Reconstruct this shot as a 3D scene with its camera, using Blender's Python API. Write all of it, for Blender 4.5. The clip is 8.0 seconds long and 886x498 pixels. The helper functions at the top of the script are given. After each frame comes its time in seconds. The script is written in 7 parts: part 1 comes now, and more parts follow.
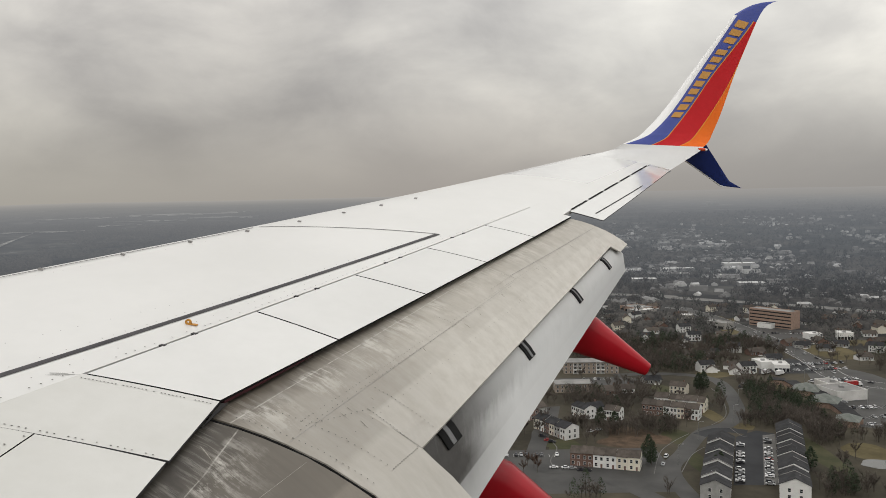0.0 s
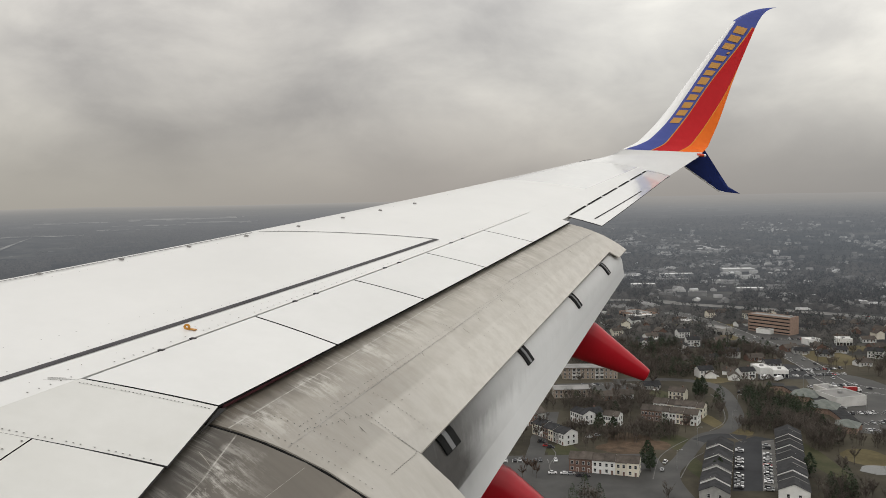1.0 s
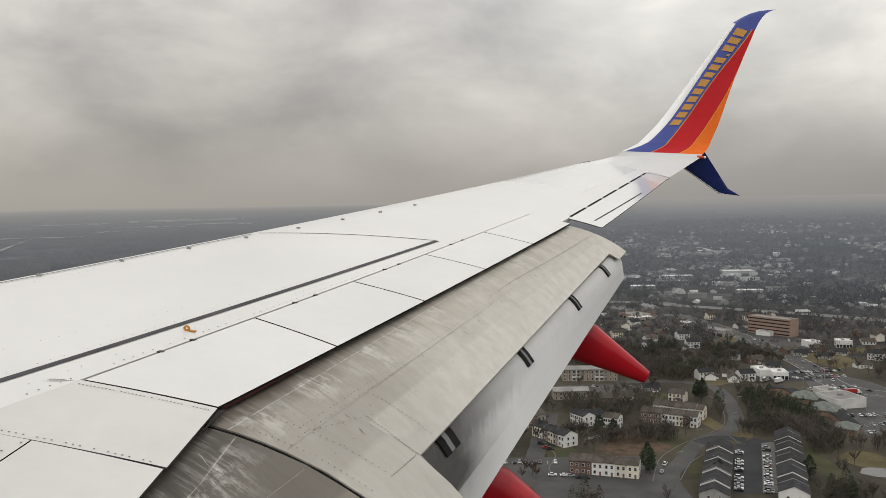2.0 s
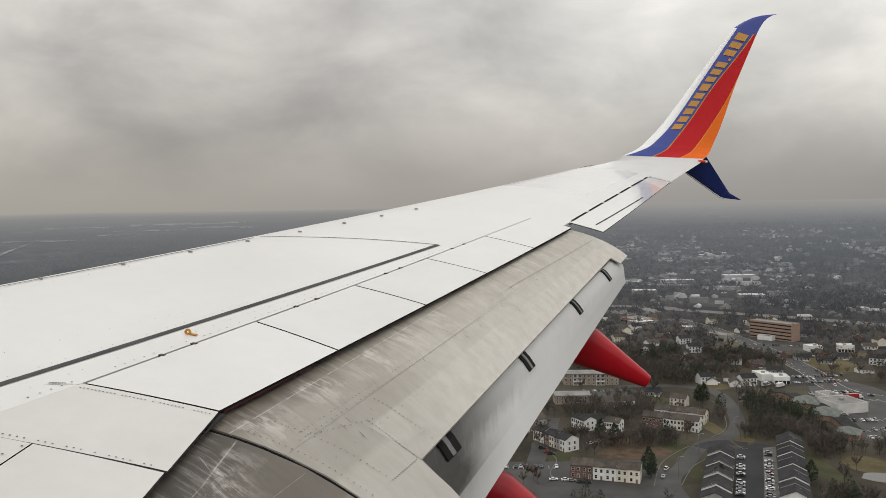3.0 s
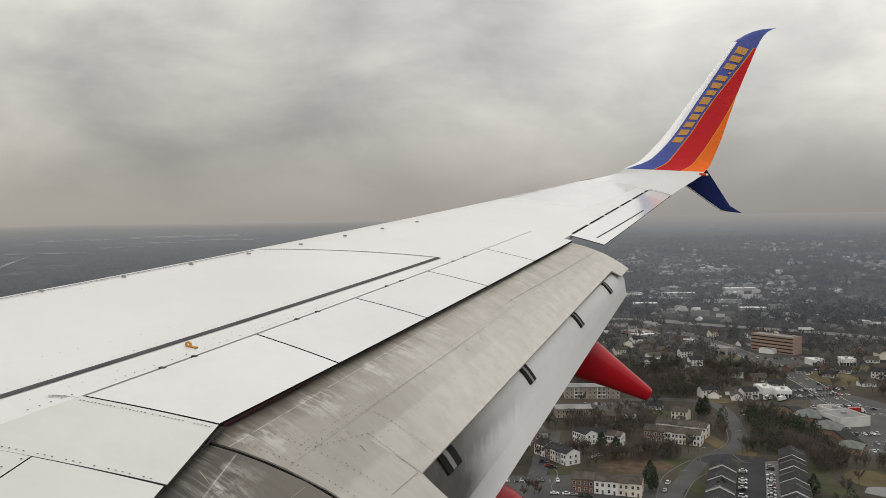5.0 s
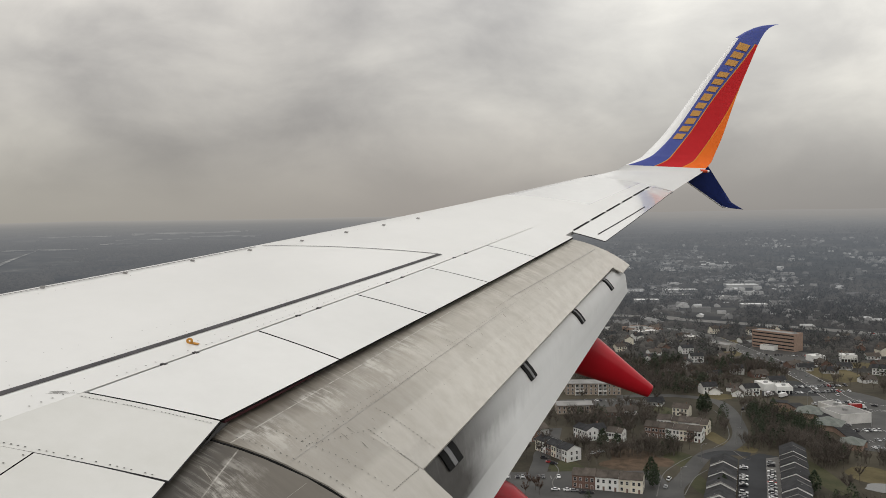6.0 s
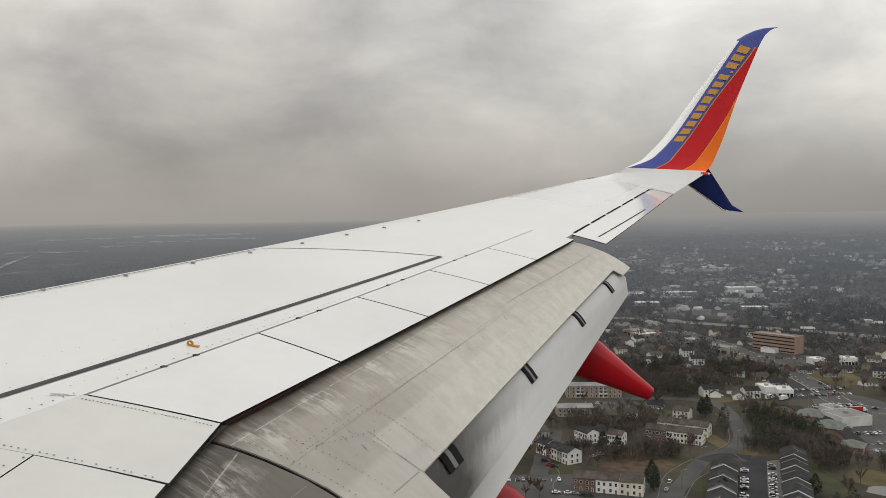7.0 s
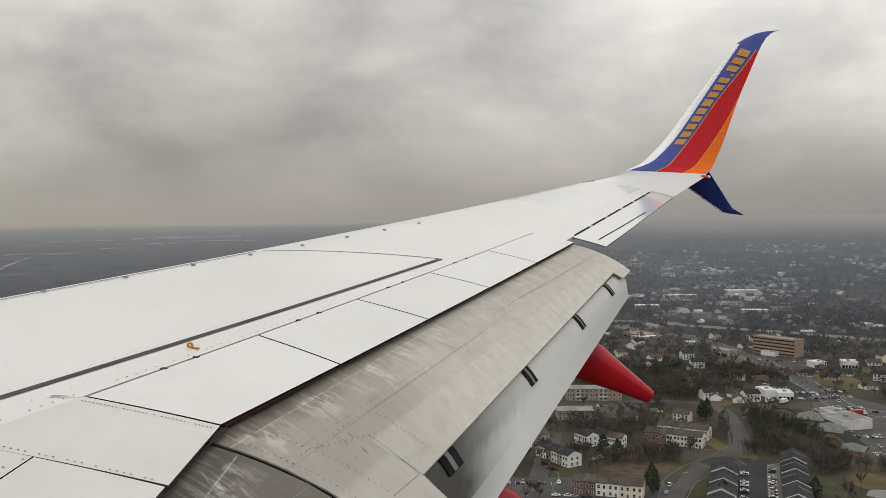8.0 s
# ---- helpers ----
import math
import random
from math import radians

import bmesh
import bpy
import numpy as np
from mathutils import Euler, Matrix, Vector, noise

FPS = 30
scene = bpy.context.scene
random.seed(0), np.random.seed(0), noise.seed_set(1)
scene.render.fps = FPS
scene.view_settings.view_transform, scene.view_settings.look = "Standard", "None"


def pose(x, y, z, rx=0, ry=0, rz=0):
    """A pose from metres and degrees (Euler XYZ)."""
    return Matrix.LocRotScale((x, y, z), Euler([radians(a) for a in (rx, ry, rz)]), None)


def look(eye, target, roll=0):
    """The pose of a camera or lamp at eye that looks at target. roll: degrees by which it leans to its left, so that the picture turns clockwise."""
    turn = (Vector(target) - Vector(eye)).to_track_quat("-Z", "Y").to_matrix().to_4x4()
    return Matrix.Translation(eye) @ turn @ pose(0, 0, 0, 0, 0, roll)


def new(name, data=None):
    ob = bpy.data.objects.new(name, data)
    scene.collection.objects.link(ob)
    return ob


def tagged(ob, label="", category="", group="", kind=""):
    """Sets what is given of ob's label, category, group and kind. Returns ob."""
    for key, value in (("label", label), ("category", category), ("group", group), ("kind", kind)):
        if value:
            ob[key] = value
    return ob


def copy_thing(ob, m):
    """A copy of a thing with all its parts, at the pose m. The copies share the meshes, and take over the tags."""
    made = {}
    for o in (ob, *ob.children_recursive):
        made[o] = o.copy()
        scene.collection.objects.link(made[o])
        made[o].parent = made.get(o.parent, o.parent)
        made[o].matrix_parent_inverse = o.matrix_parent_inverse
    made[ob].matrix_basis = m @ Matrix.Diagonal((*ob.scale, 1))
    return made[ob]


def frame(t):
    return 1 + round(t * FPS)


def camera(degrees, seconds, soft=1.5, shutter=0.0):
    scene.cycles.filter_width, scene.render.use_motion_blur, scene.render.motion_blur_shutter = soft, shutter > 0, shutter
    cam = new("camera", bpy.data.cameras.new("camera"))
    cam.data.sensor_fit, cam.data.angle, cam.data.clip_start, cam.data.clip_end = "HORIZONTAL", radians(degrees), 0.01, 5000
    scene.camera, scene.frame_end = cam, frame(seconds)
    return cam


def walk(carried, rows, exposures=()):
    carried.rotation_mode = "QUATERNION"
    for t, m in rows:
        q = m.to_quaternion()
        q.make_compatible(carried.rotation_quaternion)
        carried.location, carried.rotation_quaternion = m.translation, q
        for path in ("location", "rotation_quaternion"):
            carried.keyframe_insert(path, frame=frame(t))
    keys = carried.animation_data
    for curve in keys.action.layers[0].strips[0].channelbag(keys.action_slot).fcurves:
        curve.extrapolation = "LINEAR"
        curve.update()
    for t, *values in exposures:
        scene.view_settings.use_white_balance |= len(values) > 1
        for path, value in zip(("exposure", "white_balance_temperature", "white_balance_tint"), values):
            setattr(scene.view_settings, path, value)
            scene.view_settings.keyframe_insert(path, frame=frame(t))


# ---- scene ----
# The camera: a seat by a cabin window behind the right wing, 140 m above the town.
cam = camera(56.8, 8.0, soft=0.6)
walk(cam, [
    (0.0, pose(216, 0, 140, 86.251, 1.298, -0.237)),
    (0.5, pose(216, 0, 140, 86.418, 1.281, -0.281)),
    (1.0, pose(216, 0, 140, 86.607, 1.209, -0.304)),
    (1.5, pose(216, 0, 140, 86.683, 1.173, -0.334)),
    (3.0, pose(216, 0, 140, 87.004, 1.075, -0.213)),
    (3.5, pose(216, 0, 140, 87.354, 1.007, -0.201)),
    (4.0, pose(216, 0, 140, 87.786, 0.990, -0.140)),
    (4.5, pose(216, 0, 140, 87.981, 1.009, -0.170)),
    (6.0, pose(216, 0, 140, 87.654, 1.018, -0.073)),
    (6.5, pose(216, 0, 140, 87.780, 0.997, -0.055)),
    (7.0, pose(216, 0, 140, 87.830, 0.999, -0.038)),
    (7.5, pose(216, 0, 140, 87.886, 0.983, -0.030)),
    (8.0, pose(216, 0, 140, 88.000, 0.885, -0.018)),
], [(0.0, 0.11), (3.0, 0.08), (4.5, 0.05), (6.5, 0.02), (8.0, 0.0)])

# ---- world: an overcast winter sky ----
world = bpy.data.worlds.new("overcast_sky")
scene.world = world
world.use_nodes = True


def node(tree, kind, operation="", data_type="", blend_type="", **inputs):
    n = tree.nodes.new(kind)
    if operation:
        n.operation = operation
    if data_type:
        n.data_type = data_type
    if blend_type:
        n.blend_type = blend_type
    for key, value in inputs.items():
        n.inputs[key.replace("_", " ")].default_value = value
    return n


def ramp(tree, stops, source):
    n = tree.nodes.new("ShaderNodeValToRGB")
    while len(n.color_ramp.elements) < len(stops):
        n.color_ramp.elements.new(0.5)
    for e, (at, colour) in zip(n.color_ramp.elements, stops):
        e.position = at
        e.color = (*colour, 1) if len(colour) == 3 else colour
    tree.links.new(source, n.inputs["Fac"])
    return n


def build_sky():
    t = world.node_tree
    t.nodes.clear()
    out = node(t, "ShaderNodeOutputWorld")
    sky = node(t, "ShaderNodeTexSky")
    sky.sky_type, sky.sun_disc, sky.dust_density = "NISHITA", False, 4.0
    sky.sun_elevation, sky.sun_rotation = radians(54), radians(209)
    clear = node(t, "ShaderNodeBackground", Strength=0.08)
    t.links.new(sky.outputs[0], clear.inputs["Color"])
    co = node(t, "ShaderNodeTexCoord")
    split = node(t, "ShaderNodeSeparateXYZ")
    t.links.new(co.outputs["Generated"], split.inputs[0])
    # brighter towards the zenith, as under any closed cloud
    height = ramp(t, [(0.0, (0.334, 0.317, 0.293)), (0.035, (0.380, 0.363, 0.336)), (0.12, (0.505, 0.490, 0.463)), (0.28, (0.665, 0.652, 0.628)), (0.6, (0.79, 0.785, 0.77)), (1.0, (0.92, 0.925, 0.925))], split.outputs["Z"])
    m = node(t, "ShaderNodeMapping")
    m.inputs["Scale"].default_value = (1.0, 1.0, 1.9)
    m.inputs["Location"].default_value = (0.35, 0.0, 0.12)
    t.links.new(co.outputs["Generated"], m.inputs["Vector"])
    big = node(t, "ShaderNodeTexNoise", Scale=2.7, Detail=6.0, Roughness=0.46, Distortion=0.3)
    fine = node(t, "ShaderNodeTexNoise", Scale=6.0, Detail=8.0, Roughness=0.55, Distortion=0.3)
    t.links.new(m.outputs[0], big.inputs["Vector"])
    t.links.new(m.outputs[0], fine.inputs["Vector"])
    a = ramp(t, [(0.33, (0.74, 0.74, 0.755)), (0.48, (0.98, 0.98, 0.98)), (0.64, (1.24, 1.235, 1.215))], big.outputs["Fac"])
    b = ramp(t, [(0.34, (0.84, 0.84, 0.85)), (0.52, (1.0, 1.0, 1.0)), (0.66, (1.11, 1.11, 1.10))], fine.outputs["Fac"])
    mul = node(t, "ShaderNodeMix", data_type="RGBA", blend_type="MULTIPLY")
    mul.inputs[0].default_value = 1.0
    t.links.new(a.outputs[0], mul.inputs[6])
    t.links.new(b.outputs[0], mul.inputs[7])
    low = ramp(t, [(0.0, (0, 0, 0)), (0.10, (1, 1, 1))], split.outputs["Z"])
    fade = node(t, "ShaderNodeMix", data_type="RGBA")
    fade.inputs[6].default_value = (1, 1, 1, 1)
    t.links.new(low.outputs[0], fade.inputs[0])
    t.links.new(mul.outputs[2], fade.inputs[7])
    cloud = node(t, "ShaderNodeMix", data_type="RGBA", blend_type="MULTIPLY")
    cloud.inputs[0].default_value = 1.0
    t.links.new(height.outputs[0], cloud.inputs[6])
    t.links.new(fade.outputs[2], cloud.inputs[7])
    # the cloud is thinner to the right overhead, and warmer and paler to the left along the horizon
    broad = node(t, "ShaderNodeMapRange")
    broad.inputs["From Min"].default_value, broad.inputs["From Max"].default_value = -1.0, 1.0
    t.links.new(split.outputs["X"], broad.inputs["Value"])
    high = ramp(t, [(0.0, (0.97, 0.955, 0.94)), (0.42, (0.98, 0.965, 0.95)), (0.62, (1.24, 1.24, 1.225)), (1.0, (1.32, 1.32, 1.31))], broad.outputs[0])
    flat = ramp(t, [(0.25, (1.13, 1.12, 1.07)), (0.5, (1.04, 1.01, 1.0)), (0.75, (0.90, 0.905, 0.925))], broad.outputs[0])
    up = ramp(t, [(0.02, (0, 0, 0)), (0.14, (1, 1, 1))], split.outputs["Z"])
    side = node(t, "ShaderNodeMix", data_type="RGBA")
    t.links.new(up.outputs[0], side.inputs[0])
    t.links.new(flat.outputs[0], side.inputs[6])
    t.links.new(high.outputs[0], side.inputs[7])
    tilt = node(t, "ShaderNodeMix", data_type="RGBA", blend_type="MULTIPLY")
    tilt.inputs[0].default_value = 1.0
    t.links.new(cloud.outputs[2], tilt.inputs[6])
    t.links.new(side.outputs[2], tilt.inputs[7])
    cloud = tilt
    veil = node(t, "ShaderNodeBackground", Strength=1.0)
    t.links.new(cloud.outputs[2], veil.inputs["Color"])
    mix = node(t, "ShaderNodeMixShader")
    mix.inputs[0].default_value = 0.96
    t.links.new(clear.outputs[0], mix.inputs[1])
    t.links.new(veil.outputs[0], mix.inputs[2])
    t.links.new(mix.outputs[0], out.inputs["Surface"])


build_sky()
sun_light = bpy.data.lights.new("sun", "SUN")
sun_light.energy, sun_light.angle, sun_light.color = 0.6, radians(40), (1.0, 0.96, 0.91)
sun_lamp = new("sun", sun_light)
sun_lamp.matrix_world = look((0, 0, 300), (0.5, 0.9, 298.6))

# ---- materials ----
def surface(name, dark, light, rough=0.6, scale=1.0, fine=8.0, bump=0.0, metal=0.0, stretch=(1, 1, 1), spread=0.18, coords="Object", rough_spread=0.1, vary=0.0, island=0.0, coat=0.0):
    """A Principled surface with colour that varies at two scales, a matching roughness, and fine relief.
    vary: a change of brightness from object to object; island: from piece to piece of one mesh."""
    m = bpy.data.materials.new(name)
    m.use_nodes = True
    t = m.node_tree
    p = t.nodes["Principled BSDF"]
    p.inputs["Metallic"].default_value = metal
    p.inputs["Coat Weight"].default_value = coat
    p.inputs["Coat Roughness"].default_value = 0.12 if coat < 0.7 else 0.04
    co = node(t, "ShaderNodeTexCoord")
    mp = node(t, "ShaderNodeMapping")
    mp.inputs["Scale"].default_value = stretch
    t.links.new(co.outputs[coords], mp.inputs["Vector"])
    one = node(t, "ShaderNodeTexNoise", Scale=scale, Detail=4.0, Roughness=0.55)
    two = node(t, "ShaderNodeTexNoise", Scale=scale * fine, Detail=5.0, Roughness=0.6)
    for n in (one, two):
        t.links.new(mp.outputs[0], n.inputs["Vector"])
    add = node(t, "ShaderNodeMath", operation="MULTIPLY_ADD")
    add.inputs[1].default_value = 0.45
    t.links.new(two.outputs["Fac"], add.inputs[0])
    t.links.new(one.outputs["Fac"], add.inputs[2])
    c = ramp(t, [(0.725 - spread, dark), (0.725 + spread, light)], add.outputs[0])
    colour = c.outputs[0]
    if vary or island:
        if vary:
            who = node(t, "ShaderNodeObjectInfo").outputs["Random"]
        else:
            who = node(t, "ShaderNodeNewGeometry").outputs["Random Per Island"]
        amount = vary or island
        hue = node(t, "ShaderNodeHueSaturation")
        span = node(t, "ShaderNodeMapRange")
        span.inputs["To Min"].default_value, span.inputs["To Max"].default_value = 1 - amount, 1 + amount
        t.links.new(who, span.inputs["Value"])
        t.links.new(span.outputs[0], hue.inputs["Value"])
        t.links.new(colour, hue.inputs["Color"])
        colour = hue.outputs[0]
    t.links.new(colour, p.inputs["Base Color"])
    r = node(t, "ShaderNodeMapRange")
    r.inputs["To Min"].default_value, r.inputs["To Max"].default_value = max(rough - rough_spread, 0.02), min(rough + rough_spread, 1)
    t.links.new(two.outputs["Fac"], r.inputs["Value"])
    t.links.new(r.outputs[0], p.inputs["Roughness"])
    if bump:
        bm = node(t, "ShaderNodeBump", Strength=0.35, Distance=bump)
        t.links.new(two.outputs["Fac"], bm.inputs["Height"])
        t.links.new(bm.outputs[0], p.inputs["Normal"])
    return m


def streaked(name, clean, grime, soot_shade, scrape, rough, front, inner, streaks=0.6, front_shade=0.7, joint=None):
    """Weathered flap metal. Along the chord (u) grime thins out from the front in ragged streaks; along the span (v,
    metres) the inner end is sootier. Bright scrapes and fine dark streaks follow the airflow.
    front: how far back the grime reaches; inner: (span where the sootier end stops, its strength); front_shade: how
    dark the front strip of grime and painted shade is.
    joint: (u, span, slope) of a worn joint, behind which the paint is scraped."""
    m = surface(name, tuple(0.92 * v for v in clean), clean, rough, 0.9, 7.0, 0.0008, 0.08)
    t = m.node_tree
    p = t.nodes["Principled BSDF"]
    base = p.inputs["Base Color"].links[0].from_socket
    uv = node(t, "ShaderNodeUVMap")
    uv.uv_map = "surface"
    co = node(t, "ShaderNodeTexCoord")
    sep = node(t, "ShaderNodeSeparateXYZ")
    t.links.new(uv.outputs[0], sep.inputs[0])

    # the marks run square to the flap's hinge, aslant to the ribs
    slant = node(t, "ShaderNodeMath", operation="MULTIPLY_ADD")
    slant.inputs[1].default_value = 0.5
    t.links.new(sep.outputs["X"], slant.inputs[0])
    t.links.new(sep.outputs["Y"], slant.inputs[2])
    flow = node(t, "ShaderNodeCombineXYZ")
    t.links.new(sep.outputs["X"], flow.inputs["X"])
    t.links.new(slant.outputs[0], flow.inputs["Y"])

    def noise_of(stretch, detail, rough_n, shift=0.0):
        mp = node(t, "ShaderNodeMapping")
        mp.inputs["Scale"].default_value = (*stretch, 1)
        mp.inputs["Location"].default_value = (shift, shift * 1.7, 0)
        t.links.new(flow.outputs[0], mp.inputs["Vector"])
        n = node(t, "ShaderNodeTexNoise", Scale=1.0, Detail=detail, Roughness=rough_n)
        t.links.new(mp.outputs[0], n.inputs["Vector"])
        return n.outputs["Fac"]

    def math2(op, a, b, c=None):
        n = node(t, "ShaderNodeMath", operation=op)
        for i, x in enumerate((a, b, c)):
            if x is None:
                continue
            if isinstance(x, (int, float)):
                n.inputs[i].default_value = x
            else:
                t.links.new(x, n.inputs[i])
        return n.outputs[0]

    def blend(under, colour, fac):
        mx = node(t, "ShaderNodeMix", data_type="RGBA")
        mx.inputs[7].default_value = (*colour, 1)
        t.links.new(under, mx.inputs[6])
        t.links.new(fac, mx.inputs[0])
        return mx.outputs[2]

    u, v = sep.outputs["X"], sep.outputs["Y"]
    ragged = noise_of((2.6, 7.0), 6.0, 0.62)
    broad = noise_of((2.6, 1.6), 5.0, 0.6, 4.0)
    fine = noise_of((1.6, 20.0), 4.0, 0.55, 9.0)
    # grime reaching back from the front edge
    edge = math2("MULTIPLY_ADD", ragged, -0.34, math2("MULTIPLY_ADD", broad, -0.5, math2("ADD", u, 0.42)))
    k = ramp(t, [(front * 0.7, (1, 1, 1)), (front * 1.05, (0.55, 0.55, 0.55)), (min(front * 1.9, 0.99), (0, 0, 0))], edge)
    colour = blend(base, grime, math2("MULTIPLY", k.outputs[0], 0.44))
    # dark strip along the front: sooty dirt, with the spoilers' shade painted in
    if joint:
        behind = math2("SUBTRACT", math2("MULTIPLY_ADD", math2("SUBTRACT", v, joint[1]), -joint[2], u), joint[0])
        strip_k = ramp(t, [(0.24, (0.96, 0.96, 0.96)), (0.29, (0.6, 0.6, 0.6)), (0.38, (0, 0, 0))], math2("MULTIPLY_ADD", fine, -0.10, math2("MULTIPLY_ADD", ragged, -0.16, math2("ADD", behind, 0.43))))
    else:
        strip_k = ramp(t, [(0.27, (0.9, 0.9, 0.9)), (0.35, (0.55, 0.55, 0.55)), (0.50, (0, 0, 0))], math2("MULTIPLY_ADD", fine, -0.16, math2("MULTIPLY_ADD", ragged, -0.30, math2("ADD", u, 0.22))))
    inward = node(t, "ShaderNodeMapRange")
    inward.inputs["From Min"].default_value, inward.inputs["From Max"].default_value = 6.2, 8.6
    inward.inputs["To Min"].default_value, inward.inputs["To Max"].default_value = 1.0, front_shade
    t.links.new(v, inward.inputs["Value"])
    colour = blend(colour, soot_shade, math2("MULTIPLY", strip_k.outputs[0], inward.outputs[0]))
    # soot at the inner end
    span = math2("MULTIPLY_ADD", broad, 0.45, math2("SUBTRACT", v, inner[0] + 0.22))
    s = ramp(t, [(0.0, (1, 1, 1)), (0.25, (0.72, 0.72, 0.72)), (0.6, (0.22, 0.22, 0.22)), (1.0, (0, 0, 0))], span)
    colour = blend(colour, soot_shade, math2("MULTIPLY", s.outputs[0], math2("MULTIPLY", ramp(t, [(0.30, (0.93, 0.93, 0.93)), (0.60, (1, 1, 1))], ragged).outputs[0], math2("MULTIPLY", ramp(t, [(0.6, (1, 1, 1)), (0.98, (0.5, 0.5, 0.5))], u).outputs[0], inner[1]))))
    # the rear skin is a cleaner, paler sheet behind a joint
    colour = blend(colour, tuple(min(1.06 * c, 1) for c in clean), ramp(t, [(0.68, (0, 0, 0)), (0.70, (0.34, 0.34, 0.34))], u).outputs[0])
    # fine dark streaks and bright scrapes
    d = ramp(t, [(0.44, (0, 0, 0)), (0.74, (1, 1, 1))], fine)
    colour = blend(colour, soot_shade, math2("MULTIPLY", d.outputs[0], math2("MULTIPLY", math2("MULTIPLY", math2("SUBTRACT", 1.15, u), math2("MULTIPLY_ADD", inward.outputs[0], 0.6, 0.4)), 0.22 * streaks)))
    # cloudy stains, hand-sized
    stain = ramp(t, [(0.40, (0, 0, 0)), (0.66, (0.30, 0.30, 0.30))], noise_of((6.0, 7.0), 6.0, 0.66, 31.0))
    colour = blend(colour, grime, math2("MULTIPLY", stain.outputs[0], streaks))
    mask = math2("MULTIPLY_ADD", u, -0.35, math2("ADD", noise_of((4.0, 3.0), 3.0, 0.5, 13.0), 0.12))
    b = ramp(t, [(0.50, (0, 0, 0)), (0.60, (1, 1, 1))], noise_of((4.5, 26.0), 8.0, 0.74, 21.0))
    worn = ramp(t, [(0.42, (1, 1, 1)), (0.66, (0, 0, 0))], u)
    mask = math2("MULTIPLY", mask, worn.outputs[0])
    colour = blend(colour, scrape, math2("MULTIPLY", math2("MULTIPLY", b.outputs[0], ramp(t, [(0.46, (0, 0, 0)), (0.58, (1, 1, 1))], mask).outputs[0]), (0.2 if joint else 0.32) * streaks))
    if joint:
        # paint scraped off behind the worn joint, most of all at the inner end
        reach = ramp(t, [(0.485, (0, 0, 0)), (0.505, (1, 1, 1)), (0.62, (0.6, 0.6, 0.6)), (0.76, (0, 0, 0))], math2("MULTIPLY_ADD", broad, -0.12, math2("ADD", behind, 0.56)))
        flakes = ramp(t, [(0.47, (0, 0, 0)), (0.56, (1, 1, 1))], math2("MULTIPLY_ADD", noise_of((9.0, 9.0), 6.0, 0.7, 17.0), 0.5, math2("MULTIPLY", noise_of((3.0, 22.0), 7.0, 0.7, 27.0), 0.5)))
        patchy = ramp(t, [(0.40, (0, 0, 0)), (0.56, (1, 1, 1))], noise_of((0.4, 2.6), 3.0, 0.5, 37.0))
        some = math2("MULTIPLY", patchy.outputs[0], math2("MULTIPLY_ADD", inward.outputs[0], 0.8, 0.12))
        colour = blend(colour, scrape, math2("MULTIPLY", math2("MULTIPLY", reach.outputs[0], flakes.outputs[0]), math2("MULTIPLY", some, 0.75)))
        seam = ramp(t, [(0.0, (1, 1, 1)), (0.0007, (1, 1, 1)), (0.0022, (0, 0, 0))], math2("ABSOLUTE", behind, 0.0))
        chips = ramp(t, [(0.38, (0.05, 0.05, 0.05)), (0.60, (0.6, 0.6, 0.6))], noise_of((2.0, 14.0), 5.0, 0.6, 43.0))
        colour = blend(colour, scrape, math2("MULTIPLY", seam.outputs[0], chips.outputs[0]))
    t.links.new(colour, p.inputs["Base Color"])
    return m


WHITE_SKIN = surface("white_wing_paint", (0.650, 0.646, 0.628), (0.700, 0.695, 0.678), 0.38, 0.8, 9, 0.0003, coat=0.25)
WHITE_PANEL = surface("white_panel_paint", (0.635, 0.633, 0.616), (0.690, 0.687, 0.672), 0.42, 0.9, 9, 0.0003, vary=0.025, coat=0.2)
# slightly darker, yellower white than the spoiler panels
WHITE_FIXED = surface("darker_white_paint", (0.570, 0.565, 0.535), (0.630, 0.625, 0.600), 0.45, 0.9, 9, 0.0003, coat=0.1)
SEALANT = surface("dark_sealant", (0.028, 0.026, 0.029), (0.066, 0.062, 0.065), 0.7, 3.0, 14, 0.001)
GAP = surface("black_gap", (0.010, 0.010, 0.010), (0.02, 0.02, 0.02), 0.8, 3.0)
GAP.node_tree.nodes["Principled BSDF"].inputs["Specular IOR Level"].default_value = 0.08
RIVET_DARK = surface("dark_rivet_head", (0.035, 0.032, 0.029), (0.09, 0.084, 0.075), 0.5, 30.0, island=0.3)
RIVET = surface("rivet_head", (0.16, 0.155, 0.15), (0.34, 0.33, 0.32), 0.5, 30.0, island=0.3)
FLAP = streaked("flap_metal", (0.580, 0.556, 0.508), (0.228, 0.194, 0.148), (0.085, 0.071, 0.055), (0.66, 0.64, 0.59), 0.5, 0.50, (6.9, 0.36), 0.8, 0.55, (0.29, 6.15, -0.017))
FLAP_DIRTY = streaked("sooty_flap_metal", (0.31, 0.278, 0.232), (0.13, 0.112, 0.090), (0.040, 0.034, 0.028), (0.60, 0.575, 0.525), 0.55, 0.55, (6.3, 0.6), 0.95, 0.7, (0.274, 5.82, -0.19))
FLAP_AFT = streaked("aft_flap_paint", (0.66, 0.665, 0.66), (0.50, 0.49, 0.47), (0.028, 0.025, 0.022), (0.66, 0.66, 0.65), 0.4, 0.16, (6.85, 1.08), 0.10, 0.12)
WORN_JOINT = surface("worn_joint", (0.20, 0.185, 0.16), (0.34, 0.32, 0.285), 0.6, 9.0)
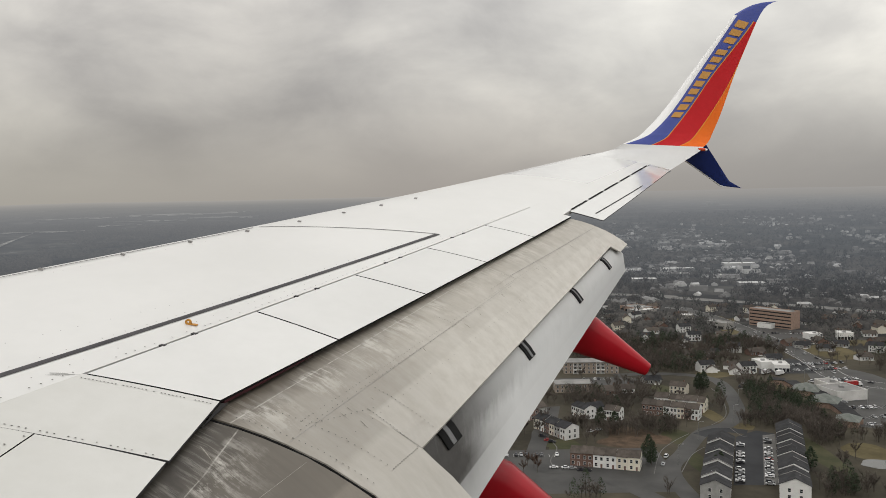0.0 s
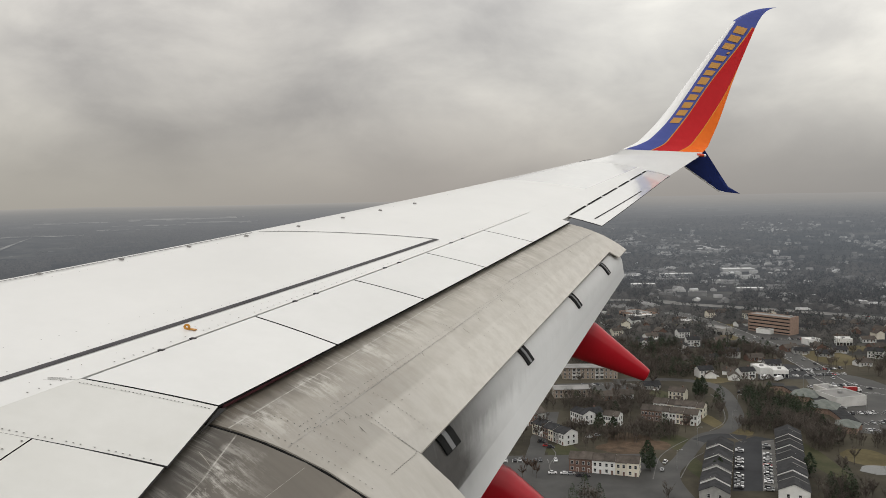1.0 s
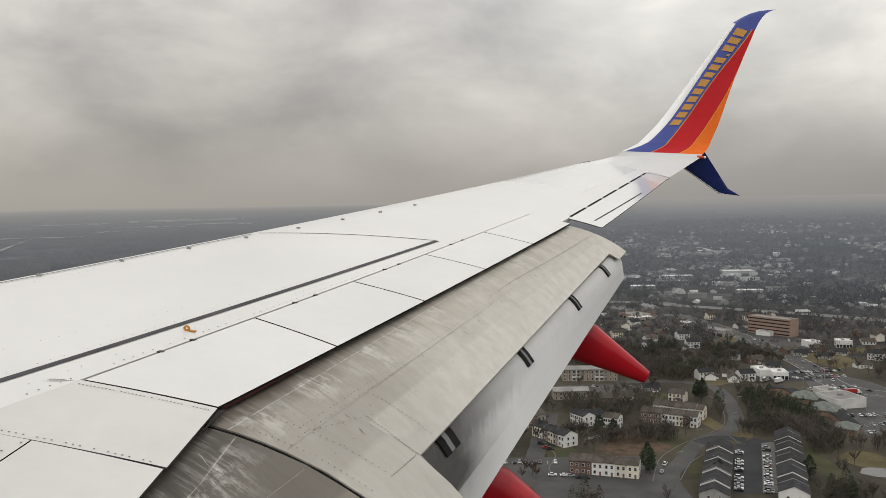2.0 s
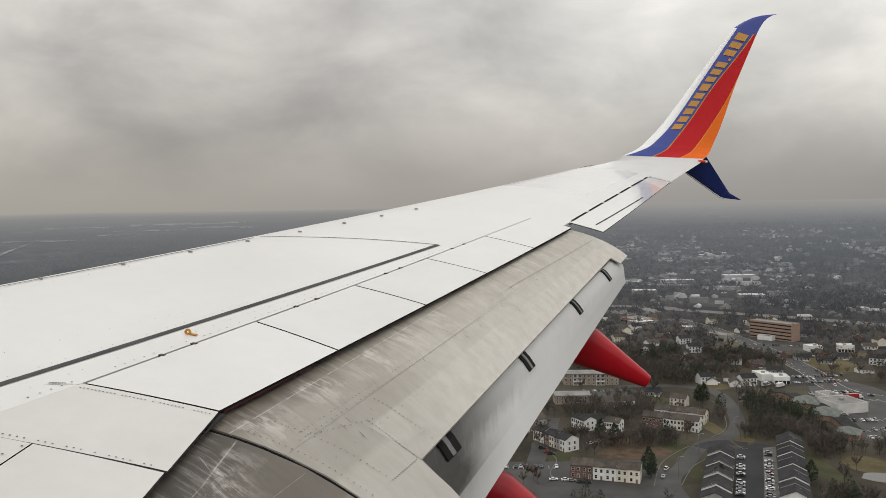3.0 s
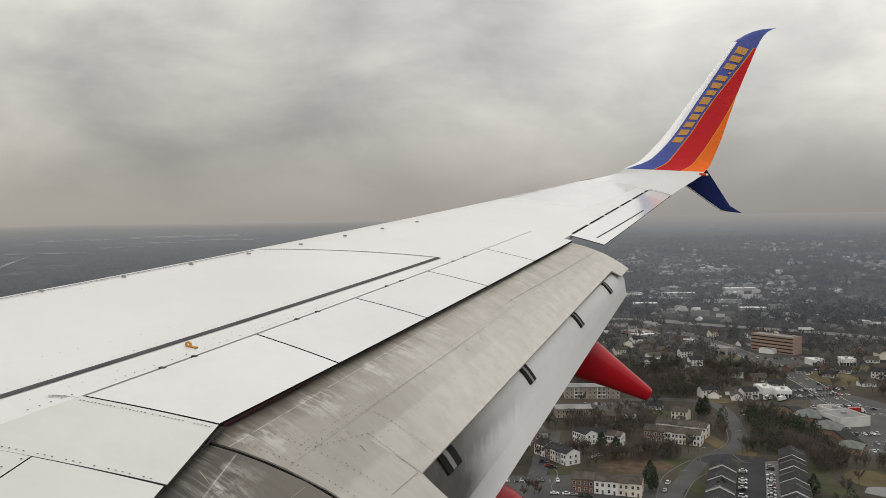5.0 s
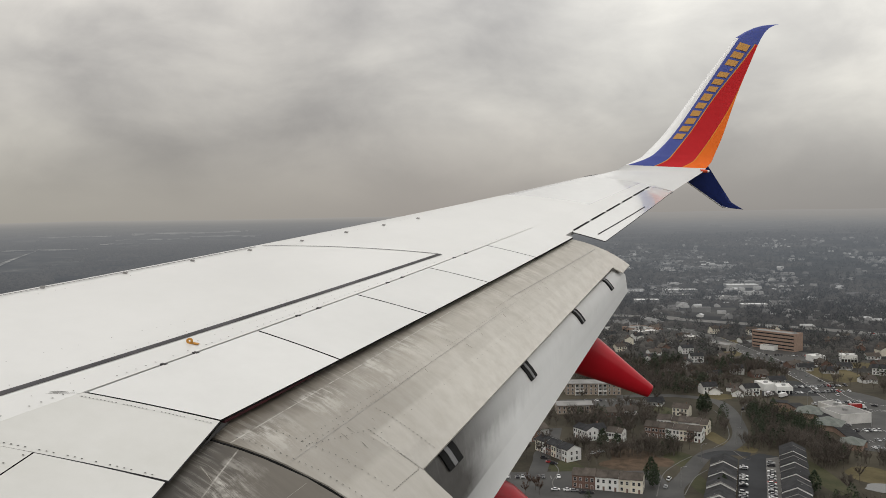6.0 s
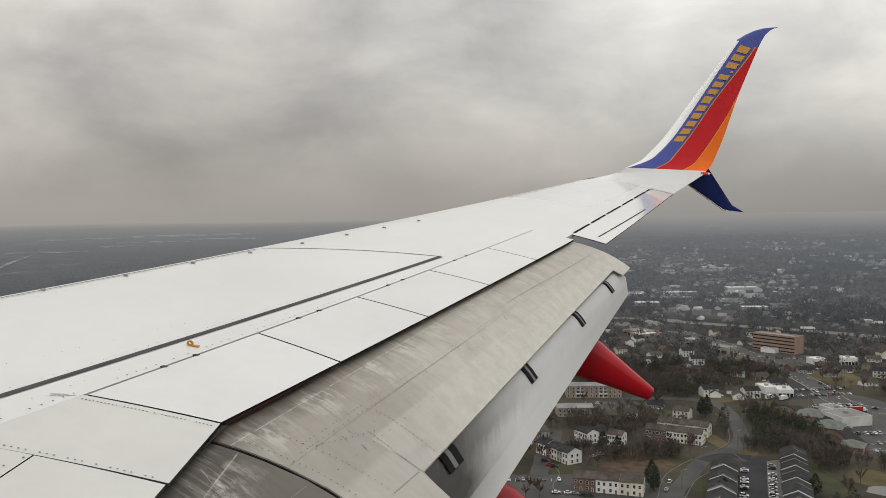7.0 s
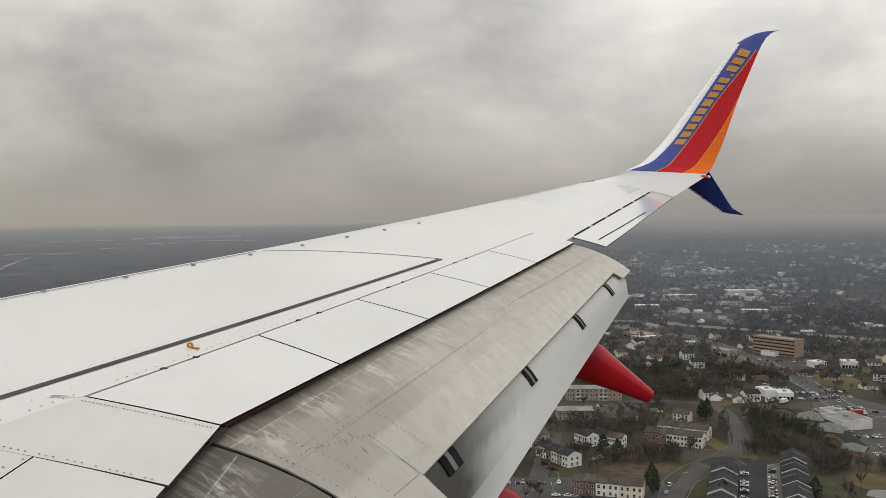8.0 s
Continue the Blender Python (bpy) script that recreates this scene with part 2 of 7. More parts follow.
SLOT_LINK = surface("dark_link_steel", (0.13, 0.13, 0.135), (0.21, 0.21, 0.215), 0.5, 5.0, metal=0.3)
SOOT = surface("soot_streaks", (0.10, 0.088, 0.075), (0.19, 0.17, 0.145), 0.7, 6.0, island=0.3)
TIP_SKIN = surface("glossy_tip_paint", (0.60, 0.598, 0.588), (0.64, 0.638, 0.628), 0.10, 0.8, 9, coat=0.5)
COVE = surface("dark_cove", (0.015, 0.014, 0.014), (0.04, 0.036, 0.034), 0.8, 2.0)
RED = surface("red_gloss_paint", (0.36, 0.004, 0.011), (0.42, 0.006, 0.016), 0.36, 1.5, 10, 0.0003, coat=0.35)
EDGE_MAROON = surface("maroon_edge_tint", (0.035, 0.004, 0.008), (0.06, 0.006, 0.012), 0.7, 5.0)
TAIL_RED = surface("winglet_red", (0.52, 0.009, 0.014), (0.58, 0.013, 0.019), 0.45, 1.5)
BLUE = surface("winglet_blue", (0.036, 0.060, 0.31), (0.046, 0.072, 0.36), 0.35, 1.5, coat=0.15)
NAVY = surface("navy_blue", (0.013, 0.030, 0.17), (0.017, 0.037, 0.205), 0.4, 1.5, coat=0.1)
ORANGE = surface("winglet_orange", (0.80, 0.135, 0.008), (0.86, 0.17, 0.012), 0.45, 1.5)
GOLD = surface("winglet_gold", (0.66, 0.30, 0.03), (0.72, 0.35, 0.05), 0.4, 3.0)
LETTER_GOLD = surface("dull_gold_lettering", (0.54, 0.265, 0.05), (0.60, 0.30, 0.065), 0.5, 3.0)
for m in (TAIL_RED, ORANGE, GOLD, RED):
    m.node_tree.nodes["Principled BSDF"].inputs["Specular IOR Level"].default_value = 0.22
WINGLET_WHITE = surface("winglet_white", (0.84, 0.84, 0.84), (0.88, 0.88, 0.88), 0.3, 1.5, coat=0.3)
YELLOW = surface("yellow_hook_paint", (0.46, 0.20, 0.02), (0.60, 0.28, 0.03), 0.5, 20.0)
STEEL = surface("grey_steel", (0.30, 0.30, 0.30), (0.45, 0.45, 0.45), 0.4, 5.0, metal=0.7)
LENS_RED = surface("red_lens", (0.65, 0.06, 0.02), (0.75, 0.1, 0.03), 0.1, 5.0)
LENS_CLEAR = surface("clear_lens", (0.8, 0.8, 0.8), (0.9, 0.9, 0.9), 0.08, 5.0)

GROUND = surface("winter_ground", (0.034, 0.030, 0.022), (0.082, 0.072, 0.052), 0.95, 0.012, 14, coords="Object")
BRUSH = surface("brown_brush", (0.058, 0.042, 0.029), (0.105, 0.076, 0.052), 0.95, 0.05, 9)
LITTER = surface("russet_leaf_litter", (0.056, 0.040, 0.028), (0.125, 0.086, 0.058), 0.95, 0.18, 8)
MEADOW = surface("dead_grass", (0.080, 0.066, 0.034), (0.140, 0.116, 0.062), 0.95, 0.04, 10)
LAWN = surface("winter_lawn", (0.040, 0.044, 0.022), (0.075, 0.072, 0.040), 0.95, 0.06, 10)
ASPHALT = surface("dark_asphalt", (0.026, 0.0267, 0.029), (0.042, 0.043, 0.046), 0.8, 0.06, 12)
ASPHALT_PALE = surface("worn_asphalt", (0.043, 0.042, 0.041), (0.074, 0.072, 0.069), 0.6, 0.06, 12)
MOTORWAY = surface("worn_concrete_lanes", (0.105, 0.103, 0.10), (0.16, 0.157, 0.15), 0.85, 0.05, 12)
CONCRETE_WORN = surface("worn_concrete", (0.10, 0.097, 0.092), (0.17, 0.165, 0.155), 0.85, 0.25, 10)
CONCRETE = surface("concrete", (0.24, 0.23, 0.22), (0.34, 0.33, 0.31), 0.8, 0.2, 10)
LINE_WHITE = surface("road_marking", (0.55, 0.55, 0.54), (0.72, 0.72, 0.70), 0.6, 1.0)
SIGN_GREEN = surface("sign_green", (0.012, 0.22, 0.135), (0.018, 0.26, 0.16), 0.4, 0.5)
SHINGLE = surface("charcoal_shingles", (0.018, 0.018, 0.0195), (0.040, 0.040, 0.042), 0.8, 0.3, 12, vary=0.25)
SHINGLE_BROWN = surface("brown_shingles", (0.055, 0.046, 0.039), (0.098, 0.083, 0.071), 0.8, 0.3, 12, vary=0.25)
FLAT_ROOF = surface("grey_flat_roof", (0.17, 0.167, 0.16), (0.27, 0.262, 0.25), 0.7, 0.12, 10, vary=0.15)
LIGHT_ROOF = surface("pale_membrane_roof", (0.50, 0.49, 0.47), (0.66, 0.65, 0.63), 0.7, 0.12, 10, vary=0.1)
HIP_ROOF = surface("grey_green_shingles", (0.10, 0.112, 0.10), (0.16, 0.172, 0.155), 0.8, 0.3, 12)
TAN_ROOF = surface("tan_gravel_roof", (0.30, 0.22, 0.15), (0.40, 0.31, 0.22), 0.85, 0.1, 10)
SIDING_CREAM = surface("cream_siding", (0.66, 0.615, 0.51), (0.75, 0.705, 0.60), 0.6, 0.4, 10, vary=0.06)
SIDING_WHITE = surface("white_siding", (0.68, 0.68, 0.66), (0.77, 0.77, 0.75), 0.6, 0.4, 10, vary=0.06)
SIDING_GREY = surface("grey_siding", (0.27, 0.27, 0.26), (0.37, 0.37, 0.355), 0.6, 0.4, 10, vary=0.12)
BRICK = surface("red_brown_brick", (0.125, 0.075, 0.058), (0.20, 0.125, 0.10), 0.85, 0.5, 12, vary=0.15)
BRICK_TAN = surface("tan_brick", (0.26, 0.21, 0.17), (0.35, 0.295, 0.245), 0.85, 0.5, 12, vary=0.1)
BRICK_ORANGE = surface("orange_brick", (0.27, 0.185, 0.142), (0.36, 0.255, 0.20), 0.85, 0.5, 12)
TRIM = surface("white_trim", (0.62, 0.62, 0.60), (0.74, 0.74, 0.72), 0.6, 1.0)
GLASS = surface("dark_window_glass", (0.012, 0.014, 0.017), (0.035, 0.038, 0.042), 0.12, 0.5)
BARK = surface("grey_bark", (0.08, 0.068, 0.058), (0.15, 0.13, 0.112), 0.95, 1.0)
TWIGS = surface("bare_twigs", (0.074, 0.063, 0.054), (0.138, 0.119, 0.103), 0.95, 0.05, 12, island=0.22)
TWIGS_RED = surface("russet_twigs", (0.072, 0.048, 0.036), (0.115, 0.078, 0.058), 0.95, 0.05, 12, island=0.3)
NEEDLES = surface("evergreen_needles", (0.028, 0.040, 0.024), (0.055, 0.070, 0.043), 0.9, 0.06, 12, island=0.12)
CAR_WHITE = surface("white_car_paint", (0.66, 0.66, 0.66), (0.72, 0.72, 0.72), 0.25, 1.0, coat=0.5)
CAR_DARK = surface("dark_car_paint", (0.02, 0.02, 0.024), (0.035, 0.035, 0.04), 0.25, 1.0, coat=0.5)
CAR_SILVER = surface("silver_car_paint", (0.30, 0.31, 0.32), (0.38, 0.385, 0.39), 0.3, 1.0, metal=0.3, coat=0.5)
CAR_RED = surface("red_car_paint", (0.30, 0.02, 0.02), (0.36, 0.03, 0.03), 0.25, 1.0, coat=0.5)
RUBBER = surface("tyre_rubber", (0.012, 0.012, 0.012), (0.025, 0.025, 0.025), 0.9, 2.0)
for m in (GROUND, BRUSH, MEADOW, LAWN, LITTER, ASPHALT, ASPHALT_PALE, SHINGLE, SHINGLE_BROWN, TWIGS, TWIGS_RED, NEEDLES, BARK):
    m.node_tree.nodes["Principled BSDF"].inputs["Specular IOR Level"].default_value = 0.18
WATER = surface("pond_water", (0.02, 0.022, 0.02), (0.03, 0.032, 0.03), 0.06, 0.1)


# ---- mesh helpers ----
class Geo:
    """Collects vertices and faces of one mesh."""

    def __init__(self):
        self.v, self.f, self.m, self.uv = [], [], [], None

    def add(self, verts, faces, mi=0):
        o = len(self.v) if verts else 0
        self.v += [tuple(p) for p in verts]
        self.f += [tuple(i + o for i in face) for face in faces]
        self.m += [mi] * len(faces)
        return self

    def box(self, c, s, mi=0, turn=0.0):
        ca, sa = math.cos(turn), math.sin(turn)
        pts = []
        for dz in (-0.5, 0.5):
            for dx, dy in ((-0.5, -0.5), (0.5, -0.5), (0.5, 0.5), (-0.5, 0.5)):
                x, y = dx * s[0], dy * s[1]
                pts.append((c[0] + x * ca - y * sa, c[1] + x * sa + y * ca, c[2] + dz * s[2]))
        return self.add(pts, [(3, 2, 1, 0), (4, 5, 6, 7), (0, 1, 5, 4), (1, 2, 6, 5), (2, 3, 7, 6), (3, 0, 4, 7)], mi)

    def loft(self, rings, mi=0, caps=True, mats=None):
        n = len(rings[0])
        faces, ms = [], []
        for i in range(len(rings) - 1):
            for j in range(n):
                k = (j + 1) % n
                faces.append((i * n + j, i * n + k, (i + 1) * n + k, (i + 1) * n + j))
                ms.append(mats[j] if mats else mi)
        if caps:
            faces.append(tuple(range(n))[::-1])
            faces.append(tuple((len(rings) - 1) * n + j for j in range(n)))
            ms += [mi, mi]
        self.add([p for ring in rings for p in ring], faces, mi)
        self.m[-len(ms):] = ms
        return self

    def tube(self, path, radii, sides=6, mi=0):
        rings = []
        for i, p in enumerate(path):
            p = Vector(p)
            d = (Vector(path[min(i + 1, len(path) - 1)]) - Vector(path[max(i - 1, 0)])).normalized()
            a = d.orthogonal().normalized()
            b = d.cross(a)
            rings.append([p + radii[i] * (math.cos(6.2832 * j / sides) * a + math.sin(6.2832 * j / sides) * b) for j in range(sides)])
        return self.loft(rings, mi)

    def mesh(self, name, mats, smooth=0.0, fix=True):
        me = bpy.data.meshes.new(name)
        me.from_pydata(self.v, [], self.f)
        if self.uv:
            layer = me.uv_layers.new(name="surface")
            for corner in me.loops:
                layer.data[corner.index].uv = self.uv[corner.vertex_index]
        for mt in mats if isinstance(mats, (list, tuple)) else [mats]:
            me.materials.append(mt)
        me.polygons.foreach_set("material_index", self.m)
        if fix:
            bm = bmesh.new()
            bm.from_mesh(me)
            bmesh.ops.recalc_face_normals(bm, faces=bm.faces)
            bm.to_mesh(me)
            bm.free()
        if smooth:
            me.polygons.foreach_set("use_smooth", [True] * len(me.polygons))
            me.set_sharp_from_angle(angle=radians(smooth))
        me.update()
        return me


def part(name, geo, material, parent, label="", smooth=0.0, fix=True, at=None, kind=""):
    """One mesh object under a thing or a part. geo: a Geo or a mesh that is shared."""
    me = geo.mesh(name, material, smooth, fix) if isinstance(geo, Geo) else geo
    ob = new(name, me)
    ob.parent = parent
    if at is not None:
        ob.matrix_basis = at
    return tagged(ob, label, kind=kind)


def thing(name, m, label, category, group="", kind=""):
    ob = new(name)
    ob.matrix_basis = m
    ob.empty_display_size = 0.3
    return tagged(ob, label, category, group, kind)


def sheet(name, geo, material, label, category, kind="structure"):
    return tagged(new(name, geo.mesh(name, material, fix=False)), label, category, kind=kind)


# ---- the wing, in the aircraft's own axes: x aft, y outboard, z up ----
WING = pose(207.5468, -0.3194, 138.8202, 3.939, 8.276, -6.926)
FLEX = 0.001856


def lead(y):
    return 0.5225 * y


def chord(y):
    return 1.6 + (17.16 - y) * 0.198


def rise(y):
    return (y - 1.88) * math.tan(radians(6.0)) + FLEX * (y - 1.88) ** 2


def crown(k):
    k = min(max(k, 0.0), 1.0)
    return 0.052 * (1 - abs((k - 0.4) / 0.6) ** 2) * math.sqrt(min(k / 0.10, 1))


def skin(y, k, up=0.0):
    """A point of the upper surface at the span y and the chord fraction k."""
    return Vector((lead(y) + k * chord(y), y, rise(y) + chord(y) * crown(k) + up))


def belly(y, k):
    return Vector((lead(y) + k * chord(y), y, rise(y) - chord(y) * 0.062 * math.sqrt(min(k / 0.14, 1)) * (1 - max(k - 0.35, 0) * 0.9)))


def patch(y0, y1, k0, k1, thick=0.03, nu=6, nv=8, up=0.0, gap=0.006, mi=0, edge=1):
    """A plate that follows the upper surface; k0 and k1 may be numbers or functions of y, y0 and y1 numbers or (front, rear)."""
    geo = Geo()
    a = k0 if callable(k0) else (lambda y: k0)
    b = k1 if callable(k1) else (lambda y: k1)
    top, low = [], []
    fa, ra = y0 if isinstance(y0, tuple) else (y0, y0)
    fb, rb = y1 if isinstance(y1, tuple) else (y1, y1)
    for i in range(nu + 1):
        for j in range(nv + 1):
            s = j / nv
            left, right = fa + (ra - fa) * s + gap, fb + (rb - fb) * s - gap
            y = left + (right - left) * i / nu
            ka, kb = a(y) + gap / chord(y), b(y) - gap / chord(y)
            k = ka + (kb - ka) * s
            top.append(skin(y, k, up))
            low.append(skin(y, k, up - thick))
    n = nv + 1
    count = len(top)
    faces = []
    for i in range(nu):
        for j in range(nv):
            q = (i * n + j, i * n + j + 1, (i + 1) * n + j + 1, (i + 1) * n + j)
            faces.append(q)
            faces.append(tuple(count + c for c in reversed(q)))
    rim = [i * n for i in range(nu + 1)] + [nu * n + j for j in range(1, n)] + [i * n + nv for i in range(nu - 1, -1, -1)] + [j for j in range(nv - 1, 0, -1)]
    geo.add(top + low, faces, mi)
    geo.add([], [(c, d, count + d, count + c) for c, d in zip(rim, rim[1:] + rim[:1])], edge)
    return geo


def strip(points, width, up=0.003, mi=0):
    """A thin flush band along (y, k) points of the upper surface; width in metres along the chord."""
    geo = Geo()
    rows = []
    for y, k in points:
        h = width / 2 / chord(y)
        rows += [skin(y, k - h, up), skin(y, k + h, up)]
    return geo.add(rows, [(2 * i, 2 * i + 1, 2 * i + 3, 2 * i + 2) for i in range(len(points) - 1)], mi)


def rib(points, width, up=0.003):
    """The same for a line that runs along the chord; width along the span."""
    geo = Geo()
    rows = []
    for y, k in points:
        rows += [skin(y - width / 2, k, up), skin(y + width / 2, k, up)]
    return geo.add(rows, [(2 * i, 2 * i + 1, 2 * i + 3, 2 * i + 2) for i in range(len(points) - 1)])


def between(p, q, n):
    return [tuple(a + (b - a) * i / n for a, b in zip(p, q)) for i in range(n + 1)]


def rivets(geo, points, r=0.006, up=0.0015):
    for y, k in points:
        c = skin(y, k, up)
        geo.add([c + Vector((r * math.cos(a), r * math.sin(a), 0.001 - 0.1 * r * math.cos(a))) for a in (0, 1.047, 2.094, 3.142, 4.189, 5.236)], [(0, 1, 2, 3, 4, 5)])


wing = thing("aircraft_wing", WING, "white airliner wing with extended grey flaps and a painted winglet", "aircraft wing")

# the wing box, from the fuselage side to the tip
SPAN = [2.4, 3.2, 4.0, 4.8, 5.5, 6.3, 7.2, 8.1, 9.0, 10.0, 11.0, 12.0, 13.0, 14.0, 15.0, 16.0, 16.5]
KS = [0.0, 0.008, 0.02, 0.045, 0.09, 0.15, 0.22, 0.3, 0.4, 0.5, 0.58, 0.6640]
for name, ys, paint_of, label in (("wing_box", SPAN[:-3], WHITE_SKIN, "glossy white upper wing skin"), ("outer_wing_box", SPAN[-4:], TIP_SKIN, "freshly painted glossy outer wing skin")):
    rings = [[skin(y, k) for k in reversed(KS)] + [belly(y, k) for k in KS[1:]] for y in ys]
    part(name, Geo().loft(rings), paint_of, wing, label, smooth=40)

# polished leading edge lip, seen as a thin bright line with a dark joint behind it
joint = Geo()
for y0, y1 in ((3.0, 9.45),):
    rows = between((y0, 0.107), (y1, 0.110), 24)
    joint = strip(rows, 0.016, 0.002)
part("leading_edge_joint", joint, SEALANT, wing, "dark joint behind the leading edge", fix=False)

# the tip that blends up into the winglet
tip = Geo()
TIPS = [(16.5, lead(16.5), chord(16.5), rise(16.5)), (16.7, 8.80, 1.655, rise(16.7) + 0.012), (16.88, 9.06, 1.62, 2.06), (16.965, 9.33, 1.53, 2.165)]
KT = [0.0, 0.01, 0.03, 0.08, 0.16, 0.28, 0.42, 0.58, 0.74, 0.88, 1.0]
rings = []
edge_a, edge_b = Vector((lead(16.5) + chord(16.5), 16.5, rise(16.5))), Vector((10.965, 17.09, 2.372))
for y, x0, c, z in TIPS:
    # the trailing edge runs straight up to the winglet's foot
    s = min((y - 16.5) / 0.54, 1.0)
    a, b = Vector((x0, y, z)), edge_a.lerp(edge_b, s)
    lift = 1.0 if y < 16.8 else 0.7 if y < 16.9 else 0.4
    rings.append([a.lerp(b, k) + Vector((0, 0, c * crown(k) * lift)) for k in reversed(KT)] + [a.lerp(b, k) - Vector((0, 0, 0.05 * c * math.sqrt(min(k / 0.14, 1)) * (1 - k))) for k in KT[1:-1]])
root_a, root_b = Vector((9.50, 17.00, 2.293)), Vector((10.957, 17.10, 2.402))
rings.append([root_a.lerp(root_b, k) for k in reversed(KT)] + [root_a.lerp(root_b, k) + Vector((0, 0.02, -0.035 * math.sin(math.pi * k))) for k in KT[1:-1]])
tip.loft(rings)
part("wing_tip", tip, TIP_SKIN, wing, "white wing tip that curves up", smooth=50)

# fixed panels and spoilers behind the rear spar
HINGE, TRAIL = 0.668, 0.868
inboard_end = lambda y: (6.41 - lead(y)) / chord(y)
ground_front = lambda y: 0.7606 + 0.07 * (5.19 - y)
# most panel rims are coloured dark, to paint the shade in the gaps
part("fixed_panel", patch((5.1432, 5.286), (5.836, 5.922), 0.6612, inboard_end, 0.014, up=-0.0004, gap=0.0), [WHITE_FIXED, SEALANT], wing, "white fixed trailing panel", smooth=30)
part("fixed_panel", patch(2.4, (5.147, 5.192), 0.6612, lambda y: ground_front(y) - 0.0016, 0.03, 10, up=-0.0012, gap=0.0), [WHITE_FIXED, GAP], wing, "white fixed trailing panel", smooth=30)
part("ground_spoiler", patch(2.4, (5.190, 5.268), lambda y: ground_front(y) + 0.0005, inboard_end, 0.016, 10, up=0.004), [WHITE_FIXED, SEALANT], wing, "white inboard spoiler lying shut", smooth=30)
for a, b in (((5.838, 5.924), (7.198, 7.081)), ((7.198, 7.081), (8.365, 8.326)), ((8.365, 8.326), (9.52, 9.52)), ((9.52, 9.52), (10.74, 10.74))):
    part("spoiler", patch(a, b, HINGE, TRAIL, 0.014, up=0.003, gap=0.008 if b[0] < 9.6 else 0.006), [WHITE_PANEL, GAP], wing, "white spoiler panel lying shut", smooth=30)
part("fixed_panel", patch(10.74, 11.97, HINGE, TRAIL, 0.022, up=0.004, gap=0.004), [WHITE_PANEL, GAP], wing, "white fixed trailing panel", smooth=30)
part("fixed_panel", patch(11.97, 16.5, 0.6622, lambda y: 0.825 - 0.011 * (y - 12.2), 0.05, 10, gap=0.0), [WHITE_SKIN, WHITE_SKIN], wing, "white fixed trailing panel", smooth=30)
part("fixed_panel", patch(16.36, 16.5, lambda y: 0.78, 1.0, 0.03, 1, gap=0.002), [TIP_SKIN, TIP_SKIN], wing, "white fixed trailing panel", smooth=30)

# structure under the panels, seen only in the gaps; near black paints their shade
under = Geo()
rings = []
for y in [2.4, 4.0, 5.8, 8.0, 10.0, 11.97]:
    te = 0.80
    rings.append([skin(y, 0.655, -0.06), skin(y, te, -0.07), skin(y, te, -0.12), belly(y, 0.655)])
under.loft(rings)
part("rear_spar_cove", under, COVE, wing, "structure under the spoilers, coloured dark for shade")
# the same under the aileron, shade put into its dark colour
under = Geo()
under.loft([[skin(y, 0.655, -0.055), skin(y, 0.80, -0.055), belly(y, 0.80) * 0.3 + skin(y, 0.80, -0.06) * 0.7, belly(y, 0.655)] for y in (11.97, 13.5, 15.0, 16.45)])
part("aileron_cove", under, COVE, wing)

# aileron with its balance tab
ail_front = lambda y: 0.828 - 0.011 * (y - 12.2)
ail = part("aileron", patch(12.2, 16.36, ail_front, 1.0, 0.012, 12, up=0.002, gap=0.004), [TIP_SKIN, SEALANT], wing, "white aileron with a black hinge slot", smooth=30)
for a, b in ((12.30, 12.95), (13.05, 13.7), (13.78, 14.5), (14.62, 15.2), (15.3, 16.0), (16.05, 16.3)):
    part("hinge_slot", strip(between((a, 0.826 - 0.011 * (a - 12.2)), (b, 0.826 - 0.011 * (b - 12.2)), 3), 0.03, 0.006), GAP, ail, "black hinge slot", fix=False)
part("tab_slot", strip(between((12.42, 0.936), (14.72, 0.958), 6), 0.016, 0.006), GAP, ail, "black tab slot", fix=False)

for a, b in ((5.85, 7.13), (7.13, 8.35), (8.35, 9.52), (9.52, 10.74)):
    for f in (0.42, 0.62):
        y = a + (b - a) * f
        part("hinge_notch", Geo().loft([[skin(y + dy, 0.6625, 0.004), skin(y + dy, 0.672, 0.008), skin(y + dy, 0.672, -0.01), skin(y + dy, 0.6625, -0.01)] for dy in (-0.016, 0.0, 0.008)]), SEALANT, wing, "small dark spoiler hinge")

# sealant band, panel lines, rivets
part("sealant_band", strip(between((2.4, 0.575), (5.62, 0.591), 6) + between((5.8, 0.592), (10.06, 0.611), 14), 0.050), SEALANT, wing, "dark sealant band across the skin", fix=False)
line = Geo()
for pts, w in ((between((9.51, 0.115), (10.06, 0.611), 10), 0.016),):
    g = rib(pts, w)
    line.add(g.v, g.f)
part("panel_joint", line, SEALANT, wing, "thin dark panel joint", fix=False)
rng = random.Random(4)
riv = Geo()
for y0, y1, k0, k1, n in ((4.2, 10.0, 0.625, 0.632, 75), (4.4, 11.9, 0.652, 0.652, 110), (3.5, 9.9, 0.565, 0.592, 80)):
    rivets(riv, [(y + rng.uniform(-0.01, 0.01), k) for y, k in between((y0, k0), (y1, k1), n) if rng.random() < (0.35 if k0 == 0.625 else 0.85)], 0.0058 if k0 == 0.652 else 0.0040)
for a, b, n in (((5.79, 0.675), (5.875, 0.862), 34), ((5.19, 0.69), (5.29, 0.90), 24)):
    rivets(riv, [p for p in between(a, b, n) if rng.random() < 0.85], 0.0055)
rivets(riv, [(y, k) for y, k in between((12.3, 0.815), (16.2, 0.772), 44) if rng.random() < 0.6], 0.006)
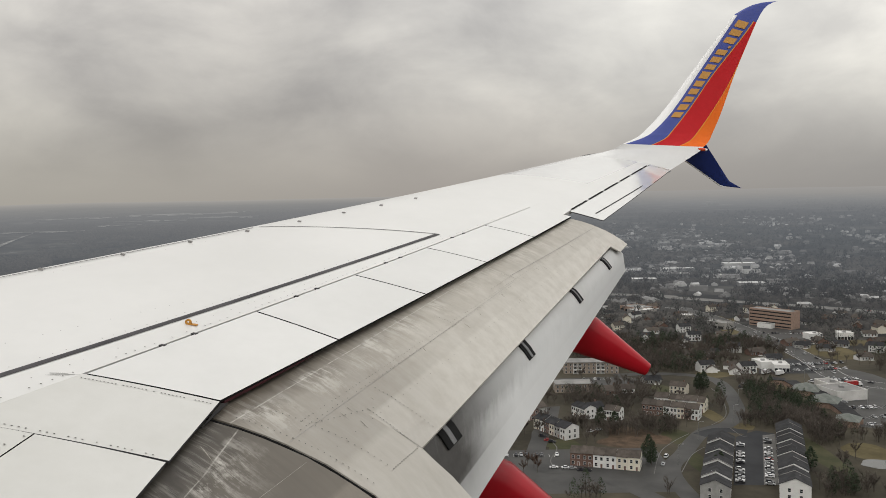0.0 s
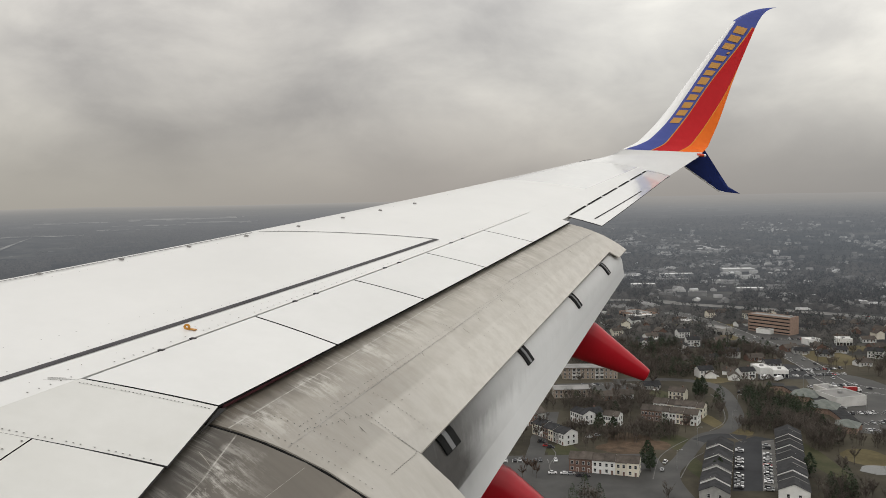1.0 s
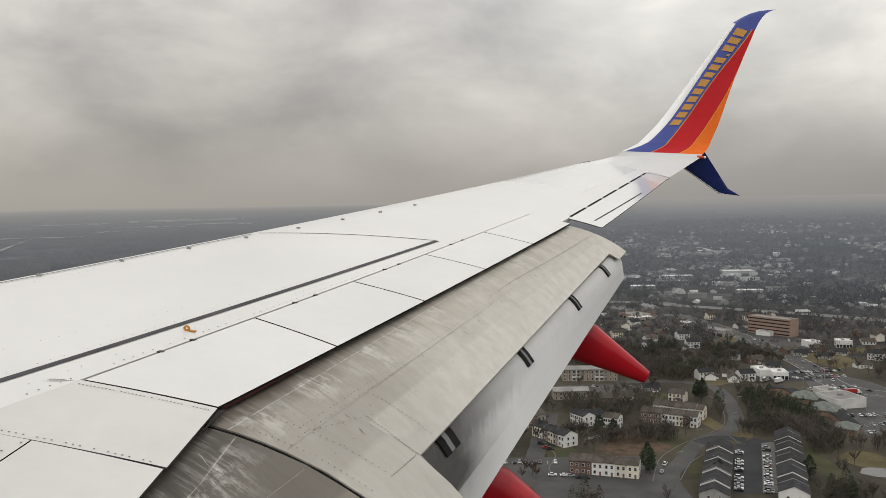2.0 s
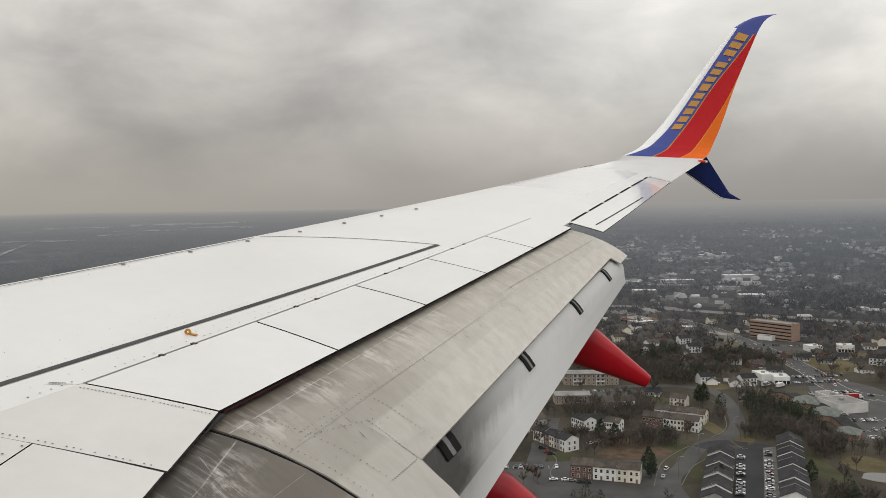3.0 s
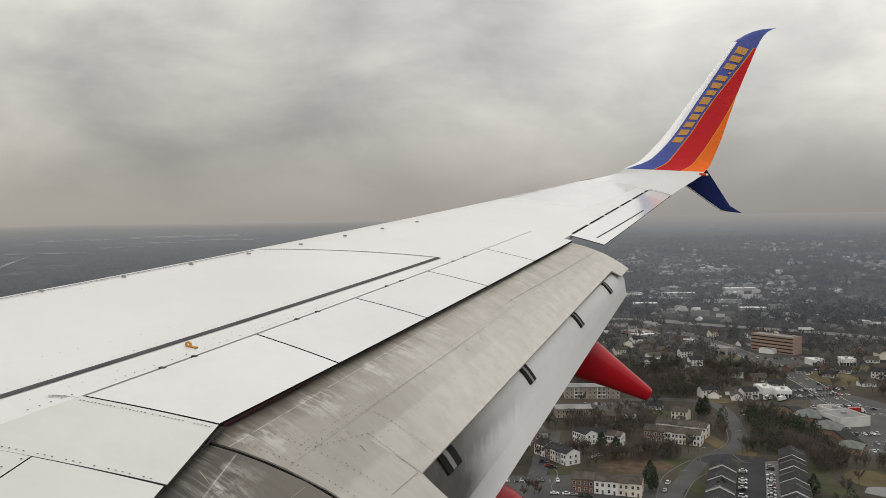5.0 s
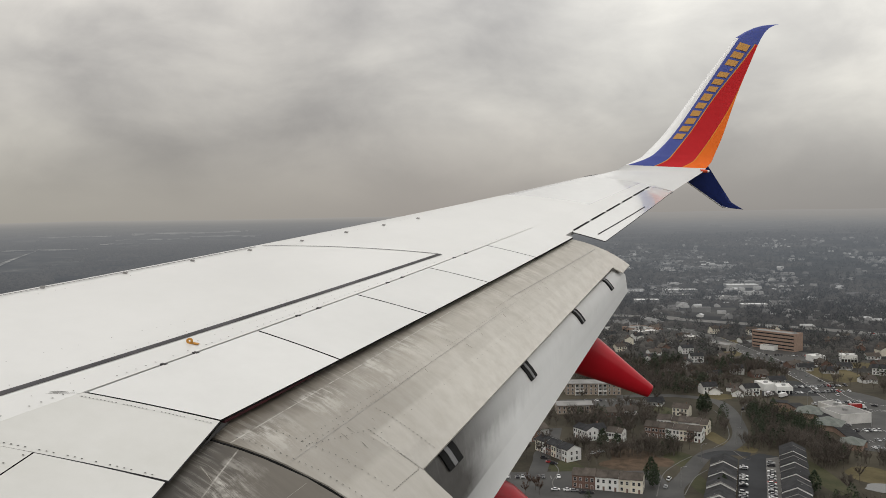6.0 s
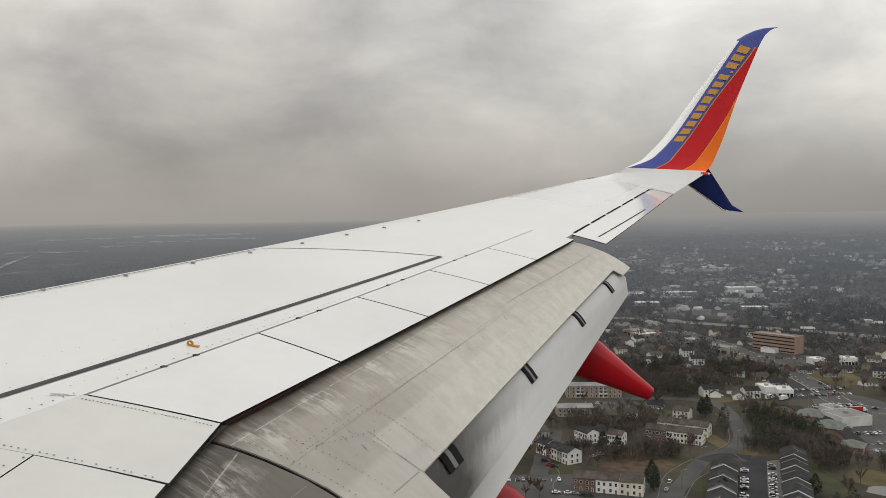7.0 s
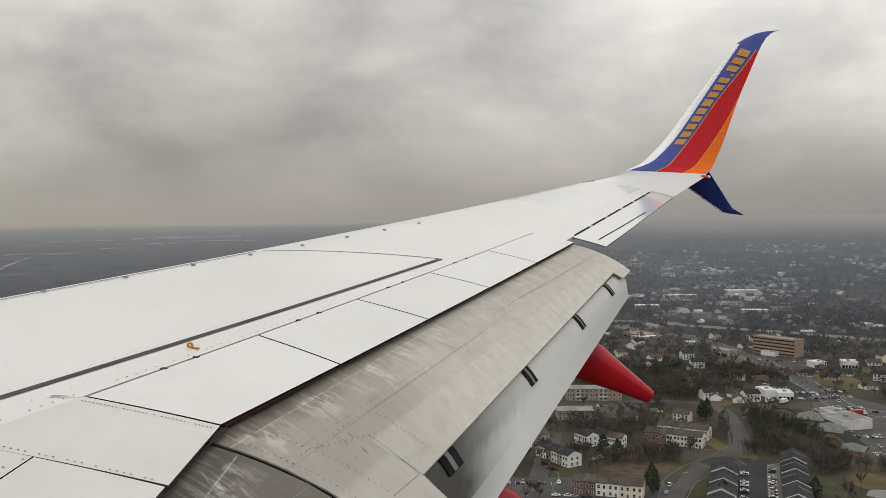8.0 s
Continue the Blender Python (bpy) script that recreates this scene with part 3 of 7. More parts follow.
rivets(riv, [(5.0 + 0.1 * i, 0.45 + 0.004 * i) for i in range(22) if rng.random() < 0.8], 0.004)
rivets(riv, [(y, 0.757) for y, _ in between((3.0, 0), (5.15, 0), 22)], 0.006)
rivets(riv, [(y, 0.16 + rng.uniform(-0.002, 0.002)) for y, _ in between((6.0, 0), (16.0, 0), 150) if rng.random() < 0.35], 0.004)
part("rivets", riv, RIVET_DARK, wing, "rows of small grey rivets", fix=False, kind="stuff")

part("panel_joint", rib(between((16.34, 0.782), (16.42, 1.0), 6), 0.014, 0.006), GAP, wing, "thin dark joint beside the aileron", fix=False)
part("slat_end", Geo().loft([[Vector((lead(y) + dx, y, rise(y) + dz)) for dx, dz in ((0.06, 0.035), (0.22, 0.075), (0.22, 0.02), (0.02, -0.01))] for y in (16.62, 16.86)]), SEALANT, wing, "dark end of the slat")

# dark scuffs in front of the first spoiler's corner
scuff = Geo()
for dy, dk, w, n in ((0.0, 0.0, 0.005, 1.0), (0.012, -0.002, 0.009, 0.7), (-0.01, 0.002, 0.004, 0.8), (0.02, 0.001, 0.006, 0.5), (0.006, 0.004, 0.003, 1.1), (-0.02, -0.001, 0.004, 0.6)):
    g = strip(between((5.752 + dy, 0.633 + dk), (5.752 + dy + 0.055 * n, 0.633 + dk + 0.0265 * n), 3), w, 0.002)
    scuff.add(g.v, g.f)
part("scuff_wear", scuff, RIVET_DARK, wing, "grey scuffs on the white skin", fix=False, kind="stuff")

# vortex generators near the leading edge
for i, (y, k) in enumerate(((7.45, 0.11), (8.06, 0.125), (8.66, 0.135), (9.25, 0.145), (9.85, 0.16), (10.45, 0.17), (11.02, 0.18), (11.6, 0.192))):
    c = skin(y, k)
    g = Geo().loft([[c + Vector((dx * 0.5, w * 0.6, 0)), c + Vector((dx * 0.5, -w * 0.6, 0)), c + Vector((dx * 0.5 + 0.008, -w * 0.4, 0.016)), c + Vector((dx * 0.5 + 0.008, w * 0.4, 0.016))] for dx, w in ((-0.04, 0.007), (-0.016, 0.015), (0.024, 0.015), (0.04, 0.008))])
    part("vortex_generator", g, RIVET, wing, "small grey metal vortex generator")

# yellow lifting hook beside the sealant band
hook = Geo()
c = skin(6.76, 0.627)
rings = []
for half in (-0.006, 0.006):
    rings.append([c + Vector((r * math.cos(a), half, 0.017 + r * math.sin(a) * 0.92)) for r in (0.023, 0.009) for a in [6.2832 * i / 18 for i in range(18)]])
faces = []
for i in range(18):
    k = (i + 1) % 18
    faces += [(i, k, 18 + k, 18 + i), (36 + k, 36 + i, 54 + i, 54 + k), (k, i, 36 + i, 36 + k), (18 + i, 18 + k, 54 + k, 54 + i)]
hook.add(rings[0] + rings[1], faces)
hook.box(c + Vector((0.026, 0.008, 0.003)), (0.072, 0.030, 0.006))
part("escape_hook", hook, YELLOW, wing, "yellow painted metal eye on the skin", smooth=40)

# ---- flaps: profiles in chord fractions and, downward, in chord lengths ----
MAIN = [(0.80, -0.007), (0.84, 0.0045), (0.868, 0.0055), (0.92, -0.0012), (0.96, -0.0092), (0.99, -0.017), (1.03, -0.028), (1.075, -0.046), (1.11, -0.062), (1.140, -0.0775)]


def flap_point(y, k, h):
    return Vector((lead(y) + k * chord(y), y, rise(y) + h * chord(y)))


def flap_loft(shape, ys, thick):
    """A flap of that upper profile: rounded nose, tapering to a thin trailing edge."""
    geo = Geo()
    rings = []
    for y in ys:
        profile = shape(y) if callable(shape) else shape
        n = len(profile)
        top = [flap_point(y, k, h) for k, h in profile]
        low = []
        for i in range(n - 1, -1, -1):
            s = i / (n - 1)
            d = thick * (0.25 + 0.75 * math.sin(math.pi * min(s * 1.5 + 0.15, 0.5)) if s < 0.4 else 1.0 - (s - 0.4) / 0.6 * 0.93)
            k, h = profile[i]
            low.append(flap_point(y, k, h - d))
        rings.append(top + low)
    geo.loft(rings)
    geo.uv = [(s / (n - 1), y) for y in ys for s in list(range(n)) + list(range(n - 1, -1, -1))]
    return geo


def main_profile(y):
    """The main flap's trailing edge tapers, and its outer end reaches further back."""
    end = 1.24 if y < 6.418 else 1.132 - 0.0056 * (y - 6.42) if y < 11.62 else 1.147
    out = []
    for k, h in MAIN:
        if k > 0.99:
            k = 0.99 + (k - 0.99) * (end - 0.99) / 0.15
            h = float(np.interp(k, [a for a, _ in MAIN] + [1.165, 1.20, 1.24], [b for _, b in MAIN] + [-0.095, -0.122, -0.158]))
        out.append((k, h))
    return out


flap = part("main_flap", flap_loft(main_profile, [5.834, 6.1, 6.41, 6.42, 7.2, 8.0, 9.0, 10.0, 11.0, 11.60, 11.64, 12.02], 0.05), FLAP, wing, "weathered beige-grey main flap, extended", smooth=35)
# added filler below the gap, coloured black in place of its shade
cove = Geo().loft([[flap_point(y, k, h) for k, h in ((0.80, -0.035), (0.90, -0.027), (1.0, -0.040), (1.13, -0.098), (1.13, -0.13), (0.80, -0.10))] for y in (5.7, 5.9)])
part("flap_gap", cove, GAP, wing, "black filler for the shade between the two flaps")
# added black cap: the gap's shade on the flap's end, put into colour
part("flap_end_rib", Geo().loft([[flap_point(y, k, h - 0.0022) for k, h in main_profile(y)] + [flap_point(y, k, h - 0.02) for k, h in reversed(main_profile(y))] for y in (5.822, 5.8325)]), GAP, wing, "black cap that paints the shade on the flap's end")
seal_at = [skin(5.915, 0.8705, -0.004), skin(5.968, 0.8715, -0.024), skin(5.66, 0.8925, -0.022)]
part("corner_seal", Geo().loft([seal_at, [p + Vector((-0.004, 0.002, -0.008)) for p in seal_at]]), COVE, wing, "dark grey corner plate beside the spoiler")
# added strip: its maroon paints the dark red reflection under the spoiler
part("spoiler_seal", Geo().loft([[skin(y, 0.858, -0.0155), skin(y, 0.8662, -0.0155), skin(y, 0.8658, -0.0155 - d), skin(y, 0.858, -0.0155 - d)] for y, d in ((5.97, 0.017), (6.2, 0.017), (6.5, 0.014), (6.8, 0.004))]), EDGE_MAROON, wing, "maroon strip, a painted reflection under the spoiler's edge")
part("inboard_flap", flap_loft([(k, h) for k, h in MAIN] + [(1.19, -0.108), (1.23, -0.138)], [3.0, 4.0, 5.0, 5.800], 0.05), FLAP_DIRTY, wing, "sooty inboard flap with scraped streaks", smooth=35)


def aft_profile(y):
    s = (y - 6.4) / 5.5
    k1, h1 = 1.212 - 0.045 * s, -0.205 + 0.012 * s
    return [(1.10, -0.078), (1.113, -0.084), (1.128, -0.097), (1.145, -0.118 + 0.003 * s), (0.45 * 1.145 + 0.55 * k1, 0.45 * -0.118 + 0.55 * h1), (k1, h1)]


aft = Geo()
rings = []
for y in [6.45, 7.0, 8.0, 9.0, 10.0, 11.0, 11.86]:
    prof = aft_profile(y)
    top = [flap_point(y, k, h) for k, h in prof]
    low = [flap_point(y, k - d * 0.9, h - d * 0.4) for (k, h), d in zip(reversed(prof), (0.002, 0.012, 0.022, 0.028, 0.026, 0.02))]
    rings.append(top + low)
aft.loft(rings)
aft.uv = [(u, y) for y in [6.45, 7.0, 8.0, 9.0, 10.0, 11.0, 11.86] for u in (0, 0.08, 0.17, 0.3, 0.68, 1.0, 1.0, 0.68, 0.3, 0.17, 0.08, 0)]
aft_flap = part("aft_flap", aft, FLAP_AFT, wing, "pale grey aft flap drooped steeply", smooth=35)

# link slots between main and aft flap: black plates paint their shaded insides
for y, size in ((6.84, 0.74), (8.43, 0.50), (9.97, 0.42), (11.2, 0.36)):
    prof = aft_profile(y)
    track = [prof[0], prof[1], prof[2], prof[3], tuple(a + 0.025 * (b - a) for a, b in zip(prof[3], prof[4])), tuple(a + 0.036 * size * (b - a) for a, b in zip(prof[3], prof[4]))]
    across = (flap_point(y + 0.1, *prof[2]) - flap_point(y, *prof[2])).normalized() * 0.15 * size
    out = (flap_point(y, *prof[3]) - flap_point(y, *prof[1])).cross(across).normalized()
    if out.x < 0:
        out = -out

    def strap(w0, w1, lift, thick, last=6):
        rings = []
        for i, (k, h) in enumerate(track[:last]):
            e = 0.5 if i == len(track) - 1 else 0.92 if i == len(track) - 2 else 1.0
            c = flap_point(y, k, h)
            rings.append([c + across * w0 * e + out * lift, c + across * w1 * e + out * lift, c + across * w1 * e + out * (lift - thick), c + across * w0 * e + out * (lift - thick)])
        return Geo().loft(rings)

    slot = part("link_slot", strap(-1, 1, 0.012, 0.03), GAP, aft_flap, "black slot for a flap link")
    part("link", strap(-0.34, 0.16, 0.016, 0.012, 4), SLOT_LINK, slot, "grey steel flap link")

# rivet rows of the flap
fr = Geo()
for k, h, n in ((0.972, -0.0125, 150), (1.045, -0.0325, 60), (0.985, -0.0150, 110)):
    for y, _ in between((6.0, 0), (11.9, 0), n):
        if rng.random() < 0.85:
            c = flap_point(y, k, h + 0.0003)
            fr.add([c + Vector((0.0042 * math.cos(a), 0.0042 * math.sin(a), 0.0012 - 0.0017 * math.cos(a))) for a in (0, 1.047, 2.094, 3.142, 4.189, 5.236)], [(0, 1, 2, 3, 4, 5)])
for y0, k0, y1, k1, n in ((6.46, 1.03, 6.40, 1.126, 14), (6.10, 1.125, 6.38, 1.128, 12), (6.12, 0.99, 6.5, 1.03, 10), (5.90, 0.90, 5.90, 1.12, 22), (6.72, 1.0, 6.66, 1.12, 14), (6.08, 0.93, 6.10, 1.125, 18), (8.05, 0.93, 8.05, 0.985, 8), (9.45, 0.925, 9.45, 0.975, 9), (9.0, 0.955, 9.45, 0.955, 14)):
    for y, k in between((y0, k0), (y1, k1), n):
        h = float(np.interp(k, [a for a, _ in MAIN], [b for _, b in MAIN]))
        c = flap_point(y, k, h + 0.0008)
        fr.add([c + Vector((0.0046 * math.cos(a), 0.0046 * math.sin(a), 0.0013 - 0.0020 * math.cos(a))) for a in (0, 1.047, 2.094, 3.142, 4.189, 5.236)], [(0, 1, 2, 3, 4, 5)])
part("flap_joint", Geo().add([flap_point(y, k + d, float(np.interp(k + d, [a for a, _ in MAIN], [b for _, b in MAIN])) + 0.0012) for y, k in between((9.45, 0.952), (11.9, 0.985), 16) for d in (-0.0008, 0.0008)], [(2 * i, 2 * i + 1, 2 * i + 3, 2 * i + 2) for i in range(16)]), RIVET, flap, "thin grey flap joint", fix=False)
part("flap_joint", Geo().add([flap_point(y, k + d, float(np.interp(k + d, [a for a, _ in MAIN], [b for _, b in MAIN])) + 0.0010) for y, k in between((5.86, 0.992), (9.4, 0.977), 24) for d in (-0.0003, 0.0003)], [(2 * i, 2 * i + 1, 2 * i + 3, 2 * i + 2) for i in range(24)]), RIVET, flap, "faint grey joint along a rivet row", fix=False)
part("rivets", fr, RIVET_DARK, flap, "rows of small grey rivets", fix=False, kind="stuff")


# scraped and sooty marks that the airflow has drawn along the flaps
def flap_marks(name, count, y0, y1, k0, k1, length, width, material, parent, label, seed):
    r = random.Random(seed)
    ks, hs = [a for a, _ in MAIN] + [1.24], [b for _, b in MAIN] + [-0.145]
    geo = Geo()
    for _ in range(count):
        y = r.uniform(y0, y1)
        k = k0 + (k1 - k0) * r.random() ** 1.6
        n, w = r.uniform(0.4, 1.0) * length / chord(y), r.uniform(0.4, 1.0) * width
        lean = -0.5 * n * chord(y) + r.uniform(-0.02, 0.02)
        rows = []
        for i in range(5):
            kk, half = k + n * i / 4, w * (0.25, 1.0, 0.8, 0.5, 0.12)[i] / 2
            h = float(np.interp(kk, ks, hs)) + 0.0016 / chord(y)
            mid = y + lean * i / 4 + r.uniform(-0.3, 0.3) * w
            rows += [flap_point(mid - half, kk, h), flap_point(mid + half, kk, h)]
        geo.add(rows, [(2 * i, 2 * i + 1, 2 * i + 3, 2 * i + 2) for i in range(4)])
    part(name, geo, material, parent, label, fix=False, kind="stuff")


inner_flap = [o for o in wing.children if o.name.startswith("inboard_flap")][0]
flap_marks("soot_wear", 12, 6.2, 11.0, 0.98, 1.06, 0.08, 0.007, SOOT, flap, "dark short scuffs on the flap", 9)
flap_marks("scratch", 1, 5.55, 5.55, 0.914, 0.914, 0.24, 0.014, WORN_JOINT, inner_flap, "long bright scratch on the flap", 4)
for k, w in ((1.035, 0.003),):
    h = float(np.interp(k, [a for a, _ in MAIN], [b for _, b in MAIN]))
    rows = [flap_point(y, k + d * w / chord(y), h + 0.0012 / chord(y) - 0.3 * d * w / chord(y)) for y, _ in between((3.1, 0), (5.76, 0), 12) for d in (-0.5, 0.5)]
    part("flap_joint", Geo().add(rows, [(2 * i, 2 * i + 1, 2 * i + 3, 2 * i + 2) for i in range(12)]), WORN_JOINT, inner_flap, "pale worn joint along the flap", fix=False)


# ---- red flap track fairings ----
def fairing(y, tip_x, tip_z, size):
    geo = Geo()
    rings = []
    for s, w, hgt, dx, dz in ((0.0, 0.035, 0.04, 0.012, -0.004), (0.01, 0.052, 0.062, 0.0, 0.0), (0.05, 0.064, 0.074, -0.05, 0.021), (0.3, 0.10, 0.135, -0.36, 0.151), (0.6, 0.135, 0.20, -0.66, 0.272), (0.7, 0.145, 0.22, -0.95, 0.34), (0.8, 0.145, 0.22, -1.4, 0.39), (1.0, 0.10, 0.15, -2.0, 0.44), (1.1, 0.02, 0.03, -2.5, 0.48)):
        c = Vector((tip_x + dx * size, y, tip_z + dz * size))
        ring = []
        for i in range(16):
            a = 6.2832 * i / 16
            ring.append(c + Vector((0.40 * math.sin(a) * hgt * size, w * size * math.copysign(abs(math.cos(a)) ** 0.7, math.cos(a)), hgt * size * math.copysign(abs(math.sin(a)) ** 0.8, math.sin(a)))))
        rings.append(ring)
    geo.loft(rings)
    return part("track_fairing", geo, RED, wing, "glossy red flap track fairing", smooth=40)


fairing(10.5, 9.526, -0.138, 1.07)
fairing(7.7, 8.83, -0.85, 1.15)

# ---- winglet: stations from the root to the top, each with its leading and trailing edge ----
STATIONS = [  # leading x, y, z; trailing x, y, z; colour borders along the chord: white-blue, blue-gold, gold-red, red-orange
    ((9.50, 17.00, 2.293), (10.957, 17.10, 2.402), (0.03, 0.355, 0.37, 0.70)),
    ((9.73, 17.10, 2.43), (11.06, 17.25, 2.52), (0.095, 0.385, 0.40, 0.745)),
    ((9.87, 17.20, 2.570), (11.13, 17.36, 2.70), (0.14, 0.395, 0.41, 0.775)),
    ((10.19, 17.40, 3.002), (11.245, 17.48, 3.08), (0.16, 0.415, 0.43, 0.83)),
    ((10.69, 17.66, 3.88), (11.43, 17.70, 3.87), (0.16, 0.525, 0.545, 0.98)),
    ((11.27, 17.90, 4.904), (11.689, 17.87, 4.805), (0.13, 0.86, 0.90, 0.99)),
]


def winglet_row(v):
    """Edges and borders at the height v, from 0 at the root to 1 at the top, smoothed between the stations."""
    n = len(STATIONS) - 1
    f = v * n
    i = min(int(f), n - 1)
    s = f - i

    def mix(get):
        p = [Vector(get(STATIONS[min(max(i + o, 0), n)])) for o in (-1, 0, 1, 2)]
        return 0.5 * ((2 * p[1]) + (p[2] - p[0]) * s + (2 * p[0] - 5 * p[1] + 4 * p[2] - p[3]) * s * s + (3 * p[1] - p[0] - 3 * p[2] + p[3]) * s ** 3)

    return mix(lambda r: r[0]), mix(lambda r: r[1]), mix(lambda r: r[2][:3]), mix(lambda r: (r[2][3], 0, 0))[0]


def fin(rows, sides_of, thick, root=0):
    """A two-sided thin aerofoil: rows of (leading, trailing, fractions); normal points inboard."""
    inner, outer = [], []
    for i, (a, b, us) in enumerate(rows):
        ease = min(i / root, 1.0) if root else 1.0
        for u in us:
            p = a + (b - a) * u
            c = (b - a).length
            t = ease * thick * c * (math.sqrt(min(max(u, 0) / 0.15, 1)) * (1 - max(u - 0.25, 0) / 0.75) + 0.01)
            inner.append(p + sides_of(a, b) * t)
            outer.append(p - sides_of(a, b) * t)
    return inner, outer


rows, mats_row = [], []
for i in range(31):
    a, b, (u1, u2, u3), u4 = winglet_row(i / 30)
    us = [0.0, 0.03 * u1 / 0.12, u1 * 0.6, u1, (u1 * 2 + u2) / 3, (u1 + 2 * u2) / 3, u2, u3, (u3 * 2 + u4) / 3, (u3 + 2 * u4) / 3, u4, min(u4 + 0.012, 0.995), 1.0]
    rows.append((a, b, us))
# the swept feather at the top
a0, b0, _ = rows[-1]
for s in (0.2, 0.4, 0.6, 0.8, 0.93, 1.0):
    tip_at = Vector((12.044, 18.0, 5.246))
    a = a0.lerp(tip_at, s) + Vector((0, 0, 0.10 * math.sin(math.pi * s) * (1 - 0.4 * s)))
    b = b0.lerp(tip_at, s) + Vector((-0.04, 0, 0.085)) * math.sin(math.pi * s)
    rows.append((a, b, [u ** 1.0 for u in rows[-1][2]]))
cols = len(rows[0][2])
paint = [0, 0, 0, 1, 1, 1, 2, 3, 3, 3, 2, 4]
inner, outer = fin(rows, lambda a, b: Vector((0.03, -0.97, 0.25)), 0.045, 9)
wl = Geo()
count = len(inner)
faces, ms = [], []
for i in range(len(rows) - 1):
    for j in range(cols - 1):
        q = (i * cols + j, i * cols + j + 1, (i + 1) * cols + j + 1, (i + 1) * cols + j)
        colour = 1 if i >= 30 else paint[j]
        faces += [q, tuple(count + x for x in reversed(q))]
        ms += [colour, colour]
    for j, sign in ((0, 1), (cols - 1, -1)):
        faces.append((i * cols + j, (i + 1) * cols + j, count + (i + 1) * cols + j, count + i * cols + j))
        ms.append(0 if j == 0 and i < 30 else (1 if i >= 30 else 3))
wl.add(inner + outer, faces)
wl.m = ms
winglet = part("winglet", wl, [WINGLET_WHITE, BLUE, GOLD, TAIL_RED, ORANGE], wing, "winglet with white, blue, red and orange bands", smooth=50)

# the lettering on the blue band, as plain gold blocks of the letters' size
WIDTHS = [1, 1, 1, 1, 1, 1.25, 0.9, 0.95, 0.9, 0.4, 1, 1.05, 1.2]
total = sum(WIDTHS) + 0.42 * 12
at = 0.0


REACH = [0.0]  # length along the band
for i in range(40):
    p, q = (winglet_row(0.545 + 0.435 * j / 40) for j in (i, i + 1))
    REACH.append(REACH[-1] + (q[0] + q[1] - p[0] - p[1]).length / 2)


def on_band(s, u):
    v = float(np.interp(s * REACH[-1], REACH, [0.545 + 0.435 * i / 40 for i in range(41)]))
    a, b, (u1, u2, _), _ = winglet_row(v)
    p = a + (b - a) * (u1 + (u2 - u1) * u)
    return p + Vector((0.03, -0.97, 0.25)) * (0.045 * (b - a).length + 0.006)


for w in WIDTHS:
    s0, s1 = at / total, (at + w) / total
    lo, hi = (0.20, 0.83) if w > 0.5 else (0.68, 0.83)
    quad = [on_band(s0, lo), on_band(s0, hi), on_band(s1, hi), on_band(s1, lo)]
    back = [p + Vector((0, 0.008, -0.002)) for p in quad]
    part("lettering_block", Geo().loft([quad, back]), LETTER_GOLD, winglet, "plain gold block of painted lettering")
    at += w + 0.42

# drooping strake below the tip
strake = Geo()
rows = []
for s in [i / 14 for i in range(15)]:
    a = Vector((10.63, 17.2, 2.145)).lerp(Vector((11.49, 17.7, 1.712)), s / 0.72) if s < 0.72 else Vector((11.49, 17.7, 1.712)).lerp(Vector((11.916, 17.9, 1.708)), (s - 0.72) / 0.28)
    b = Vector((11.01, 17.2, 2.45)).lerp(Vector((11.642, 17.75, 1.825)), s / 0.78) if s < 0.78 else Vector((11.642, 17.75, 1.825)).lerp(Vector((11.92, 17.9, 1.711)), (s - 0.78) / 0.22)
    rows.append((a, b, [0, 0.04, 0.15, 0.4, 0.7, 1.0]))
inner, outer = fin(rows, lambda a, b: Vector((-0.2, -0.8, -0.55)).normalized(), 0.05)
n = 6
faces = []
for i in range(14):
    for j in range(5):
        q = (i * n + j, i * n + j + 1, (i + 1) * n + j + 1, (i + 1) * n + j)
        faces += [q, tuple(len(inner) + x for x in reversed(q))]
    for j in (0, 5):
        faces.append((i * n + j, (i + 1) * n + j, len(inner) + (i + 1) * n + j, len(inner) + i * n + j))
strake.add(inner + outer, faces)
strake_part = part("lower_strake", strake, NAVY, wing, "navy blue strake that hangs below the tip", smooth=50)
part("strake_front", Geo().tube([a for a, _, _ in rows[:12]], [0.013] * 11 + [0.006], 6), WINGLET_WHITE, strake_part, "white front edge of the strake", smooth=40)

# tip lights
light = Geo()
light.tube([(10.86, 17.06, 2.345), (10.93, 17.07, 2.35), (10.985, 17.08, 2.352)], [0.03, 0.032, 0.026], 10)
lamp_body = part("tip_light", light, LENS_RED, wing, "orange-red tip light fairing", smooth=40)
part("lens", Geo().tube([(10.985, 17.08, 2.352), (11.02, 17.085, 2.354), (11.03, 17.086, 2.354)], [0.028, 0.022, 0.006], 10), LENS_CLEAR, lamp_body, "clear glass lens", smooth=40)


# ---- the ground: flat below, rising into far low hills at the horizon ----
RIM, FAR = 780.0, 4780.0
HX, HY = 216.0, 0.0  # the spot below the aircraft; the far land lies in rings about it


def polar(x, y):
    return math.hypot(x - HX, y - HY), math.atan2(y - HY, x - HX)



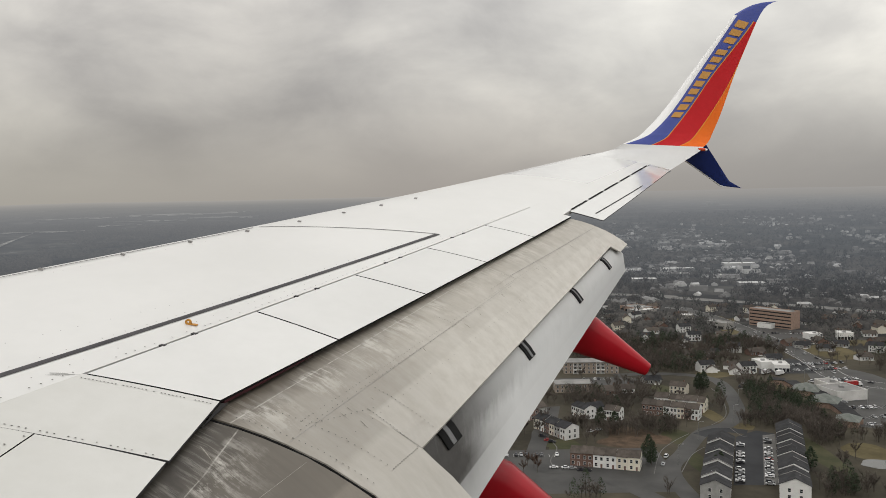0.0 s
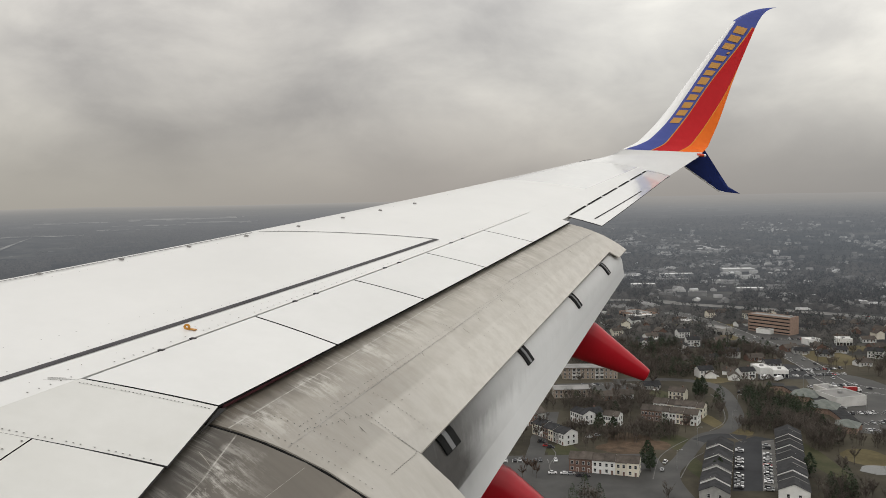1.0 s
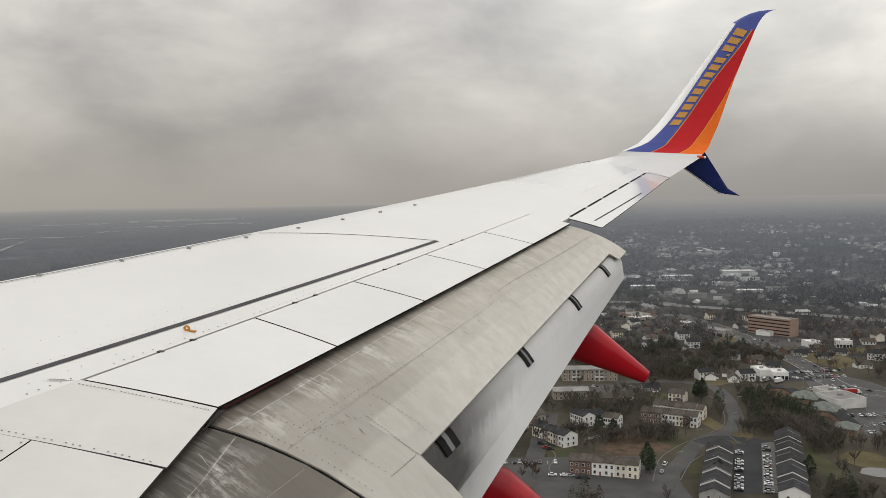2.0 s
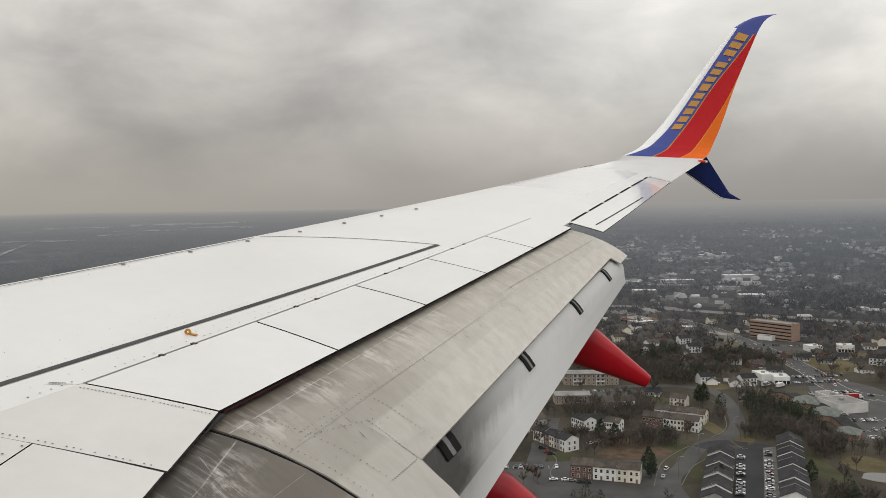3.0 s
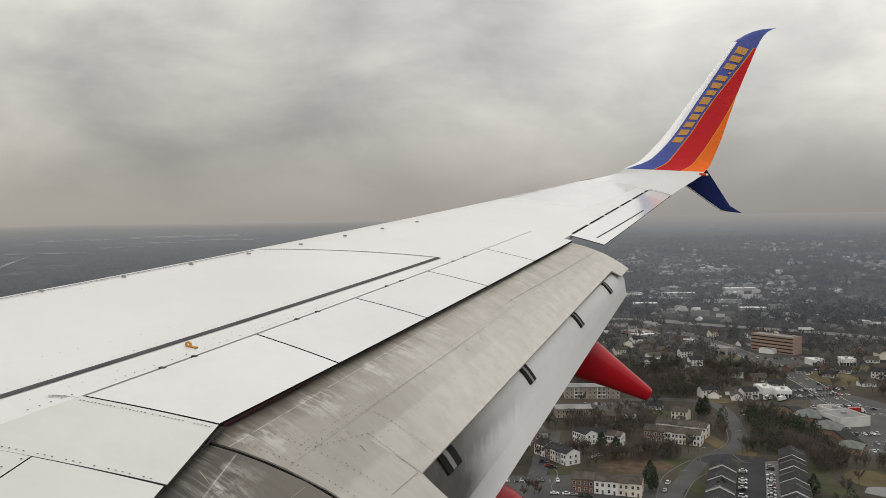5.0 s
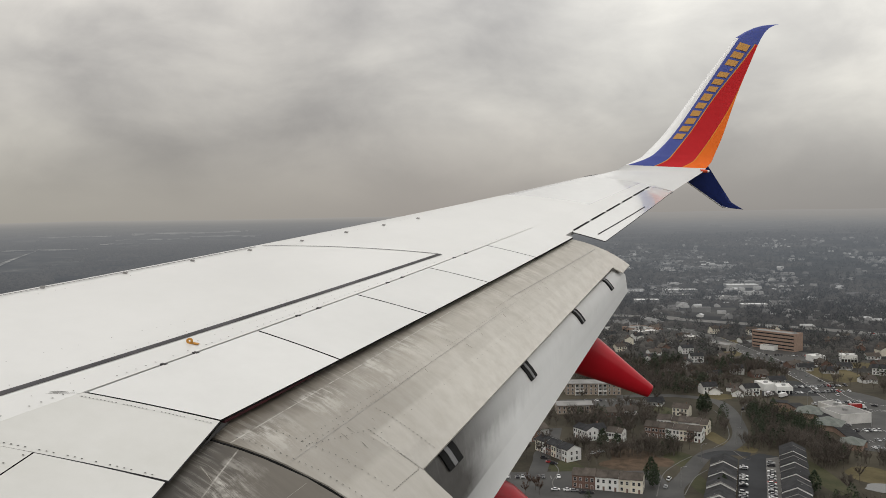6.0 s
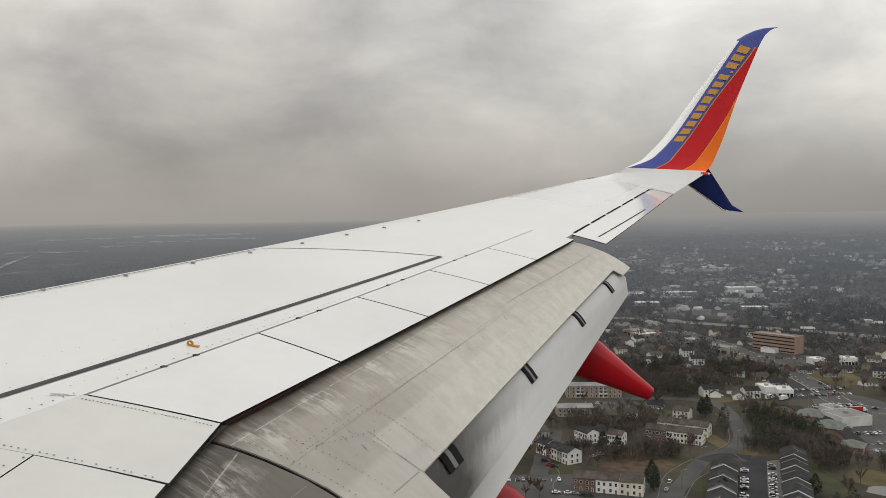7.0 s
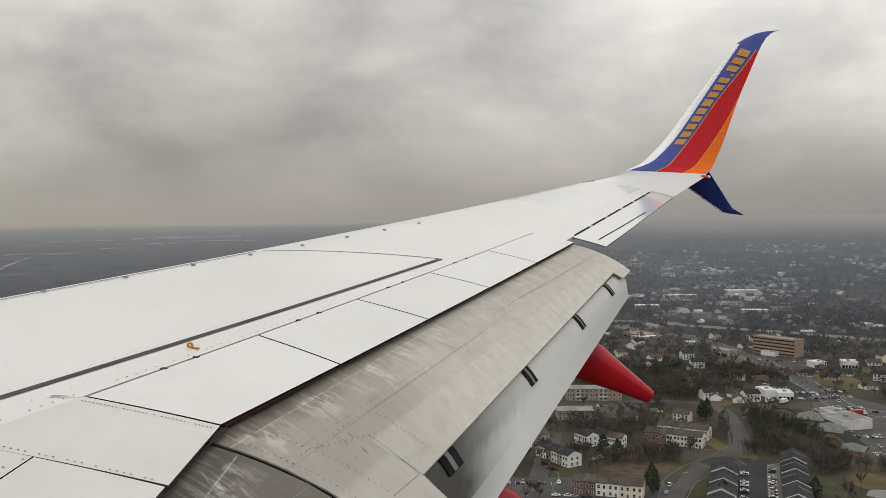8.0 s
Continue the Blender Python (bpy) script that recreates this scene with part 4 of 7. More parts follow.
def disc(r0, r1, n_r, n_a, height, jitter=0.0):
    geo = Geo()
    verts, faces = [], []
    for i in range(n_r + 1):
        r = r0 + (r1 - r0) * i / n_r
        for j in range(n_a):
            a = 6.283185 * j / n_a
            verts.append((HX + r * math.cos(a), HY + r * math.sin(a), height(r, a)))
    for i in range(n_r):
        for j in range(n_a):
            k = (j + 1) % n_a
            faces.append((i * n_a + j, (i + 1) * n_a + j, (i + 1) * n_a + k, i * n_a + k))
    geo.add(verts, faces)
    return geo


def far_height(r, a):
    s = max(r - 1500.0, 0.0) / (FAR - 1500.0)
    hill = 5.0 * noise.noise(Vector((math.cos(a) * 5, math.sin(a) * 5, 0.3))) + 3.0 * noise.noise(Vector((math.cos(a) * 14, math.sin(a) * 14, 1.3)))
    return 139 * s ** 0.95 + hill * s * s


g = Geo()
N_A = 128
g.add([(HX, HY, 0)], [])
d = disc(RIM / 12, RIM, 11, N_A, lambda r, a: 0.0)
g.add(d.v, d.f)
g.add([], [])
for j in range(N_A):
    g.f.append((0, 1 + j, 1 + (j + 1) % N_A))
    g.m.append(0)
sheet("ground", g, GROUND, "dark winter ground of leaf litter and dead grass", "ground")


def painted_haze(name, stops, scale, speck=None, patch_scale=0.006):
    """Far surfaces with painted haze: base colour dims and emission grows with distance, the further, the paler."""
    m = bpy.data.materials.new(name)
    m.use_nodes = True
    t = m.node_tree
    p = t.nodes["Principled BSDF"]
    p.inputs["Roughness"].default_value = 1.0
    p.inputs["Specular IOR Level"].default_value = 0.0
    at = node(t, "ShaderNodeNewGeometry").outputs["Position"]
    if scale:
        n1 = node(t, "ShaderNodeTexNoise", Scale=scale, Detail=8.0, Roughness=0.62).outputs["Fac"]
        t.links.new(at, t.nodes[-1].inputs["Vector"])
    else:
        # from stand to stand, and less from crown to crown
        stand = node(t, "ShaderNodeTexNoise", Scale=patch_scale, Detail=4.0, Roughness=0.6)
        t.links.new(at, stand.inputs["Vector"])
        spread = ramp(t, [(0.34, (0, 0, 0)), (0.66, (0.6, 0.6, 0.6))], stand.outputs["Fac"])
        both = node(t, "ShaderNodeMath", operation="MULTIPLY_ADD")
        both.inputs[1].default_value = 0.4
        t.links.new(node(t, "ShaderNodeNewGeometry").outputs["Random Per Island"], both.inputs[0])
        t.links.new(spread.outputs[0], both.inputs[2])
        n1 = both.outputs[0]
    colour = ramp(t, stops, n1).outputs[0]
    if speck:
        n2 = node(t, "ShaderNodeTexNoise", Scale=speck, Detail=5.0, Roughness=0.7)
        t.links.new(at, n2.inputs["Vector"])
        specks = ramp(t, [(0.62, (0, 0, 0)), (0.70, (0.75, 0.75, 0.75))], n2.outputs["Fac"])
        mx = node(t, "ShaderNodeMix", data_type="RGBA")
        mx.inputs[7].default_value = (0.26, 0.26, 0.26, 1)
        t.links.new(specks.outputs[0], mx.inputs[0])
        t.links.new(colour, mx.inputs[6])
        colour = mx.outputs[2]
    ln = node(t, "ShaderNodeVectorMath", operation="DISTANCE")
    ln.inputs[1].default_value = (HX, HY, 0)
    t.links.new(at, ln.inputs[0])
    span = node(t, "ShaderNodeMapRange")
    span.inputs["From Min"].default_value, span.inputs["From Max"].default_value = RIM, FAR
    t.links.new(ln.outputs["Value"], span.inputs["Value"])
    # painted haze: the base colour dims with distance
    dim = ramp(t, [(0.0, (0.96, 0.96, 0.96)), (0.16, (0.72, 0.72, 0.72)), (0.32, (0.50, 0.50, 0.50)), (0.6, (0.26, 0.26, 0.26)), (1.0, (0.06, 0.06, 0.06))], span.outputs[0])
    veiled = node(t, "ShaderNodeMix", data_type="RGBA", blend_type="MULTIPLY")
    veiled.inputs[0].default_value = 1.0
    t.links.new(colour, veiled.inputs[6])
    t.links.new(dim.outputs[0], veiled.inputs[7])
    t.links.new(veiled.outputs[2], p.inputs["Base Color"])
    # painted haze: an emission that grows with distance, no lamp behind it
    near_haze_glow = [(0.0, (0.010, 0.0103, 0.0106)), (0.06, (0.0255, 0.0272, 0.030)), (0.10, (0.0362, 0.0393, 0.044)), (0.16, (0.0515, 0.057, 0.065))]
    west_haze = ramp(t, near_haze_glow + [(0.32, (0.092, 0.099, 0.108)), (0.62, (0.172, 0.176, 0.182)), (0.83, (0.230, 0.229, 0.226)), (0.93, (0.288, 0.279, 0.267)), (1.0, (0.345, 0.330, 0.308))], span.outputs[0])
    # the haze glow is painted paler before the eastern horizon
    east_haze = ramp(t, near_haze_glow + [(0.32, (0.095, 0.104, 0.115)), (0.51, (0.137, 0.145, 0.156)), (0.68, (0.213, 0.217, 0.221)), (0.85, (0.278, 0.270, 0.260)), (1.0, (0.312, 0.300, 0.288))], span.outputs[0])
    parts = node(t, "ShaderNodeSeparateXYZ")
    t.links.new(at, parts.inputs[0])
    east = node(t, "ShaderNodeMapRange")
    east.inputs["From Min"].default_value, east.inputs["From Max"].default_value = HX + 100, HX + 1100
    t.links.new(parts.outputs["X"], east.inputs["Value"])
    haze_glow = node(t, "ShaderNodeMix", data_type="RGBA")
    t.links.new(east.outputs[0], haze_glow.inputs[0])
    t.links.new(west_haze.outputs[0], haze_glow.inputs[6])
    t.links.new(east_haze.outputs[0], haze_glow.inputs[7])
    t.links.new(haze_glow.outputs[2], p.inputs["Emission Color"])
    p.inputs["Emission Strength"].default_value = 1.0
    return m


# far materials, each with haze painted into its colour and emission
FAR_LAND = painted_haze("hazy_land", [(0.36, (0.024, 0.023, 0.022)), (0.52, (0.046, 0.044, 0.041)), (0.68, (0.095, 0.090, 0.080))], 0.011, 0.02)
FAR_WOOD = painted_haze("hazy_woods", [(0.0, (0.040, 0.037, 0.034)), (0.5, (0.066, 0.061, 0.055)), (1.0, (0.098, 0.090, 0.081))], 0, None, 0.0035)
FAR_PINE = painted_haze("hazy_evergreens", [(0.0, (0.014, 0.020, 0.014)), (1.0, (0.035, 0.042, 0.030))], 0)
FAR_WALL = painted_haze("hazy_walls", [(0.0, (0.10, 0.096, 0.09)), (0.45, (0.20, 0.195, 0.185)), (0.75, (0.58, 0.57, 0.55))], 0, None, 0.009)
FAR_ROOF = painted_haze("hazy_roofs", [(0.0, (0.06, 0.058, 0.056)), (0.5, (0.16, 0.155, 0.15)), (0.72, (0.30, 0.295, 0.29)), (0.88, (0.60, 0.60, 0.60))], 0, None, 0.009)
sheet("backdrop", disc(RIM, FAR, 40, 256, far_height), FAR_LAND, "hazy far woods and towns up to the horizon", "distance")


# pale far clearings and a road among the woods: bearing in degrees from straight ahead, distance, half widths
FAR_CLEARING = painted_haze("hazy_clearing", [(0.4, (0.09, 0.087, 0.08)), (0.64, (0.40, 0.39, 0.365))], 0.012)
CLEARINGS = ((-26.4, 2720, 2.4, 60), (-17.2, 3450, 3.2, 170), (-14.5, 3200, 2.0, 110), (-19.5, 3080, 2.0, 70), (-21.5, 2900, 1.2, 40), (-5.5, 3300, 1.8, 90), (-24.0, 3350, 2.0, 90), (1.5, 3000, 1.5, 60))
spots_rng = random.Random(55)
for bearing, r, across, deep in CLEARINGS:
    g = Geo()
    for k in range(9):
        # a row of ragged open plots side by side
        b0 = bearing + across * (k - 4) / 4 + spots_rng.uniform(-0.25, 0.25)
        r0 = r + deep * 0.7 * noise.noise(Vector((k * 0.5, r, 3.1))) + spots_rng.uniform(-0.25, 0.25) * deep
        wide, far_by = across * spots_rng.uniform(0.06, 0.30), deep * spots_rng.uniform(0.15, 0.5)
        pts = []
        for i in range(18):
            a = 6.2832 * i / 18
            w = 1 + 0.6 * noise.noise(Vector((math.cos(a) * 2 + r, math.sin(a) * 2, bearing + k)))
            rr = r0 + far_by * w * math.sin(a)
            az = radians(90 - b0 - wide * w * math.cos(a))
            pts.append((HX + rr * math.cos(az), HY + rr * math.sin(az), far_height(rr, az) + 3.0 + 0.05 * k))
        g.add(pts, [tuple(range(18))])
    sheet("backdrop_clearing", g, FAR_CLEARING, "pale far clearing between hazy woods", "clearing")
CLEARINGS += ((-27.4, 2430, 1.2, 230),)
g = Geo()
for i in range(9):
    s = i / 8
    az, r, half = radians(90 + 29.2 - 2.8 * s), 2120 + 560 * s, 46 - 38 * s
    g.v += [(HX + (r + o) * math.cos(az), HY + (r + o) * math.sin(az), far_height(r + o, az) + 3.5) for o in (-half, half)]
g.add([], [(2 * i, 2 * i + 2, 2 * i + 3, 2 * i + 1) for i in range(8)])
sheet("backdrop_road", g, FAR_CLEARING, "pale far road through hazy woods", "road")
FAR_WHITE = painted_haze("hazy_white_roofs", [(0.0, (0.62, 0.62, 0.61)), (1.0, (0.80, 0.80, 0.79))], 0)
FAR_TAN = painted_haze("hazy_tan_brick", [(0.0, (0.20, 0.15, 0.115)), (1.0, (0.30, 0.235, 0.185))], 0)
FAR_TOWER = painted_haze("hazy_tower", [(0.0, (0.34, 0.34, 0.345)), (1.0, (0.44, 0.44, 0.445))], 0)


def open_land(x, y):
    """Whether the land is bare: a clearing, or the low ground before it."""
    r, b = math.hypot(x - HX, y - HY), math.degrees(math.atan2(x - HX, y - HY))
    return any(abs(b - c[0]) < c[2] * 1.05 and c[1] - c[3] - 170 < r < c[1] + c[3] for c in CLEARINGS)


# ---- roads ----
def ribbon(points, width, z, smooth_steps=8):
    """A road surface along points, with rounded bends."""
    pts = [Vector((*p, 0)) for p in points]
    path = []
    for i in range(len(pts) - 1):
        q = [pts[max(i - 1, 0)], pts[i], pts[i + 1], pts[min(i + 2, len(pts) - 1)]]
        for j in range(smooth_steps):
            s = j / smooth_steps
            path.append(0.5 * ((2 * q[1]) + (q[2] - q[0]) * s + (2 * q[0] - 5 * q[1] + 4 * q[2] - q[3]) * s * s + (3 * q[1] - q[0] - 3 * q[2] + q[3]) * s ** 3))
    path.append(pts[-1])
    sides = []
    for i, p in enumerate(path):
        d = (path[min(i + 1, len(path) - 1)] - path[max(i - 1, 0)]).normalized()
        sides.append(Vector((-d.y, d.x, 0)))
    geo = Geo()
    verts = []
    for p, n in zip(path, sides):
        verts += [p + n * width / 2 + Vector((0, 0, z)), p - n * width / 2 + Vector((0, 0, z))]
    geo.add(verts, [(2 * i + 1, 2 * i + 3, 2 * i + 2, 2 * i) for i in range(len(path) - 1)])
    return geo, path, sides


KEEP_CLEAR = []
CLEAR_BOXES = []


def keep(a, b, r):
    KEEP_CLEAR.append((a[0], a[1], b[0], b[1], r))


def is_clear(x, y, extra=0.0):
    for ax, ay, bx, by, r in KEEP_CLEAR:
        dx, dy = bx - ax, by - ay
        s = min(max(((x - ax) * dx + (y - ay) * dy) / (dx * dx + dy * dy + 1e-6), 0), 1)
        if (x - ax - s * dx) ** 2 + (y - ay - s * dy) ** 2 < (r + extra) ** 2:
            return False
    return not any(x0 - extra < x < x1 + extra and y0 - extra < y < y1 + extra for x0, x1, y0, y1 in CLEAR_BOXES)


def offset_line(path, sides, shift, width, z, first=0, last=None):
    geo = Geo()
    verts = []
    pairs = list(zip(path, sides))[first:last]
    for p, n in pairs:
        verts += [p + n * (shift + width / 2) + Vector((0, 0, z)), p + n * (shift - width / 2) + Vector((0, 0, z))]
    return geo.add(verts, [(2 * i + 1, 2 * i + 3, 2 * i + 2, 2 * i) for i in range(len(pairs) - 1)])


def road(points, width, material, label, z=0.05, edges=(), dashes=(), colour=None):
    z += 0.10
    geo, path, sides = ribbon(points, width, z)
    ob = sheet("road", geo, material, label, "road")
    for a, b in zip(points, points[1:]):
        keep(a, b, width / 2 + 2)
    for shift in edges:
        part("edge_line", offset_line(path, sides, shift, 0.3, z + 0.03), LINE_WHITE, ob, "white edge line", fix=False)
    dash = Geo().box((0, 0, 0), (4.0, 0.3, 0.02)).mesh("lane_dash", LINE_WHITE)
    for shift in dashes:
        left = 0.0
        for i in range(len(path) - 1):
            d = path[i + 1] - path[i]
            while left < d.length:
                p = path[i] + d.normalized() * left + sides[i] * shift
                if len(ob.children) < 90:
                    part("lane_dash", dash, None, ob, at=pose(p.x, p.y, z + 0.03, 0, 0, math.degrees(math.atan2(d.y, d.x))))
                left += 12.0
            left -= d.length
    return ob, path, sides


highway, hw_path, hw_sides = road([(-30, 960), (30, 720), (67, 552), (84, 470), (104, 399), (138, 280), (190, 60)], 19, ASPHALT, "dark asphalt highway with white lane lines", 0.06, (-8.6, 8.6), (-3.4, 0.4, 4.2))
merge, _, _ = road([(-260, 640), (-110, 585), (-10, 545), (45, 508), (70, 472)], 9, ASPHALT_PALE, "grey asphalt slip road joining the highway", 0.08, (-3.6, 3.6), (0,))
LOOP = [(2 + 60 * math.cos(a), 452 + 58 * math.sin(a)) for a in [radians(x) for x in (128, 105, 80, 55, 30, 5, -20, -45, -70, -100)]]
loop_ramp, _, _ = road([(-190, 560), (-100, 535)] + LOOP, 8.5, ASPHALT_PALE, "grey asphalt loop ramp with pale edges", 0.10, (-3.6, 3.6), ())
far_road, fr_path, fr_sides = road([(-700, 1360), (-150, 1290), (444, 1110), (521, 1057), (578, 1011), (630, 968), (675, 925), (715, 881), (790, 800), (900, 680)], 22, MOTORWAY, "grey motorway between dark woods", 0.06, (), ())
main_street, ms_path, ms_sides = road([(491, 976), (510, 901), (516, 806), (518, 730), (514, 656), (507, 586), (545, 540), (552, 480), (556, 395), (572, 250)], 19, ASPHALT_PALE, "grey six-lane main street with lane lines", 0.06, (-9, 9), (-6, -3, 3, 6))
bend, _, _ = road([(330, 250), (328, 340), (328, 398), (343, 428), (365, 465), (384, 479), (399, 504), (408, 535), (415, 572), (414, 597), (399, 613), (373, 619), (346, 617)], 9.5, ASPHALT_PALE, "grey winding residential street", 0.05, (), ())
court, _, _ = road([(361, 459), (376, 468), (390, 463)], 9, ASPHALT, "dark drive into the townhouse court", 0.055)
close, _, _ = road([(326, 330), (300, 385), (278, 404), (266, 409), (265, 434), (270, 459), (274, 477), (289, 492)], 10, ASPHALT_PALE, "grey residential close with pale kerbs", 0.06)
lane_a, _, _ = road([(110, 640), (170, 636), (250, 640), (325, 650)], 8, ASPHALT_PALE, "grey residential street", 0.05)
lane_b, _, _ = road([(140, 585), (200, 580), (262, 592), (300, 600), (318, 604)], 8, ASPHALT_PALE, "grey residential street", 0.055)
lane_c, _, _ = road([(255, 640), (262, 700), (268, 800), (262, 900), (300, 1040)], 9, ASPHALT_PALE, "grey residential street", 0.052)

for x, y in [(p.x, p.y) for p in ms_path[::6] if p.y > 560]:
    keep((x - 6, y - 24), (x, y), 13)
for x, y in [(p.x, p.y) for p in fr_path[::4] if 300 < p.x < 1200]:
    keep((x, y - 30), (x, y), 24)


def kerb(points, label):
    ob = sheet("kerb", ribbon(points, 0.5, 0.24)[0], CONCRETE_WORN, label, "kerb")
    return ob


kerb([(356, 462), (344, 449), (331, 430), (319, 397)], "pale concrete kerb along the street")
kerb([(357, 437), (346, 424), (333, 398)], "pale concrete kerb along the street")
kerb([(276, 454), (277, 440), (271, 421), (272, 411), (277, 412)], "pale concrete kerb round the close")
kerb([(374, 478), (387, 493), (395, 513), (403, 546), (404, 568)], "pale concrete kerb along the street")
kerb([(383, 471), (384, 456), (387, 455)], "pale concrete kerb at the court")
shoulder, _, _ = ribbon([(30, 720), (67, 552), (84, 470), (104, 399), (138, 280)], 30, 0.02)
sheet("verge", shoulder, BRUSH, "brown grass verge along the highway", "verge")


def field(name, corners, material, label, category, z=0.03):
    n = len(corners)
    geo = Geo().add([(x, y, z) for x, y in corners], [tuple(range(n))])
    ob = sheet(name, geo, material, label, category)
    return ob


def blob(cx, cy, rx, ry, seed, n=26, turn=0.0):
    out = []
    for i in range(n):
        a = 6.2832 * i / n
        r = 1 + 0.22 * noise.noise(Vector((math.cos(a) * 1.4 + seed * 3.1, math.sin(a) * 1.4, seed)))
        x, y = rx * r * math.cos(a), ry * r * math.sin(a)
        out.append((cx + x * math.cos(turn) - y * math.sin(turn), cy + x * math.sin(turn) + y * math.cos(turn)))
    return out


field("brush_patch", blob(0, 455, 54, 52, 1), BRUSH, "reddish brown brush inside the loop ramp", "brush", 0.02)
field("brush_patch", blob(75, 420, 22, 42, 2, turn=0.2), BRUSH, "brown brush beside the highway", "brush", 0.025)
field("meadow", blob(158, 458, 24, 29, 3, turn=0.5), MEADOW, "pale brown dead grass field", "meadow", 0.03)
field("brush_patch", blob(180, 500, 60, 16, 4, turn=0.15), BRUSH, "brown brush below the townhouses", "brush", 0.02)
field("lawn", blob(283, 437, 10, 21, 30), LAWN, "green winter lawn beside townhouses", "lawn", 0.010)
field("lawn", blob(273, 451, 4, 7, 31), LAWN, "small green winter lawn", "lawn", 0.013)
field("lawn", blob(349, 457, 9, 15, 32), LAWN, "dull green verge by the street", "lawn", 0.015)
field("lawn", blob(346, 415, 5, 21, 33), LAWN, "green winter lawn beside slate roofs", "lawn", 0.018)
field("lawn", blob(370, 569, 7, 15, 34), LAWN, "green winter lawn by a house", "lawn", 0.020)
field("meadow", blob(439, 424, 12, 15, 35), MEADOW, "yellowish grass round a pond", "meadow", 0.022)
field("lawn", blob(412, 424, 7, 36, 36), LAWN, "dull green grass behind townhouses", "lawn", 0.025)
field("meadow", blob(382, 499, 5, 15, 37), MEADOW, "brown grass by the bend", "meadow", 0.028)
field("meadow", blob(420, 612, 14, 11, 38), MEADOW, "brown front lawns", "meadow", 0.030)
field("meadow", blob(546, 685, 21, 33, 39), MEADOW, "brown dead grass beside the street", "meadow", 0.033)
field("meadow", blob(460, 571, 15, 16, 40), MEADOW, "brown grass before a brick hall", "meadow", 0.035)
field("brush_patch", blob(322, 457, 14, 25, 41), BRUSH, "brown leaf litter under bare trees", "brush", 0.037)
field("meadow", blob(392, 474, 6, 7, 42), MEADOW, "brown grass at a court", "meadow", 0.040)
field("meadow", blob(492, 876, 41, 30, 43), MEADOW, "pale bare ground among trees", "meadow", 0.043)
field("meadow", blob(495, 796, 21, 16, 44), MEADOW, "pale bare ground among trees", "meadow", 0.045)
field("meadow", blob(587, 726, 19, 16, 45), MEADOW, "brown lawns between houses", "meadow", 0.048)

field("leaf_litter", blob(318, 450, 16, 10, 61), LITTER, "russet leaf litter on open ground", "leaf litter", 0.056)
field("leaf_litter", blob(335, 453, 9, 9, 62), LITTER, "russet leaf litter on open ground", "leaf litter", 0.059)
field("stall_strip", ((396, 456), (404, 458), (373, 378), (366, 378)), CONCRETE_WORN, "worn concrete parking stalls beside townhouses", "parking stalls", 0.13)
lots = []
CLEAR_BOXES.append((222, 300, 486, 532))
for corners, label in (
    (((158, 420), (178, 432), (238, 440), (330, 438), (330, 372), (150, 376)), "grey parking lot with white stall lines"),
    (((237, 670), (262, 672), (268, 770), (252, 770)), "grey parking lot between apartment blocks"),
    (((236, 512), (266, 528), (292, 530), (286, 500), (246, 492)), "grey townhouse parking court"),
    (((352, 379), (372, 378), (404, 459), (396, 466), (380, 454)), "dark parking court between townhouses"),
    (((492, 617), (514, 636), (530, 614), (535, 600), (545, 470), (468, 462), (458, 468), (463, 520)), "large grey shop parking lot"),
    (((560, 400), (600, 392), (600, 520), (558, 520)), "grey parking strip before the shops"),
    (((478, 395), (540, 395), (538, 458), (482, 458)), "grey office parking lot"),
    (((640, 440), (720, 430), (730, 600), (650, 610)), "dark apartment parking lot"),
    (((489, 764), (534, 840), (574, 787), (554, 743), (531, 737), (515, 762)), "grey office parking lot"),
    (((454, 611), (473, 655), (500, 664), (516, 636), (497, 607)), "dark wet car dealer's lot"),
    (((300, 610), (350, 613), (370, 593), (339, 581), (306, 602)), "grey parking lot beside apartments"),
):
    lot = field("parking_lot", corners, ASPHALT if "dark" in label else ASPHALT_PALE, label, "parking lot", 0.07 + 0.005 * len(lots))
    lots.append((lot, corners))
    xs, ys = [c[0] for c in corners], [c[1] for c in corners]
    CLEAR_BOXES.append((min(xs), max(xs), min(ys), max(ys)))

field("pond", blob(436, 403, 11, 7, 21), WATER, "still pond with grassy banks", "pond", 0.14)
keep((432, 403), (440, 403), 14)


# ---- buildings ----
def window_mesh(w, h, name="window"):
    g = Geo()
    g.box((0, 0, 0), (w + 0.24, 0.08, h + 0.24), 0)
    g.box((0, -0.05, 0), (w, 0.06, h), 1)
    g.box((0, -0.09, 0), (w, 0.03, 0.07), 0)
    return g.mesh(name, [TRIM, GLASS])


WINDOW = window_mesh(1.15, 1.55)
WINDOW_WIDE = window_mesh(1.9, 1.5)
DOOR = Geo().box((0, 0, 0), (1.3, 0.1, 2.3), 0).box((0, -0.05, -0.05), (1.0, 0.06, 2.05), 1).mesh("door", [TRIM, BRICK])
GARAGE = Geo().box((0, 0, 0), (2.7, 0.1, 2.3)).box((0, -0.04, 0.45), (2.5, 0.05, 0.03)).mesh("garage_door", [TRIM])
VENT = Geo().box((0, 0, 0.25), (0.35, 0.35, 0.5)).mesh("roof_vent", [STEEL])


